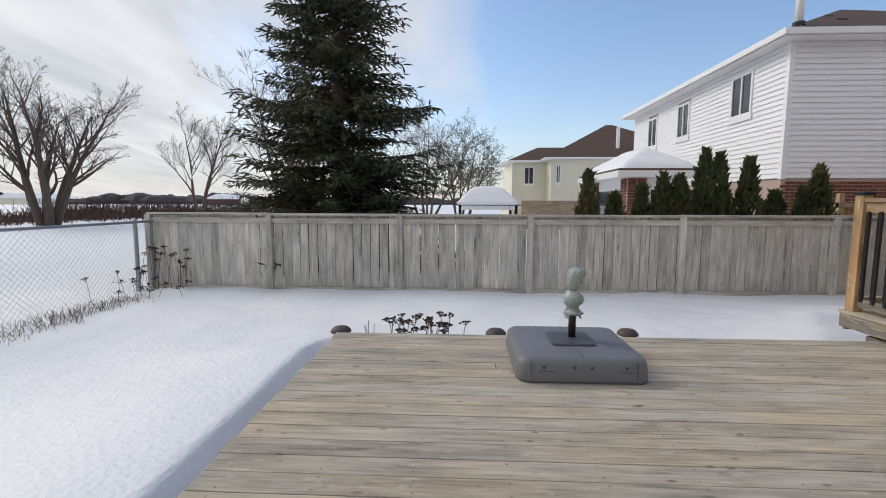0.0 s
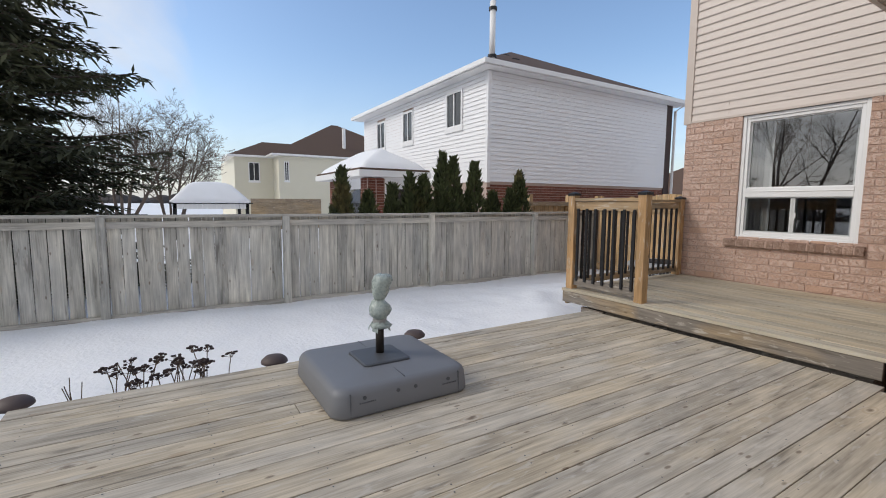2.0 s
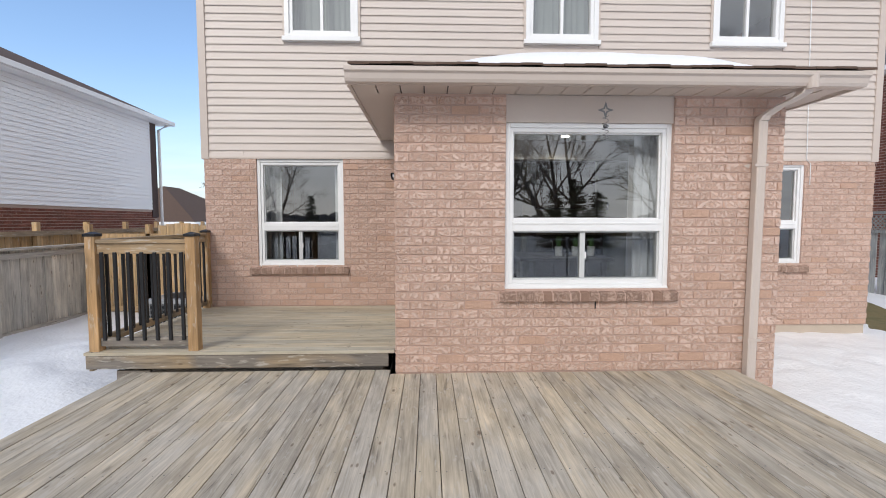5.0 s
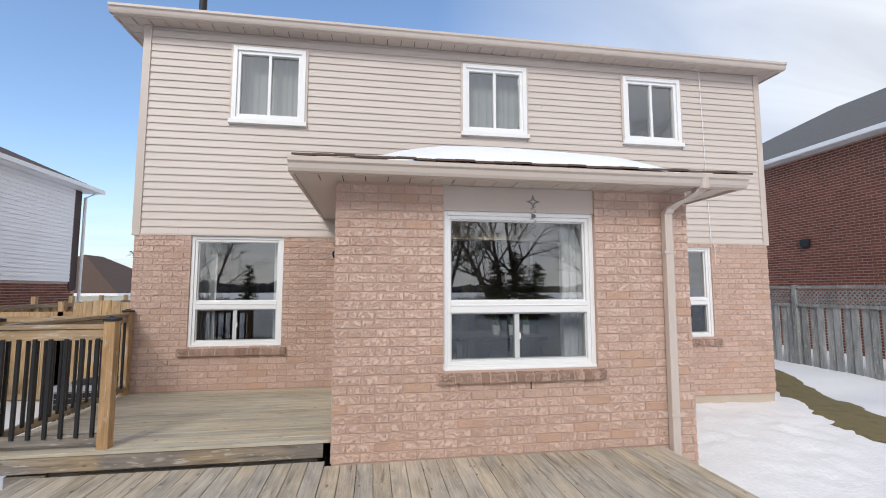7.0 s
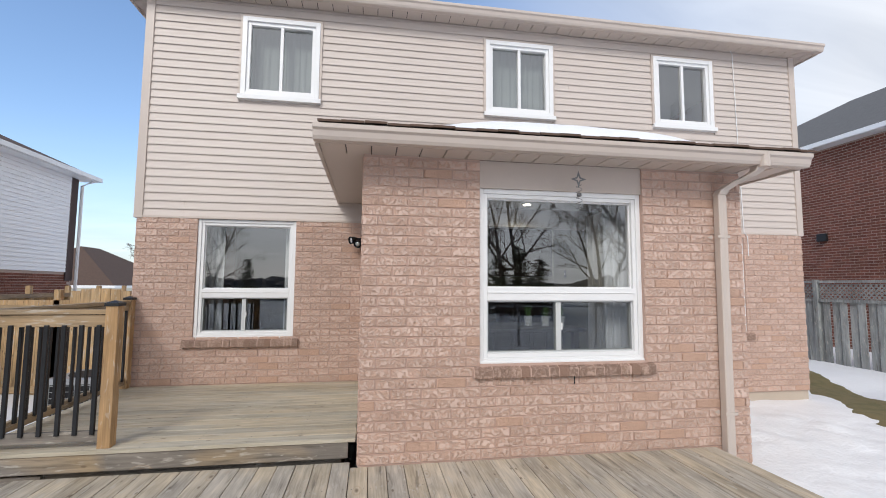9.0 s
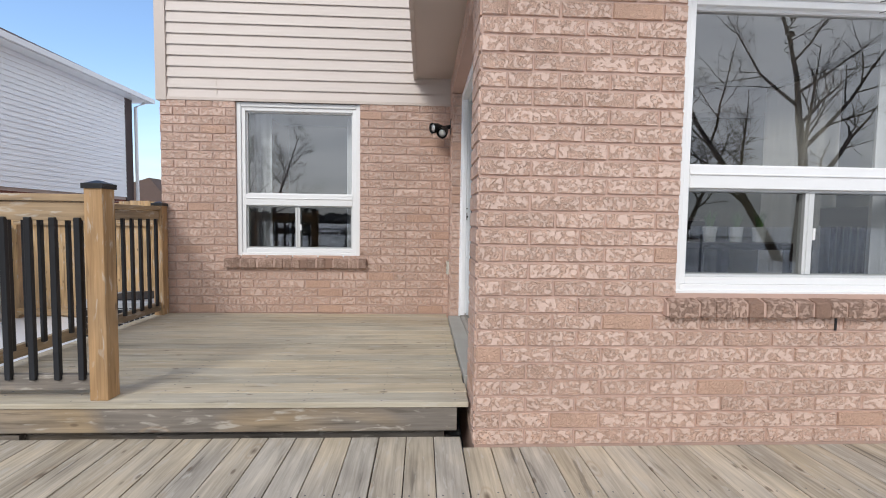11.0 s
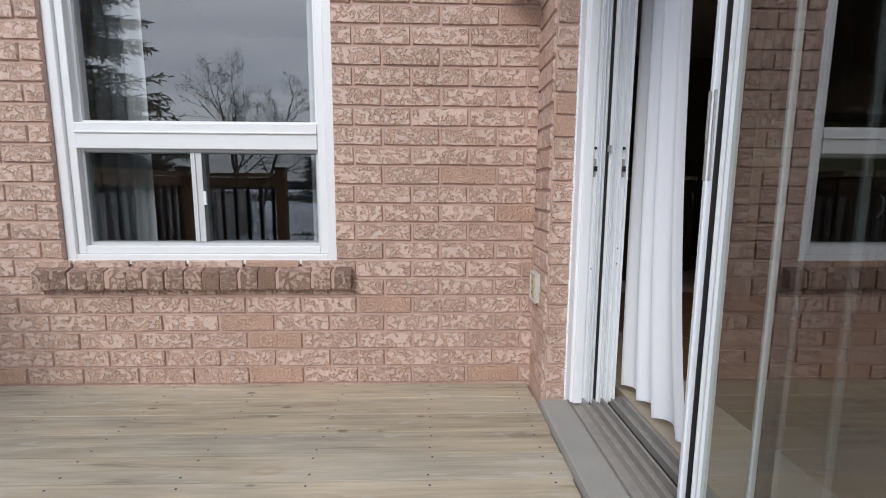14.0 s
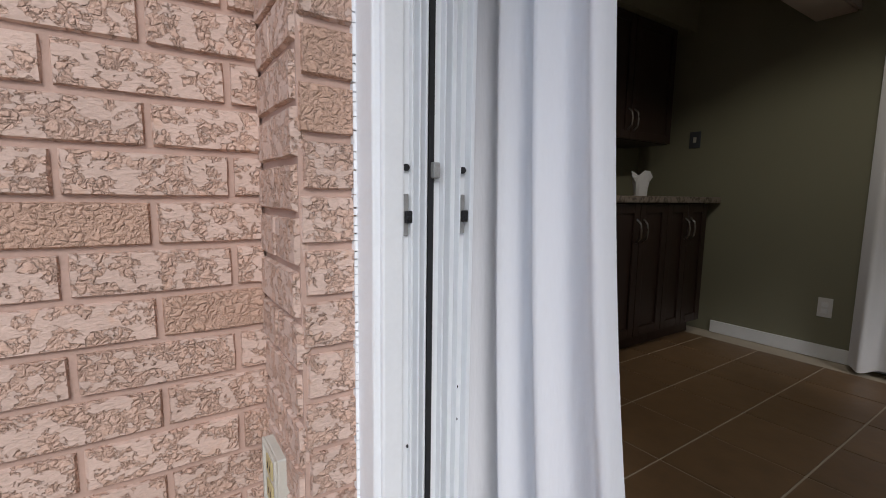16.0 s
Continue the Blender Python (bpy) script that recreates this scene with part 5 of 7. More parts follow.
# two small ceiling lights, lit, mirrored in the large window
GLOW = bpy.data.materials.new("warm_lamp_glow")
GLOW.use_nodes = True
GLOW.node_tree.nodes["Principled BSDF"].inputs["Emission Color"].default_value = (1.0, 0.86, 0.66, 1)
GLOW.node_tree.nodes["Principled BSDF"].inputs["Emission Strength"].default_value = 6.0
for lx, ly in ((1.35, 1.9), (2.1, 1.9)):
    cl = thing("ceiling_light", "small round ceiling light, switched on", "ceiling light", "kitchen ceiling lights", at=(lx, ly, 2.5))
    world_part("trim_ring", Shape().tube([(lx, ly, 2.512), (lx, ly, 2.495)], 0.07, 20), WHITE, cl)
    world_part("bulb", Shape().tube([(lx, ly, 2.497), (lx, ly, 2.485)], 0.05, 20), GLOW, cl, "warm glowing bulb")
    pl = new("kitchen_lamp", bpy.data.lights.new("kitchen_lamp", "SPOT"))
    pl.data.spot_size, pl.data.spot_blend = radians(155), 0.4
    pl.data.energy, pl.data.color, pl.data.shadow_soft_size = 8.5, (1.0, 0.9, 0.72), 0.05
    pl.matrix_world = pose(lx, ly, 2.42)
setting("ceiling_bedrooms", Shape().box(XL + 0.2, XR - 0.2, YB + 0.2, 5.2, 5.14, 5.2), WHITE, "white bedroom ceiling", "ceiling")
SHEER = material("grey_sheer_blind", (0.42, 0.45, 0.44), 0.9, spread=0.1, scale=5, fine=120, bump=0.1)
for (x0, x1, z0, z1), seed in zip(UPW[:2], (31, 32)):
    c_ = curtain("curtain", "x", YB + 0.22, x0 + 0.06, x1 - 0.06, z0 - 0.1, z1 + 0.05, "pale grey sheer curtain behind the upper window", folds=9, depth=0.012, seed=seed)
    c_.data.materials.clear()
    c_.data.materials.append(SHEER)

# ---- umbrella base on the deck ----
BAG = material("grey_green_plastic_bag", (0.33, 0.38, 0.36), 0.28, spread=0.25, scale=14, fine=60, bump=0.5, dist=0.01)
TAPE = material("grey_tape", (0.3, 0.3, 0.29), 0.4, spread=0.1, bump=0.1)
UXC, UYC = -1.79, -2.65
base = thing("umbrella_base", "grey plastic umbrella base with a bagged pole stub, on the deck", "umbrella base", at=(UXC, UYC, 0))


def rounded(cx_, cy_, hw, hd, r, z, n=6):
    pts = []
    for sx, sy, a0 in ((1, 1, 0), (-1, 1, 90), (-1, -1, 180), (1, -1, 270)):
        for k in range(n + 1):
            a = radians(a0 + 90 * k / n)
            pts.append((cx_ + sx * (hw - r) + r * math.cos(a), cy_ + sy * (hd - r) + r * math.sin(a), z))
    return pts


world_part("body", Shape().loft([rounded(UXC, UYC, 0.415, 0.43, 0.09, 0.004), rounded(UXC, UYC, 0.42, 0.435, 0.09, 0.02), rounded(UXC, UYC, 0.41, 0.425, 0.085, 0.12), rounded(UXC, UYC, 0.40, 0.415, 0.08, 0.142), rounded(UXC, UYC, 0.385, 0.40, 0.075, 0.155), rounded(UXC, UYC, 0.36, 0.375, 0.07, 0.160), rounded(UXC, UYC, 0.17, 0.17, 0.04, 0.166)]), GREYPLASTIC, base, smooth=True)
for a, b, c, d in ((-0.002, 0.002, 0.17, 0.372), (-0.002, 0.002, -0.372, -0.17)):
    world_part("seam", Shape().box(UXC + c, UXC + d, UYC + a, UYC + b, 0.158, 0.1645), DARKPLASTIC, base)
for yy in (-0.34, 0.34):
    world_part("side_seam", Shape().box(UXC + 0.405, UXC + 0.4195, UYC + yy - 0.0015, UYC + yy + 0.0015, 0.01, 0.14), DARKPLASTIC, base)
world_part("top_plate", Shape().loft([rounded(UXC, UYC, 0.155, 0.155, 0.03, 0.16), rounded(UXC, UYC, 0.155, 0.155, 0.03, 0.176), rounded(UXC, UYC, 0.145, 0.145, 0.025, 0.181)]), DARKPLASTIC, base, "dark square cover plate", smooth=False)
for yy in (-0.26, -0.06, 0.05, 0.27):
    world_part("plug", Shape().tube([(UXC + 0.405, UYC + yy, 0.105), (UXC + 0.4165, UYC + yy, 0.105)], 0.011, 12), DARKPLASTIC, base, "round dark plug")
for yy in (-0.24, 0.28):
    t = Shape()
    for k in range(9):
        t.box(UXC + 0.413, UXC + 0.4175, UYC + yy - 0.05 + k * 0.011, UYC + yy - 0.044 + k * 0.011, 0.075, 0.082)
    world_part("moulded_lettering", t, DARKPLASTIC, base)
PXC, PYC = UXC - 0.03, UYC + 0.02
world_part("pole", Shape().tube([(PXC, PYC, 0.176), (PXC, PYC, 0.40)], 0.027, 18), material("dark_brown_pole", (0.035, 0.028, 0.024), 0.45, metal=0.4, bump=0.03), base, smooth=True)
RB = random.Random(11)


def bag(levels, seed):
    rings = []
    for z, r, ox in levels:
        rings.append([(PXC + ox * 0.4 + r * (1 + 0.24 * noise.noise(Vector((3 * math.cos(a), 3 * math.sin(a), z * 22 + seed)))) * math.cos(a), PYC + ox + r * (1 + 0.28 * noise.noise(Vector((3 * math.cos(a) + 9, 3 * math.sin(a), z * 22 + seed)))) * math.sin(a), z + 0.008 * noise.noise(Vector((a * 2, z * 9, seed)))) for a in [k * 6.2832 / 26 for k in range(26)]])
    return Shape().loft(rings)


world_part("lower_bag", bag([(0.345, 0.052, 0), (0.36, 0.07, 0.01), (0.375, 0.058, 0), (0.392, 0.036, 0), (0.41, 0.04, 0), (0.43, 0.062, 0), (0.46, 0.072, 0.004), (0.49, 0.066, 0.004), (0.515, 0.045, 0), (0.53, 0.032, 0)], 2), BAG, base, "crumpled plastic bag", smooth=True)
world_part("tape_band", Shape().tube([(PXC, PYC, 0.382), (PXC, PYC, 0.408)], 0.045, 20), TAPE, base)
world_part("upper_bag", bag([(0.53, 0.032, 0), (0.545, 0.04, 0), (0.57, 0.052, 0.005), (0.61, 0.056, 0.01), (0.65, 0.06, 0.018), (0.675, 0.058, 0.02), (0.69, 0.045, 0.018), (0.695, 0.02, 0.015)], 5), BAG, base, "crumpled plastic bag", smooth=True)
for a0 in (0.4, 2.2, 3.9, 5.2):
    world_part("bag_flap", Shape().poly([(PXC + 0.04 * math.cos(a0), PYC + 0.04 * math.sin(a0), 0.40), (PXC + 0.045 * math.cos(a0 + 0.6), PYC + 0.045 * math.sin(a0 + 0.6), 0.395), (PXC + 0.075 * math.cos(a0 + 0.5), PYC + 0.075 * math.sin(a0 + 0.5), 0.325), (PXC + 0.08 * math.cos(a0), PYC + 0.08 * math.sin(a0), 0.34)]), BAG, base)

# ---- small garden lights half buried at the deck's edge ----
LIGHTCAP = material("brown_light_cap", (0.085, 0.06, 0.055), 0.6, spread=0.2, bump=0.1)
for gxp, gyp in ((-2.74, -4.62), (-2.74, -3.12), (-2.80, -1.86)):
    gl_ = thing("garden_light", "small brown mushroom cap garden light in the snow", "garden light", "garden lights", at=(gxp, gyp, -0.28))
    world_part("cap", Shape().loft([[(gxp + r * math.cos(a * 0.314), gyp + r * math.sin(a * 0.314), z) for a in range(20)] for r, z in ((0.085, -0.095), (0.1, -0.085), (0.095, -0.065), (0.07, -0.042), (0.03, -0.03))]), LIGHTCAP, gl_, smooth=True)
    world_part("stem", Shape().tube([(gxp, gyp, -0.45), (gxp, gyp, -0.09)], 0.02, 10), LIGHTCAP, gl_)

# ---- dried stonecrop flower heads ----
SEEDHEAD = material("dried_seed_heads", (0.035, 0.022, 0.02), 0.95, spread=0.4, bump=0)
STEM = material("dried_stems", (0.11, 0.075, 0.05), 0.9, spread=0.3, bump=0)


def dry_plant(px, py, z0, n, spread, height, seed, label):
    r = random.Random(seed)
    th = thing("dried_plant", label, "plant", "dried garden plants", at=(px, py, z0))
    st, hd = Shape(), Shape()
    for k in range(n):
        bx_, by_ = px + r.gauss(0, spread * 0.4), py + r.gauss(0, spread * 0.5)
        h = height * r.uniform(0.45, 1.0)
        tx, ty = bx_ + r.gauss(0, 0.05), by_ + r.gauss(0, 0.07)
        st.tube([(bx_, by_, z0 - 0.1), ((bx_ + tx) / 2 + r.gauss(0, 0.01), (by_ + ty) / 2, z0 + h * 0.5), (tx, ty, z0 + h)], 0.0035, 5)
        for m in range(r.randint(7, 12)):
            ox, oy = r.gauss(0, 0.028), r.gauss(0, 0.028)
            oz = -0.5 * math.hypot(ox, oy) + r.uniform(-0.006, 0.006)
            st.tube([(tx, ty, z0 + h - 0.05), (tx + ox, ty + oy, z0 + h + oz)], 0.0016, 4)
            q = r.uniform(0.009, 0.016)
            hd.loft([[(tx + ox + s * q * math.cos(a), ty + oy + s * q * math.sin(a), z0 + h + oz + zz) for a in (0, 1.05, 2.1, 3.14, 4.2, 5.24)] for s, zz in ((0.5, -0.006), (1.0, 0.0), (0.8, 0.007))])
    world_part("stalks", st, STEM, th, kind="stuff")
    world_part("seed_heads", hd, SEEDHEAD, th, "dark dried flower heads", kind="stuff")


dry_plant(-2.80, -4.02, -0.27, 15, 0.26, 0.40, 1, "dark dried stonecrop heads poking through snow by the deck")
dry_plant(-2.82, -3.66, -0.27, 13, 0.24, 0.36, 2, "dark dried stonecrop heads poking through snow by the deck")
dry_plant(-5.45, -8.25, -0.35, 20, 0.5, 0.85, 3, "tall dark dried stalks by the chain link fence")
dry_plant(-4.85, -8.2, -0.35, 14, 0.5, 0.5, 4, "dark dried stalks by the chain link fence")
tw = Shape()
for k in range(5):
    tw.tube([(-2.78 + RB.gauss(0, 0.02), -4.35 + RB.gauss(0, 0.06), -0.3), (-2.78 + RB.gauss(0, 0.03), -4.36 + RB.gauss(0, 0.07), RB.uniform(-0.1, 0.04))], 0.003, 5)
tagged(part("bare_stalks", tw, STEM, None), "thin bare stalks standing in the snow", "plant")
gr = Shape()
for k in range(900):
    x_, y_ = RB.uniform(-5.5, -2.2), -8.35 + RB.gauss(0, 0.16)
    h = RB.uniform(0.03, 0.2) * (0.5 + noise.noise(Vector((x_ * 1.5, 0, 0))))
    if h > 0.02:
        gr.tube([(x_, y_, -0.36), (x_ + RB.gauss(0, 0.05), y_ + RB.gauss(0, 0.05), -0.28 + h)], 0.0022, 3, cap=False)
tagged(part("dead_grass", gr, STEM, None), "dead grass tufts along the chain link fence", "grass", kind="stuff")

# ---- chain link fence to the field ----
CY = -8.55
chain = thing("chain_link_fence", "galvanised chain link fence between yard and field", "fence", at=(-5.6, CY, -0.4))
CX1 = 8.0
for xp in (-5.28, -2.9, -0.5, 1.9, 4.3, 6.7):
    p = world_part("post", Shape().tube([(xp, CY, -0.8), (xp, CY, 0.885)], 0.03, 12), GALV, chain)
    world_part("post_cap", Shape().loft([[(xp + r * math.cos(a * 0.785), CY + r * math.sin(a * 0.785), z) for a in range(8)] for r, z in ((0.034, 0.86), (0.034, 0.89), (0.01, 0.91))]), GALV, p)
world_part("top_rail", Shape().tube([(-5.72, CY, 0.845), (CX1, CY, 0.845)], 0.021, 10), GALV, chain)
net = Shape()
u = -7.2
while u < CX1:
    for sgn in (1, -1):
        a, b = max(u, -5.72), min(u + 1.28, CX1)
        if b - a > 0.1:
            f0, f1_ = (a - u) / 1.28, (b - u) / 1.28
            z0_, z1_ = (-0.44 + 1.28 * f0, -0.44 + 1.28 * f1_) if sgn > 0 else (0.84 - 1.28 * f0, 0.84 - 1.28 * f1_)
            net.tube([(a, CY + 0.026 + sgn * 0.002, z0_), (b, CY + 0.026 + sgn * 0.002, z1_)], 0.0021, 3, cap=False)
    u += 0.078
world_part("wire_mesh", net, GALV, chain, "diamond wire mesh", kind="stuff")

# ---- air conditioner and side gate by the house ----
ac = thing("air_conditioner", "grey air conditioner unit beside the house wall", "air conditioner", at=(-3.45, 3.05, -0.4))
ACG = material("pale_grey_steel", (0.42, 0.43, 0.44), 0.4, metal=0.3, spread=0.08, bump=0.03)
ax0, ax1, ay0, ay1, az0, az1 = -3.95, -3.1, 2.75, 3.5, -0.45, 0.21
world_part("cabinet", Shape().box(ax0 + 0.03, ax1 - 0.03, ay0 + 0.03, ay1 - 0.03, az0, az1 - 0.07), GASKET, ac)
world_part("lid", Shape().loft([rounded((ax0 + ax1) / 2, (ay0 + ay1) / 2, 0.425, 0.375, 0.06, z) for z in (az1 - 0.07, az1 - 0.012)] + [rounded((ax0 + ax1) / 2, (ay0 + ay1) / 2, 0.405, 0.355, 0.05, az1)]), ACG, ac)
world_part("fan_grille", Shape().loft([rounded((ax0 + ax1) / 2, (ay0 + ay1) / 2, 0.3, 0.3, 0.28, z) for z in (az1 + 0.001, az1 + 0.012)]), GASKET, ac, "dark round fan grille")
grille = Shape()
for k in range(15):
    xx = ax0 + 0.02 + k * (ax1 - ax0 - 0.04) / 14
    grille.box(xx - 0.003, xx + 0.003, ay0, ay0 + 0.008, az0, az1 - 0.07)
for k in range(12):
    yy = ay0 + k * (ay1 - ay0) / 11
    grille.box(ax0 + 0.005, ax0 + 0.013, yy - 0.003, yy + 0.003, az0, az1 - 0.07).box(ax1 - 0.013, ax1 - 0.005, yy - 0.003, yy + 0.003, az0, az1 - 0.07)
for k in range(8):
    zz = az0 + 0.05 + k * 0.075
    grille.box(ax0, ax1, ay0 + 0.002, ay0 + 0.007, zz - 0.003, zz + 0.003)
world_part("guard_grille", grille, ACG, ac, "wire guard grille")

NEWCEDAR = wood("new_cedar_wood", (0.52, 0.34, 0.17), (0.45, 0.33, 0.2), "z", per_object=0.1, worn=0.3)
NEWCEDAR_X = wood("new_cedar_rail_wood", (0.5, 0.34, 0.18), (0.42, 0.31, 0.2), "x", per_object=0.08, worn=0.3)
gate = thing("side_gate", "newer cedar fence and arched gate beside the house", "gate", at=(-4.2, 4.05, -0.6))
for xp in (-5.66, -4.62, -3.42, -2.9):
    world_part("post", Shape().box(xp - 0.045, xp + 0.045, 4.0, 4.09, -0.8, 1.32), NEWCEDAR, gate, bevel=0.004)
for z0_ in (-0.2, 1.0):
    world_part("rail", Shape().box(-5.62, -2.9, 3.96, 4.0, z0_, z0_ + 0.09), NEWCEDAR_X, gate, bevel=0.003)
x_ = -5.55
while x_ < -2.9:
    top_ = 1.16
    if -4.56 < x_ < -3.46:
        top_ = 1.12 + 0.22 * math.sqrt(max(0.0, 1 - ((x_ + 0.065 + 4.02) / 0.62) ** 2))
    world_part("board", Shape().box(x_, x_ + 0.134, 4.0, 4.018, -0.62, top_), NEWCEDAR, gate)
    x_ += 0.139

# ---- neighbouring houses ----
def lap_wall(parent, axis, pos, u0, u1, z0, z1, pitch, m, out, holes=(), name="siding_board", step=0.024):
    """Overlapping siding boards, each an object; out is the way that the wall faces, -1 or 1."""
    z = z0
    while z < z1 - 0.01:
        zt = min(z + pitch, z1)
        spans = [(u0, u1)]
        for h in holes:
            if h[2] < zt - 0.01 and h[3] > z + 0.01:
                spans = [q for a, b in spans for q in ((a, min(b, h[0])), (max(a, h[1]), b)) if q[1] - q[0] > 0.02]
        for a, b in spans:
            lip = step * pitch / 0.1017
            prof = [(pos, z + 0.55 * lip), (pos + out * lip, z), (pos + out * lip * 0.9, z + 0.016), (pos + out * 0.004, zt + 0.004), (pos, zt + 0.004)]
            part(name, Shape().prism(prof, "x" if axis == "y" else "y", a, b).mesh(name, m) if axis == "y" else Shape().prism(prof, "y", a, b).mesh(name, m), m, parent)
        z += pitch


def simple_window(parent, axis, pos, u0, u1, z0, z1, out, rim=0.07):
    w = new("window")
    w.parent = parent

    def bx(ua, ub, d0, d1, za, zb):
        lo, hi = sorted((pos + out * d0, pos + out * d1))
        return (ua, ub, lo, hi, za, zb) if axis == "y" else (lo, hi, ua, ub, za, zb)

    f = Shape()
    for a, b, c, d in ((u0, u0 + rim, z0, z1), (u1 - rim, u1, z0, z1), (u0 + rim, u1 - rim, z0, z0 + rim), (u0 + rim, u1 - rim, z1 - rim, z1), ((u0 + u1) / 2 - 0.025, (u0 + u1) / 2 + 0.025, z0 + rim, z1 - rim)):
        f.box(*bx(a, b, 0.0, 0.05, c, d))
    f.box(*bx(u0 - 0.04, u1 + 0.04, 0.0, 0.06, z0 - 0.13, z0))
    part("frame", f, WHITE, w)
    part("pane", Shape().box(*bx(u0 + rim, u1 - rim, 0.002, 0.02, z0 + rim, z1 - rim)), FARGLASS, w)


FARGLASS = material("dark_far_window_glass", (0.03, 0.035, 0.04), 0.06, spread=0.1, bump=0, spec=0.9)
BLIND = material("pale_blind", (0.42, 0.46, 0.47), 0.7, spread=0.1, bump=0.05)


def hip_roof(parent, x0, x1, y0, y1, z, rise, m, over=0.4, snow=None):
    a0, a1, b0, b1 = x0 - over, x1 + over, y0 - over, y1 + over
    run = min(a1 - a0, b1 - b0) / 2
    if (a1 - a0) > (b1 - b0):
        r0, r1 = (a0 + run, (b0 + b1) / 2, z + rise), (a1 - run, (b0 + b1) / 2, z + rise)
    else:
        r0, r1 = ((a0 + a1) / 2, b0 + run, z + rise), ((a0 + a1) / 2, b1 - run, z + rise)
    sh = Shape()
    c = [(a0, b0, z), (a1, b0, z), (a1, b1, z), (a0, b1, z)]
    if (a1 - a0) > (b1 - b0):
        sh.poly([c[0], c[1], r1, r0]).poly([c[1], c[2], r1]).poly([c[2], c[3], r0, r1]).poly([c[3], c[0], r0])
    else:
        sh.poly([c[0], c[1], r0]).poly([c[1], c[2], r1, r0]).poly([c[2], c[3], r1]).poly([c[3], c[0], r0, r1])
    part("roof", sh, m, parent)
    part("soffit", Shape().box(a0 + 0.02, a1 - 0.02, b0 + 0.02, b1 - 0.02, z - 0.14, z - 0.12), WHITE, parent)
    g = Shape().box(a0 - 0.06, a1 + 0.06, b0 - 0.06, b0, z - 0.13, z + 0.01).box(a0 - 0.06, a1 + 0.06, b1, b1 + 0.06, z - 0.13, z + 0.01)
    g.box(a0 - 0.06, a0, b0, b1, z - 0.13, z + 0.01).box(a1, a1 + 0.06, b0, b1, z - 0.13, z + 0.01)
    part("gutter", g, WHITE, parent, "white gutter", bevel=0.01)


NX0, NX1, NY0, NY1 = -19.2, -9.7, 4.13, 12.95
neigh = thing("white_house", "two-storey white sided house with a red brick base", "house", at=(-14, 8, -0.9))
world_part("wall", Shape().box(NX0, NX1 - 0.02, NY0 + 0.02, NY1, -0.9, 4.9), REDMORTAR, neigh)


def world_house(th):
    """Brings the parts of a house back to world places."""
    for o in th.children:
        o.matrix_world = Matrix.Identity(4)


nw = [(-11.93, -10.98, 3.52, 4.66), (-15.13, -14.28, 3.42, 4.58), (-17.65, -16.8, 3.4, 4.55)]
lap_wall(neigh, "x", NX1, NY0, NY1 - 0.35, 1.78, 4.9, 0.125, WHITESIDE, 1)
lap_wall(neigh, "y", NY0, NX0, NX1, 1.78, 4.9, 0.125, WHITESIDE, -1, holes=nw)
for w in nw:
    simple_window(neigh, "y", NY0, w[0], w[1], w[2], w[3], -1)
part("corner_trim", Shape().box(NX1 - 0.08, NX1 + 0.03, NY0 - 0.03, NY0 + 0.08, 1.75, 4.9), WHITESIDE, neigh)
part("dark_edge", Shape().box(NX1 - 0.02, NX1 + 0.02, NY1 - 0.34, NY1, 1.5, 4.9), material("brown_house_trim", (0.06, 0.035, 0.03), 0.7, bump=0.05), neigh)
part("downspout", Shape().tube([(NX1 + 0.3, NY1 + 0.3, 4.92), (NX1 + 0.1, NY1 + 0.06, 4.7), (NX1 + 0.1, NY1 + 0.06, -0.5)], 0.05, 8), WHITE, neigh, "white downspout")
hip_roof(neigh, NX0, NX1, NY0, NY1, 5.05, 2.3, SHINGLE, over=0.42)
pipe = part("flue_pipe", Shape().tube([(-9.85, 4.35, 5.1), (-9.85, 4.35, 6.85)], 0.085, 16), WHITE, neigh, "tall white flue pipe", smooth=True)
part("flue_collar", Shape().tube([(-9.85, 4.35, 5.3), (-9.85, 4.35, 5.38)], 0.13, 16).tube([(-9.85, 4.35, 6.6), (-9.85, 4.35, 6.68)], 0.12, 16), BLACKMETAL, pipe)
for vx, vy in ((-11.2, 6.0), (-12.2, 6.4)):
    part("roof_vent", Shape().box(vx, vx + 0.3, vy, vy + 0.3, 5.5, 5.05 + (vx + 9.28) * -0.46 - 0.06), BLACKMETAL, neigh, bevel=0.03)
rb = Shape()
rr = random.Random(5)
for course in range(32):
    z = -0.85 + course * 0.08
    if z > 1.72:
        break
    y = NY0 + (course % 2) * 0.12
    while y < NY1 - 0.24:
        rb.box(NX1 - 0.03, NX1 - 0.013, y, y + 0.226, z, z + 0.066)
        y += 0.24
part("brick_facing", rb, REDBRICK, neigh, kind="stuff")
world_house(neigh)

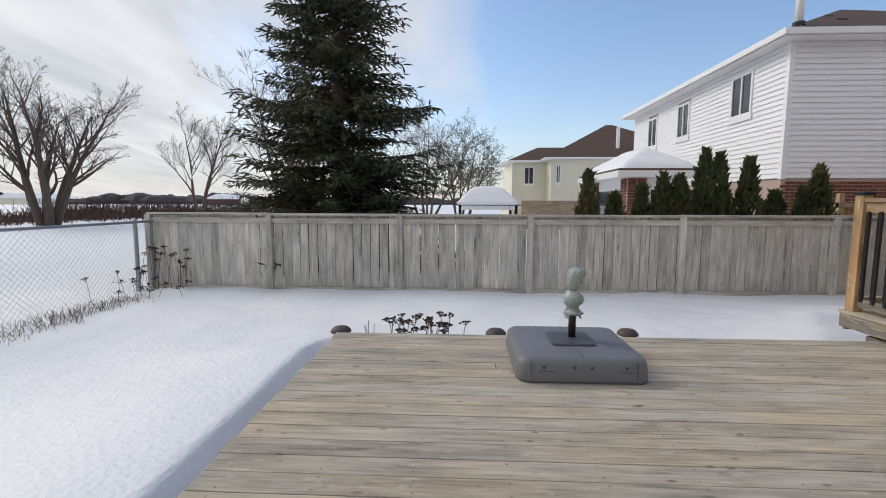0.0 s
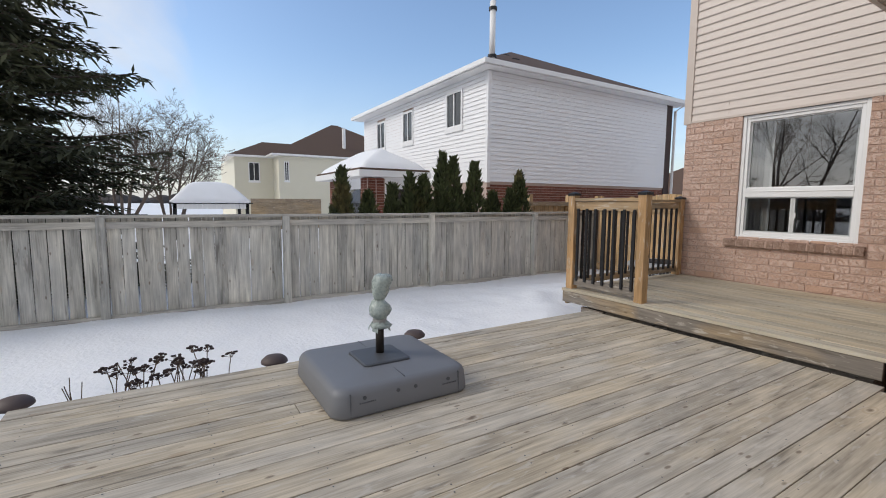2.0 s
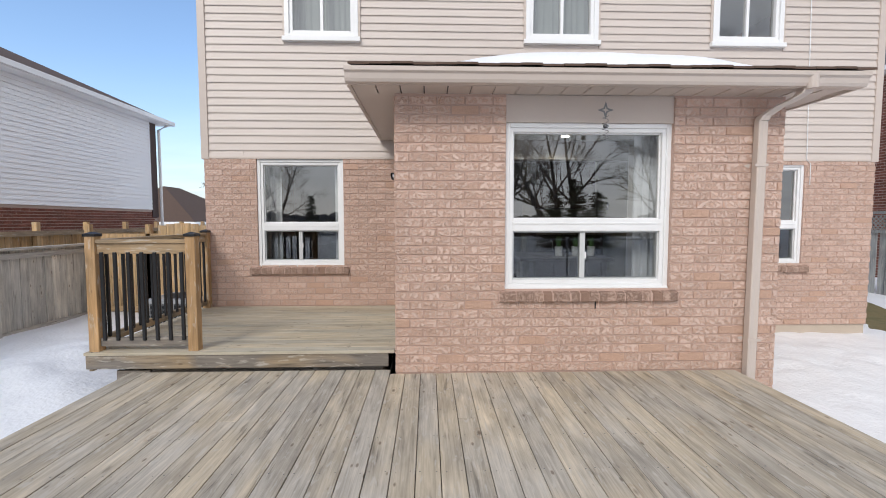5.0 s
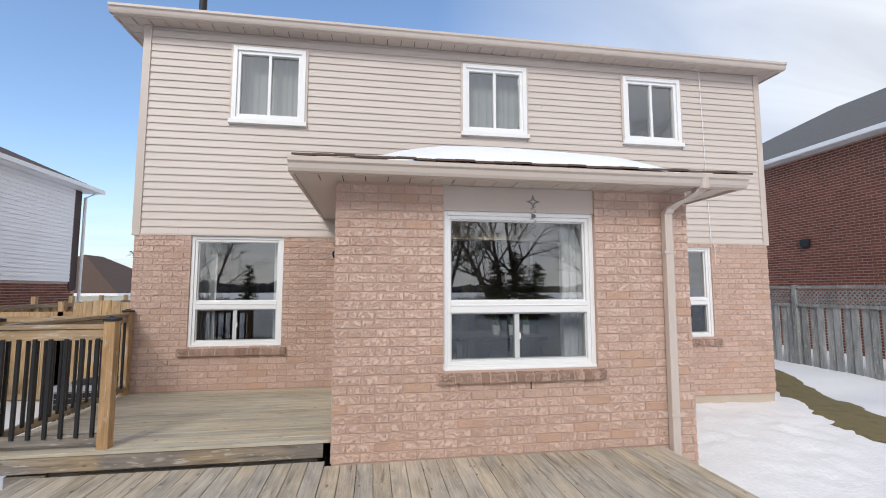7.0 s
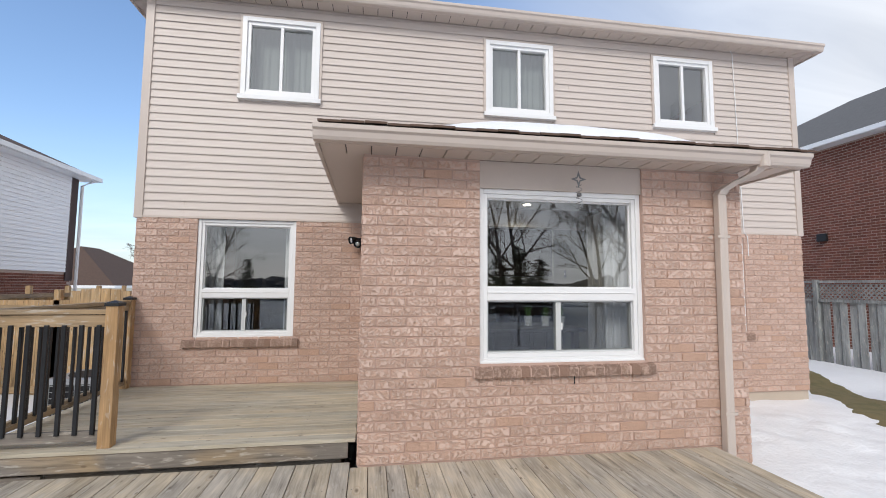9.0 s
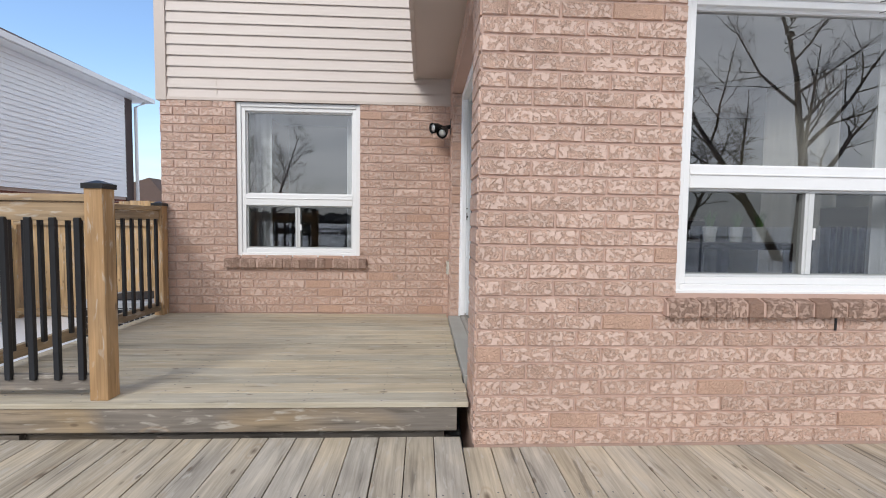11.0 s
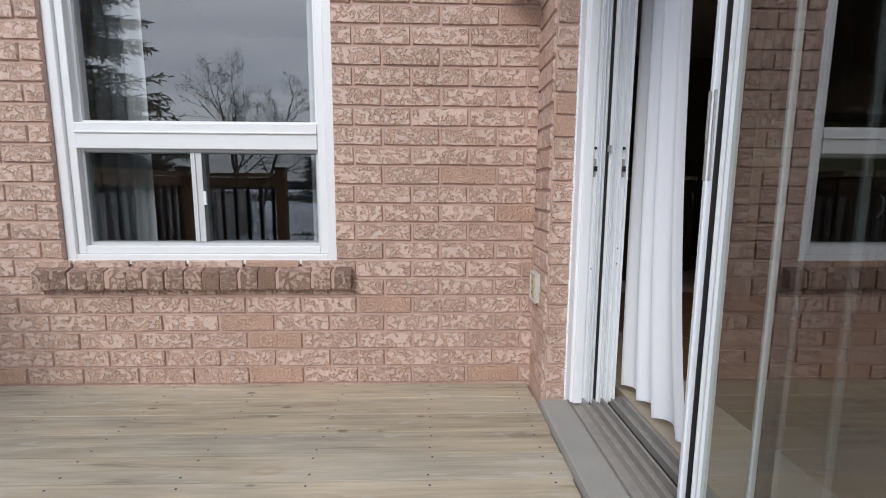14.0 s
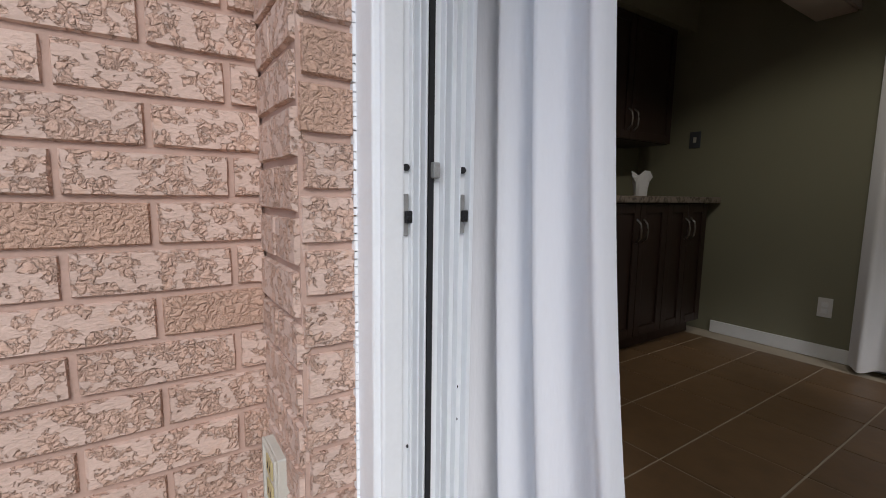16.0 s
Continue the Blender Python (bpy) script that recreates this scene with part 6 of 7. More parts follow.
# back porch with snow on its roof
porch = thing("back_porch", "white and brick back porch with deep snow on its roof", "porch", at=(-13.5, 2.5, -0.9))
qx0, qx1, qy0, qy1 = -15.0, -11.45, 1.15, 2.75
part("wall", Shape().box(qx0, qx1 - 0.1, qy0 + 0.1, qy1, -0.9, 1.9), WHITESIDE, porch)
for cx_, cy_ in ((qx1 - 0.55, qy0), (qx0, qy0)):
    pil = Shape().box(cx_, cx_ + 0.55, cy_, cy_ + 0.55, -0.9, 1.85)
    part("brick_pillar", pil, REDMORTAR, porch)
    pb = Shape()
    for course in range(34):
        z = -0.85 + course * 0.08
        for k in range(2):
            o = (course % 2) * 0.06
            pb.box(cx_ + 0.02 + k * 0.26, cx_ + 0.25 + k * 0.26, cy_ - 0.006, cy_ + 0.02, z, z + 0.07)
            pb.box(cx_ + 0.53, cx_ + 0.556, cy_ + 0.02 + k * 0.26, cy_ + 0.25 + k * 0.26, z, z + 0.07)
    part("pillar_bricks", pb, REDBRICK, porch, kind="stuff")
part("porch_window", Shape().box(qx1 - 0.095, qx1 - 0.08, qy0 + 0.7, qy0 + 1.9, 0.2, 1.55), FARGLASS, porch)
part("porch_window", Shape().box(qx1 - 3.4, qx1 - 0.8, qy0 + 0.08, qy0 + 0.095, 0.2, 1.55), FARGLASS, porch)
part("fascia", Shape().box(qx0 - 0.4, qx1 + 0.4, qy0 - 0.4, qy1 + 0.3, 1.88, 2.06), WHITE, porch, bevel=0.01)
part("roof", Shape().box(qx0 - 0.36, qx1 + 0.36, qy0 - 0.36, qy1 + 0.26, 2.06, 2.12), SHINGLE, porch)
sn = Shape()
nx, ny = 36, 26
for j in range(ny + 1):
    for i in range(nx + 1):
        u, v = i / nx, j / ny
        x = qx0 - 0.3 + u * (qx1 - qx0 + 0.6)
        y = qy0 - 0.3 + v * (qy1 - qy0 + 0.5)
        du, dv = min(u, 1 - u) * (qx1 - qx0 + 0.6), min(v, 1 - v) * (qy1 - qy0 + 0.5)
        d = min(du, dv)
        h = 0.66 * d + 0.1 * min(1, d * 7)
        sn.v.append((x, y, 2.1 + h * 0.92 + 0.02 * noise.noise(Vector((x * 2, y * 2, 0)))))
sn.f = [(j * (nx + 1) + i, j * (nx + 1) + i + 1, (j + 1) * (nx + 1) + i + 1, (j + 1) * (nx + 1) + i) for j in range(ny) for i in range(nx)]
part("roof_snow", sn, SNOW, porch, "deep soft snow", smooth=True)
world_house(porch)

# cream house beyond
cream = thing("cream_house", "cream sided two-storey house with a brown shingle roof", "house", at=(-44, 8, -0.9))
part("wall", Shape().box(-50, -38.6, 3.07, 16, -0.9, 5.0).box(-52, -41, -0.05, 3.07, -0.9, 5.0), CREAM, cream)
for i in range(38):
    z = 0.2 + i * 0.125
    part("siding_board", Shape().box(-38.6, -38.575, 3.07, 16, z, z + 0.1).box(-41, -40.975, -0.05, 3.0, z, z + 0.1).mesh("siding_board", CREAM), CREAM, cream)
simple_window(cream, "x", -40.97, 1.05, 1.95, 2.9, 4.5, 1)
simple_window(cream, "x", -38.57, 3.5, 3.9, 2.9, 4.5, 1)
hip_roof(cream, -52, -38.6, 3.0, 17, 5.1, 3.9, SHINGLE, over=0.5)
hip_roof(cream, -46.5, -41, -0.05, 9.0, 5.05, 1.55, SHINGLE, over=0.5)
part("flue_pipe", Shape().tube([(-40, 9.2, 5.4), (-40, 9.2, 7.9)], 0.16, 12), WHITE, cream)
for o in cream.children:
    o.matrix_world = pose(0, 1.1, 0)
rail_house = Shape().box(-24, -23.9, -0.2, 3.4, -0.9, 1.3)
tagged(part("cedar_screen", rail_house, CEDAR_Y, None), "brown timber deck screen in the next yard", "screen")

nf = thing("cedar_fence", "newer cedar fence in the next yard", "fence", at=(-7.1, 8, -0.6))
for k in range(8):
    world_part("post", Shape().box(-7.15, -7.06, 3.4 + k * 1.25, 3.49 + k * 1.25, -0.8, 1.36), NEWCEDAR, nf, bevel=0.004)
world_part("rail", Shape().box(-7.14, -7.05, 3.4, 13, 1.1, 1.19), CEDAR_Y, nf)
for k in range(66):
    world_part("board", Shape().box(-7.18, -7.16, 3.4 + k * 0.145, 3.535 + k * 0.145, -0.8, 1.16), NEWCEDAR, nf)

# gazebo with snow
gaz = thing("gazebo", "gazebo with a white scalloped valance and a snow covered top", "gazebo", at=(-18.3, -2.4, -0.7))
for px_, py_ in ((-18.3, -3.6), (-18.3, -1.15), (-20.7, -3.6), (-20.7, -1.15)):
    world_part("post", Shape().box(px_ - 0.06, px_ + 0.06, py_ - 0.06, py_ + 0.06, -0.9, 1.1), BLACKMETAL, gaz)
for k in range(16):
    world_part("valance", Shape().box(-18.26, -18.24, -3.65 + k * 0.158, -3.65 + k * 0.158 + 0.15, 0.86, 1.06), WHITE, gaz)
world_part("roof_snow", Shape().loft([rounded(-19.5, -2.38, hw, hd, 0.2, z) for hw, hd, z in ((1.34, 1.36, 1.08), (1.36, 1.38, 1.16), (1.25, 1.27, 1.26), (0.72, 0.78, 1.78), (0.5, 0.58, 1.88), (0.2, 0.3, 1.92))]), SNOW, gaz, "mound of snow", smooth=True)
world_part("frame", Shape().box(-20.9, -18.2, -3.8, -0.96, 1.05, 1.1), BLACKMETAL, gaz)

# grey roofed house in the distance past the gate
fh = thing("far_house", "distant brown roofed house down the street", "house", at=(-13, 26, -0.5))
part("wall", Shape().box(-22, -14.5, 24.5, 34, -0.9, 1.2), CREAM, fh)
hip_roof(fh, -22, -14.5, 24.5, 34, 1.3, 2.5, SHINGLE, over=0.5)
world_house(fh)

# red brick house to the right, with its fence
rh = thing("red_brick_house", "two-storey red brick house with a grey shingle roof", "house", at=(18, 6, -0.9))
part("wall", Shape().box(13.52, 23, -1.0, 15, -0.9, 5.6), REDMORTAR, rh)
rb = Shape()
for course in range(82):
    z = -0.87 + course * 0.0805
    if z > 5.5:
        break
    y = 3.6 + (course % 2) * 0.12
    while y < 10.5:
        rb.box(13.513, 13.53, y, y + 0.224, z, z + 0.064)
        y += 0.24
part("brick_facing", rb, REDBRICK, rh, kind="stuff")
hip_roof(rh, 13.52, 23, -1.0, 15, 5.75, 2.9, SHINGLE2, over=0.32)
part("wall_vent", Shape().box(13.42, 13.49, 7.5, 7.8, 2.82, 3.05), BLACKMETAL, rh, bevel=0.01)
world_house(rh)
GREYFENCE = wood("blue_grey_fence_wood", (0.34, 0.36, 0.355), (0.26, 0.275, 0.275), "z", per_object=0.15, worn=0.6, knots=False)
rf = thing("right_fence", "grey board fence with a lattice top beside the brick house", "fence", at=(10.6, 4, -0.6))
for k in range(52):
    y = 0.6 + k * 0.19
    world_part("board", Shape().box(10.6 + (0.03 if k % 2 else 0), 10.62 + (0.03 if k % 2 else 0), y, y + 0.15, -0.75, 1.1), GREYFENCE, rf)
for k in range(5):
    world_part("post", Shape().box(10.55, 10.65, 0.6 + k * 2.4, 0.7 + k * 2.4, -0.75, 1.62), GREYFENCE, rf)
world_part("rail", Shape().box(10.57, 10.66, 0.6, 10.4, 1.1, 1.17).box(10.57, 10.66, 0.6, 10.4, 1.54, 1.6), GREYFENCE, rf)
lat = Shape()
for k in range(100):
    y = 0.3 + k * 0.1
    for sg in (1, -1):
        lat.prism([(y, 1.12), (y + 0.035, 1.12), (y + 0.035 + sg * 0.4, 1.52), (y + sg * 0.4, 1.52)], "x", 10.605 + sg * 0.006, 10.612 + sg * 0.006)
world_part("lattice", lat, GREYFENCE, rf, kind="stuff")
gp = []
for k in range(30):
    y = 0.2 + k * 0.2
    xc = 6.3 + 0.62 * (y) * 0.9
    gp.append((xc, y))
strip = Shape()
for (xa, ya), (xb, yb) in zip(gp, gp[1:]):
    wa, wb = 0.42 + 0.16 * noise.noise(Vector((xa * 2, ya, 4))), 0.42 + 0.16 * noise.noise(Vector((xb * 2, yb, 4)))
    for t0, t1 in ((-1, -0.5), (-0.5, 0), (0, 0.5), (0.5, 1)):
        q = [(xa + t0 * wa, ya - t0 * wa), (xa + t1 * wa, ya - t1 * wa), (xb + t1 * wb, yb - t1 * wb), (xb + t0 * wb, yb - t0 * wb)]
        strip.poly([(x, y, snow_height(x, y) + (0.012 if abs(t) < 1 else -0.02)) for (x, y), t in zip(q, (t0, t1, t1, t0))])
tagged(part("grass_strip", strip, SOIL, None), "strip of dormant brown grass melted out of the snow", "grass", kind="stuff")


# ---- trees ----
def bare_tree(name, label, x, y, z, height, spread, seed, stems=1, lean=(0, 0), trunk=0.16, thin=1.0):
    r = random.Random(seed)
    th = thing(name, label, "tree", at=(x, y, z))
    wood_, twigs = Shape(), Shape()

    def grow(p, d, length, rad, level):
        n_seg = (7, 5, 4, 3, 2)[min(level, 4)]
        pts, rads, dirs = [p], [rad], [d]
        q = p
        wob = 0.07 + 0.05 * level
        for k in range(n_seg):
            d = (d + Vector((r.gauss(0, wob), r.gauss(0, wob), r.gauss(0.05, 0.05)))).normalized()
            q = q + d * (length / n_seg)
            pts.append(q)
            dirs.append(d)
            rads.append(max(rad * (1 - 0.88 * (k + 1) / n_seg), 0.003 * thin))
        (wood_ if level < 2 else twigs).tube(pts, rads, 7 if level < 1 else (5 if level < 2 else 3), cap=False)
        if level >= 4:
            return
        n = (r.randint(8, 11), r.randint(6, 8), r.randint(4, 6), r.randint(3, 4))[level]
        for k in range(n):
            along = (0.28 if level == 0 else 0.18) + (0.74 if level == 0 else 0.8) * (k + r.random()) / n
            i = min(n_seg - 1, int(along * n_seg))
            at = pts[i].lerp(pts[i + 1], min(1.0, along * n_seg - i))
            a = r.uniform(0, 6.283)
            side = Vector((math.cos(a), math.sin(a), 0.0))
            side = side - dirs[i] * side.dot(dirs[i])
            side = side.normalized() if side.length > 0.05 else Vector((1, 0, 0))
            nd = (dirs[i] + side * (spread * r.uniform(0.9, 1.7)) + Vector((0, 0, 0.12))).normalized()
            ln = length * r.uniform(0.42, 0.62) * (1.12 - 0.62 * along)
            if ln > 0.12:
                grow(at, nd, ln, max(rads[i] * r.uniform(0.45, 0.62), 0.0035 * thin), level + 1)

    for k in range(stems):
        a = 6.283 * k / max(1, stems) + r.uniform(-0.3, 0.3)
        out = 0.0 if stems == 1 else 0.32
        d = Vector((math.cos(a) * out + lean[0], math.sin(a) * out + lean[1], 1)).normalized()
        grow(Vector((x + math.cos(a) * out, y + math.sin(a) * out, z - 0.3)), d, height * r.uniform(0.82, 1.0), trunk * r.uniform(0.75, 1.0), 0)
    world_part("trunk", wood_, BARK, th)
    world_part("crown", twigs, TWIG, th, "fine bare twigs", kind="stuff")
    return th


bare_tree("bare_tree", "tall leafless multi-stemmed tree at the field edge", -26.4, -30.4, -0.5, 9.2, 0.62, 21, stems=6, trunk=0.3, thin=2.0)
bare_tree("bare_tree", "leafless twin-stemmed tree at the field edge", -42.5, -30, -0.5, 11.0, 0.42, 22, stems=2, trunk=0.24, thin=2.6)
bare_tree("bare_tree", "leafless tree standing behind the spruce", -21, -12.2, -0.5, 9.6, 0.5, 23, stems=4, trunk=0.15, thin=1.6)
bare_tree("bare_tree", "leafless rounded tree behind the fence", -33, -6.3, -0.5, 8.2, 0.75, 24, stems=5, trunk=0.13, thin=2.2)
bare_tree("bare_tree", "leafless rounded tree behind the fence", -36, -3.6, -0.5, 7.4, 0.8, 25, stems=6, trunk=0.12, thin=2.4)
bare_tree("bare_tree", "large leaning leafless tree in the field", 9.9, -26.5, -0.5, 11.0, 0.8, 26, stems=3, lean=(-0.25, 0.1), trunk=0.3, thin=1.8)
bare_tree("bare_tree", "large leaning leafless tree near the yard", 16.2, -17.0, -0.5, 12.0, 0.85, 36, stems=2, lean=(-0.45, 0.2), trunk=0.28, thin=1.5)
bare_tree("bare_tree", "leafless tree in the field", 6.0, -34, -0.5, 11.0, 0.8, 27, stems=3, trunk=0.25, thin=3)
bare_tree("bare_tree", "leafless tree in the field", -10.4, -20.6, -0.5, 8.4, 0.85, 28, stems=3, trunk=0.15, thin=1.6)
bare_tree("bare_tree", "leafless tree in the field", 22, -36, -0.5, 12.0, 0.85, 29, stems=3, trunk=0.25, thin=3)
bare_tree("bare_tree", "leafless tree past the gate", -17, 40, -0.5, 9.0, 0.85, 30, stems=2, trunk=0.25, thin=3)


def spruce(label, x, y, z, height, radius, seed, density=1.0):
    r = random.Random(seed)
    th = thing("spruce_tree", label, "tree", at=(x, y, z))
    world_part("trunk", Shape().tube([(x, y, z - 0.3), (x, y, z + height * 0.5), (x, y, z + height)], [radius * 0.06, radius * 0.04, 0.02], 9), BARK, th)
    v, f, bw = [], [], Shape()

    def sprig(p, d, ln, wd):
        b = len(v)
        side = d.cross(Vector((0, 0, 1)))
        side = side.normalized() if side.length > 0.01 else Vector((1, 0, 0))
        up = side.cross(d).normalized()
        m = p + d * (ln * 0.4)
        v.extend((tuple(p), tuple(m + side * wd + up * wd * 0.25), tuple(m - side * wd + up * wd * 0.25), tuple(m - up * wd * 0.7), tuple(p + d * ln)))
        f.extend(((b, b + 1, b + 3), (b, b + 3, b + 2), (b, b + 2, b + 1), (b + 4, b + 3, b + 1), (b + 4, b + 2, b + 3), (b + 4, b + 1, b + 2)))

    h = 0.35
    while h < height - 0.1:
        rr_ = radius * (1 - h / height) ** 0.78
        n = max(5, int((9 + 8 * rr_ / radius) * density))
        for k in range(n):
            a = r.uniform(0, 6.283)
            ln = rr_ * r.uniform(0.55, 1.15) + 0.12
            droop = r.uniform(-0.34, 0.12) - 0.14 * (1 - h / height)
            d0 = Vector((math.cos(a), math.sin(a), droop))
            p0 = Vector((x, y, z + h + r.uniform(-0.15, 0.15)))
            pts = [p0 + d0 * (ln * s) + Vector((0, 0, 0.16 * ln * s * s)) for s in (0, 0.35, 0.7, 1.0)]
            bw.tube(pts, [0.03, 0.022, 0.014, 0.005], 4, cap=False)
            steps = max(4, int(ln * 9 * density))
            for s in range(steps):
                t = 0.12 + 0.88 * (s + r.random()) / steps
                c = p0 + d0 * (ln * t) + Vector((0, 0, 0.16 * ln * t * t))
                wdt = (1.05 - t) * ln * 0.38 + 0.10
                for sg in (-1, 1):
                    ang = a + sg * r.uniform(0.5, 1.0)
                    d = Vector((math.cos(ang), math.sin(ang), r.uniform(-0.45, 0.08))).normalized()
                    L = wdt * r.uniform(0.6, 1.2)
                    for q in range(max(2, int(L / 0.13))):
                        cc = c + d * (q * 0.13)
                        e = (d + Vector((r.gauss(0, 0.45), r.gauss(0, 0.45), r.gauss(-0.12, 0.3)))).normalized()
                        sprig(cc, e, r.uniform(0.13, 0.25), r.uniform(0.018, 0.034))
        h += 0.25 + 0.08 * (1 - h / height)
    sh = Shape()
    sh.v, sh.f = v, f
    world_part("bough", bw, BARK, th)
    world_part("crown", sh, NEEDLE, th, "drooping dark green needle sprays", kind="stuff")


spruce("tall dark green spruce tree behind the side fence", -8.75, -6.28, -0.5, 8.6, 2.95, 41, density=1.15)
spruce("small spruce tree out in the field", -12.3, -40, -0.5, 4.6, 1.25, 42, density=0.9)
for k, (sx, sy, sh_, sr) in enumerate(((8.7, -25.3, 4.2, 1.25), (9.9, -24.7, 4.7, 1.35), (11.1, -24.2, 3.9, 1.4))):
    spruce("low dark spruce under the field trees", sx, sy, -0.5, sh_, sr, 43 + k, density=1.0)


def hedge_cedar(x, y, z, top, radius, seed, leaves=3200):
    r = random.Random(seed)
    th = thing("cedar_shrub", "pointed green cedar shrub behind the board fence", "shrub", "cedars along the fence", at=(x, y, z))
    world_part("trunk", Shape().tube([(x, y, z - 0.1), (x, y, z + (top - z) * 0.9)], [0.04, 0.01], 6), BARK, th)
    H_ = top - z
    sh = Shape()
    for k in range(leaves):
        t = r.random() ** 1.4
        R = 1.55 * radius * min(1.0, 1.55 * (1 - t)) ** 0.8 * (1 + 0.22 * noise.noise(Vector((x * 3, y * 3 + t * 5, seed))))
        R *= 0.9 if t < 0.7 else 0.75
        a = r.uniform(0, 6.283)
        rad = R * math.sqrt(r.uniform(0.45, 1.0)) * (1 + 0.15 * math.sin(a * 3 + seed + t * 7))
        p = Vector((x + rad * math.cos(a), y + rad * math.sin(a), z + t * H_ * 0.95))
        d = Vector((0.45 * math.cos(a), 0.45 * math.sin(a), 1)).normalized() + Vector((r.gauss(0, 0.22), r.gauss(0, 0.22), 0))
        L, w_ = r.uniform(0.08, 0.16), r.uniform(0.018, 0.034)
        s_ = d.cross(Vector((math.cos(a + r.gauss(0, 0.8)), math.sin(a + r.gauss(0, 0.8)), 0))).normalized() * w_
        m_ = p + d * L * 0.5
        sh.poly([p, m_ + s_, p + d * L, m_ - s_])
    world_part("foliage", sh, CEDARLEAF, th, kind="stuff")


for k, (cy_, top_, rad_) in enumerate(((-1.25, 1.78, 0.2), (-0.78, 1.38, 0.24), (-0.31, 1.52, 0.2), (0.05, 1.74, 0.22), (0.33, 1.7, 0.26), (0.75, 2.17, 0.22), (1.0, 2.1, 0.24), (1.5, 2.02, 0.25), (1.96, 1.42, 0.3), (2.45, 1.5, 0.28), (2.68, 1.88, 0.28))):
    hedge_cedar(-6.62, cy_, -0.5, top_, rad_, 60 + k)

# ---- brush, far woods and the town on the horizon ----
br = Shape()
rf_ = random.Random(77)
for k in range(7000):
    u = rf_.random()
    x = -62 + u * 92
    y = -47 + rf_.gauss(0, 2.5) + (9 if x < -20 else 0) + 0.25 * min(0, x + 20) * -0.5
    hgt = rf_.uniform(0.5, 2.2) * (1.5 if x < -22 else 1.0) * (0.6 + 0.8 * noise.noise(Vector((x * 0.12, 0, 5))))
    if hgt < 0.3:
        continue
    z0_ = -0.5
    for q in range(2):
        br.tube([(x, y, z0_), (x + rf_.gauss(0, 0.35), y + rf_.gauss(0, 0.3), z0_ + hgt * rf_.uniform(0.6, 1))], [0.03, 0.014], 3, cap=False)
tagged(part("field_brush", br, BROWNBRUSH, None), "reddish brown winter brush along the far field edge", "brush", kind="stuff")
fw = Shape()
for k in range(1500):
    a = radians(rf_.uniform(150, 300))
    d = rf_.uniform(240, 420)
    x, y = d * math.cos(a), d * math.sin(a)
    gz = 0.0015 * (d - 30) - 0.4
    hgt = rf_.uniform(2, 5) * (1.0 + 1.0 * noise.noise(Vector((math.cos(a) * 9, math.sin(a) * 9, 2))))
    w_ = rf_.uniform(3, 8)
    fw.loft([[(x + w_ * s * math.cos(q), y + w_ * s * math.sin(q), gz + zz) for q in (0, 1.05, 2.1, 3.14, 4.2, 5.24)] for s, zz in ((0.9, -1), (1.0, hgt * 0.4), (0.7, hgt * 0.8), (0.2, hgt))])
tagged(part("far_woods", fw, DARKFAR, None), "dark wooded hills on the horizon", "woods", kind="stuff")
for k in range(16):
    a = radians(rf_.uniform(205, 240))
    d = rf_.uniform(180, 300)
    x, y = d * math.cos(a), d * math.sin(a)
    gz = 0.0015 * (d - 30) - 0.6
    hs = thing("distant_house", "tiny distant house with a snowy roof", "house", "distant houses", at=(x, y, gz))
    world_part("wall", Shape().box(x - 4, x + 4, y - 5, y + 5, gz, gz + 2.6), CREAM if k % 2 else BROWNBRUSH, hs)
    world_part("roof", Shape().prism([(y - 5.5, gz + 2.6), (y + 5.5, gz + 2.6), (y, gz + 4.6)], "x", x - 4.5, x + 4.5), SNOW, hs)

# ---- siding boards of the house ----
lap_wall(wall_upper, "y", YB + 0.01, XL + 0.05, XR - 0.05, SID, TOP - 0.03, 0.1017, SIDING, -1, step=0.019, holes=[(a - 0.02, b + 0.02, c - 0.03, d + 0.02) for a, b, c, d in UPW])
jt = Shape()
for xj, zj in ((-2.25, 2.26), (-2.25, 2.36), (2.9, 4.3), (0.2, 3.6), (5.1, 3.1)):
    jt.box(xj, xj + 0.002, YB - 0.0055, YB + 0.004, zj, zj + 0.09)
part("board_joints", jt, TRIMBEIGE, wall_upper)

# ---- face bricks ----
unit_bricks = []
for k in range(6):
    r = random.Random(k)
    j = lambda s: r.uniform(-s, s)
    b = Shape()
    rings = []
    for dep, ins in ((0.012, 0.0), (0.0, 0.0), (-0.009, 0.006)):
        rings.append([(sx * (0.5 - ins * 2.5) + j(0.006), dep, sz * (0.5 - ins * 6.5) + j(0.02)) for sx, sz in ((-1, -1), (0, -1), (1, -1), (1, 0), (1, 1), (0, 1), (-1, 1), (-1, 0))])
    b.loft(rings)
    unit_bricks.append(b.mesh("brick", BRICK))


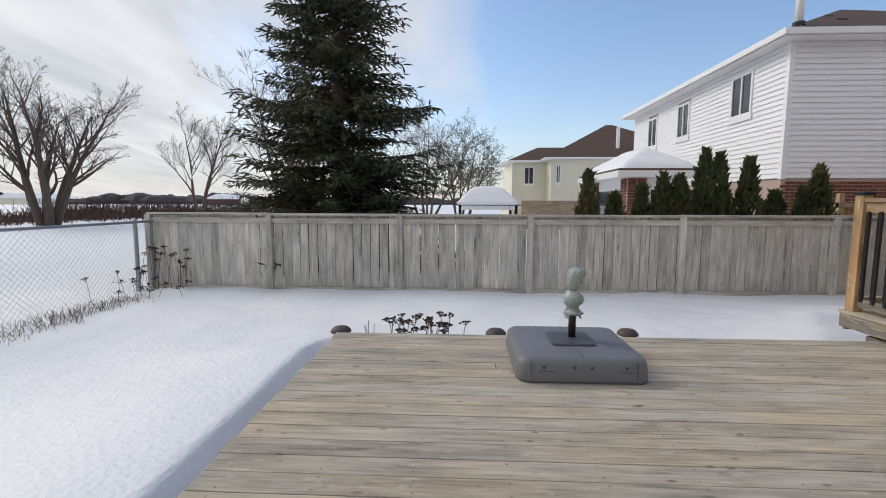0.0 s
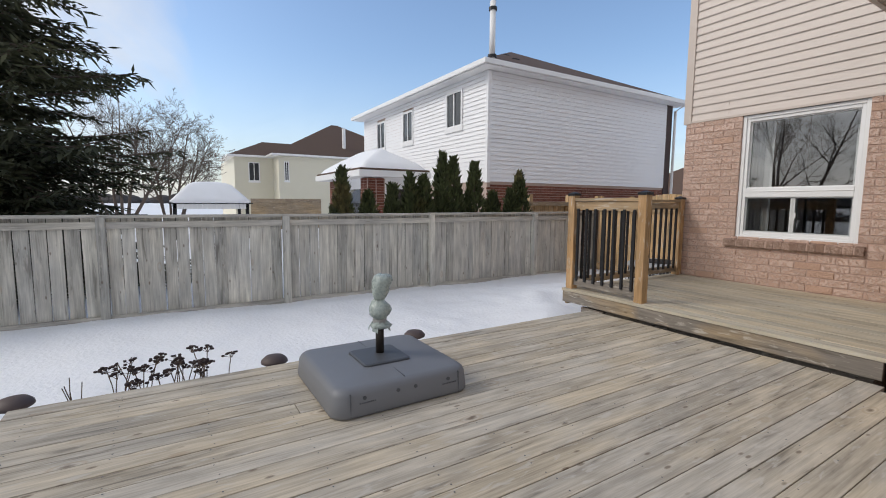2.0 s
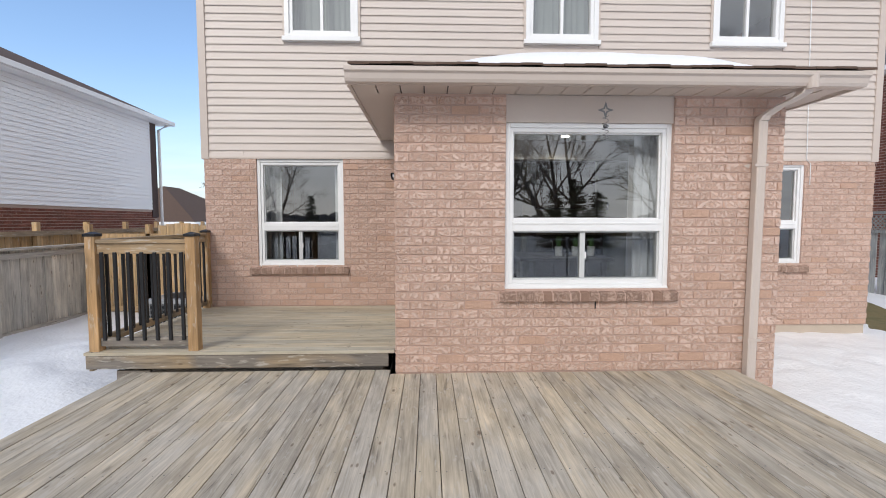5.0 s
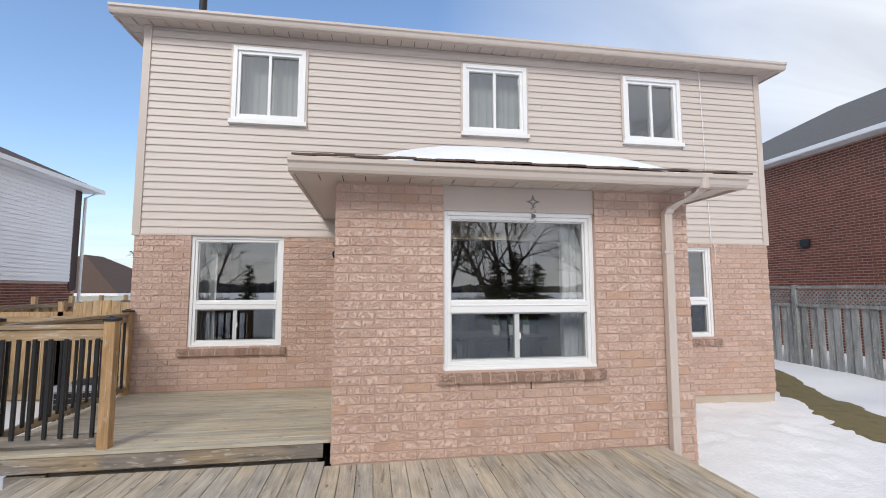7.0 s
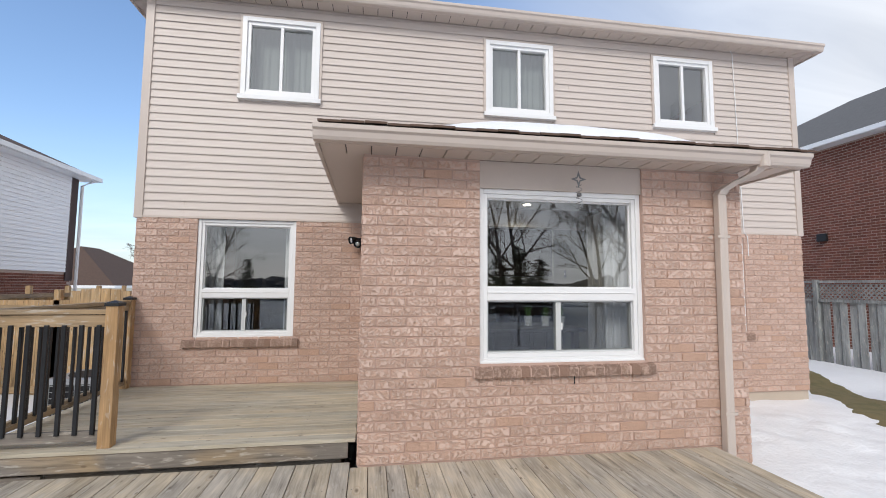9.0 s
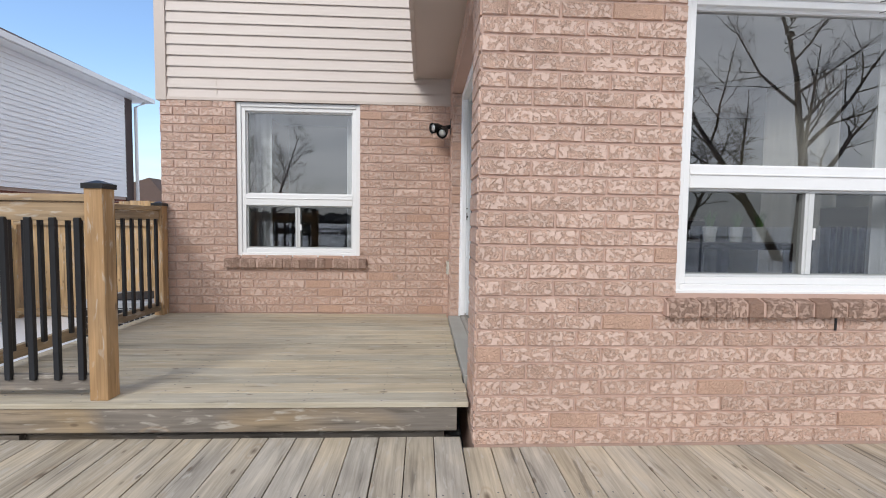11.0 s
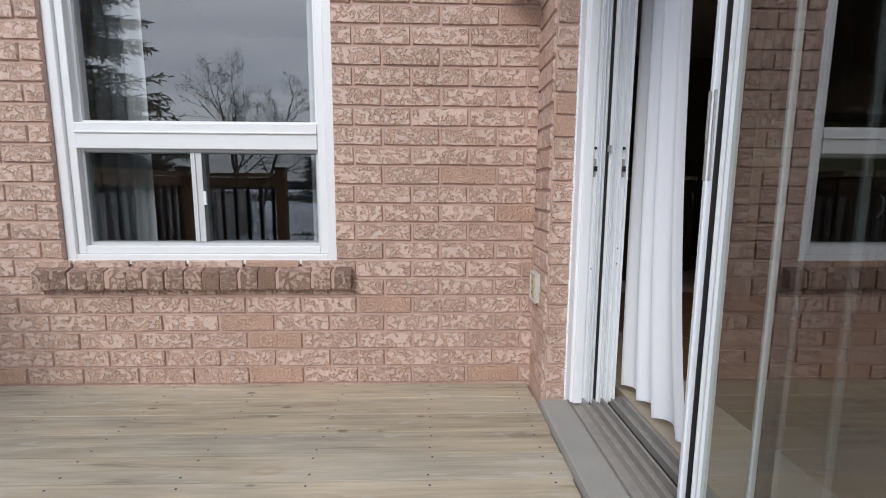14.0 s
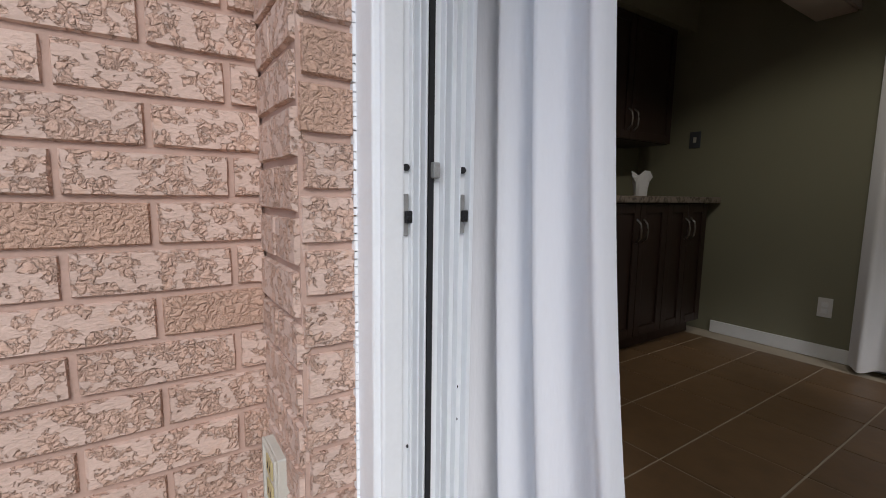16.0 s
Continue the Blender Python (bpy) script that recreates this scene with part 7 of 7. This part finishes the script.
def lay_bricks(parent, axis, pos, out, u0, u1, z0, z1, holes, near, start=0.0, seed=1):
    """Running bond on a wall face. near: the stretch (u, u, z, z) whose bricks are single parts; the rest is one mesh."""
    r = random.Random(seed)
    rest = Shape()
    row = 0
    z = z0
    while z < z1 - 0.02:
        h = min(COURSE, z1 - z) - 0.011
        u = u0 - (LEN * 0.5 if row % 2 else 0.0) - start
        while u < u1:
            a, b = max(u + 0.005, u0), min(u + LEN - 0.005, u1)
            spans = [(a, b)] if b - a > 0.02 else []
            for hh in holes:
                if hh[2] < z + h * 0.6 and hh[3] > z + h * 0.4:
                    spans = [q for c, d in spans for q in ((c, min(d, hh[0])), (max(c, hh[1]), d)) if q[1] - q[0] > 0.018]
            for c, d in spans:
                cu, cz, w = (c + d) / 2, z + 0.005 + h / 2 + 0.003, d - c
                if h < 0.02:
                    continue
                me = r.choice(unit_bricks)
                proud = r.uniform(-0.0015, 0.0015)
                if axis == "y":
                    m = Matrix.LocRotScale((cu, pos + out * proud, cz), Euler((0, radians(r.uniform(-0.35, 0.35)), 0)), (w, -out, h))
                else:
                    m = Matrix.LocRotScale((pos + out * proud, cu, cz), Euler((0, 0, radians(-90 if out < 0 else 90))), (w, 1, h))
                if near and near[0] <= cu <= near[1] and near[2] <= cz <= near[3]:
                    part("brick", me, BRICK, parent).matrix_world = m
                else:
                    base_i = len(rest.v)
                    rest.v += [tuple(m @ q.co) for q in me.vertices]
                    rest.f += [tuple(base_i + i for i in p.vertices) for p in me.polygons]
            u += LEN
        z += COURSE
        row += 1
    if rest.f:
        part("bricks", rest, BRICK, parent, kind="stuff")


lay_bricks(wall_back, "y", YB, -1, XL, -0.004, UP - 0.165, SID, [W1], (-1.2, 0.1, 0.16, 2.3), seed=2)
lay_bricks(wall_front, "y", 0.0, -1, 0.0, BX, 0.0, 2.49, [(W2[0], W2[1], 0.755, 2.6)], (-0.1, 1.9, 0.0, 2.5), seed=3)
lay_bricks(wall_front, "y", 0.0, -1, 3.12, BX, -0.414, 0.0, [], None, seed=13)
lay_bricks(wall_side, "x", 0.0, -1, 0.0, DOOR[0], 0.0, 2.49, [], (-0.1, 0.5, 0, 2.5), start=0.06, seed=4)
lay_bricks(wall_side, "x", 0.0, -1, DOOR[1], YB, 0.0, 2.49, [], (2.0, 2.5, 0, 2.5), seed=5)
lay_bricks(wall_side, "x", 0.0, -1, DOOR[0], DOOR[1], DOOR[3], 2.49, [], None, seed=6)
lay_bricks(wall_side, "y", DOOR[1], -1, 0.002, 0.085, 0.2, DOOR[3], [], (0, 0.1, 0.2, 2.4), seed=7)
lay_bricks(wall_right, "x", BX, 1, 0.0, YB, -0.414, 2.49, [], None, seed=8)
lay_bricks(wall_back2, "y", YB, -1, BX, XR, -0.14, SID, [W3], None, seed=9)
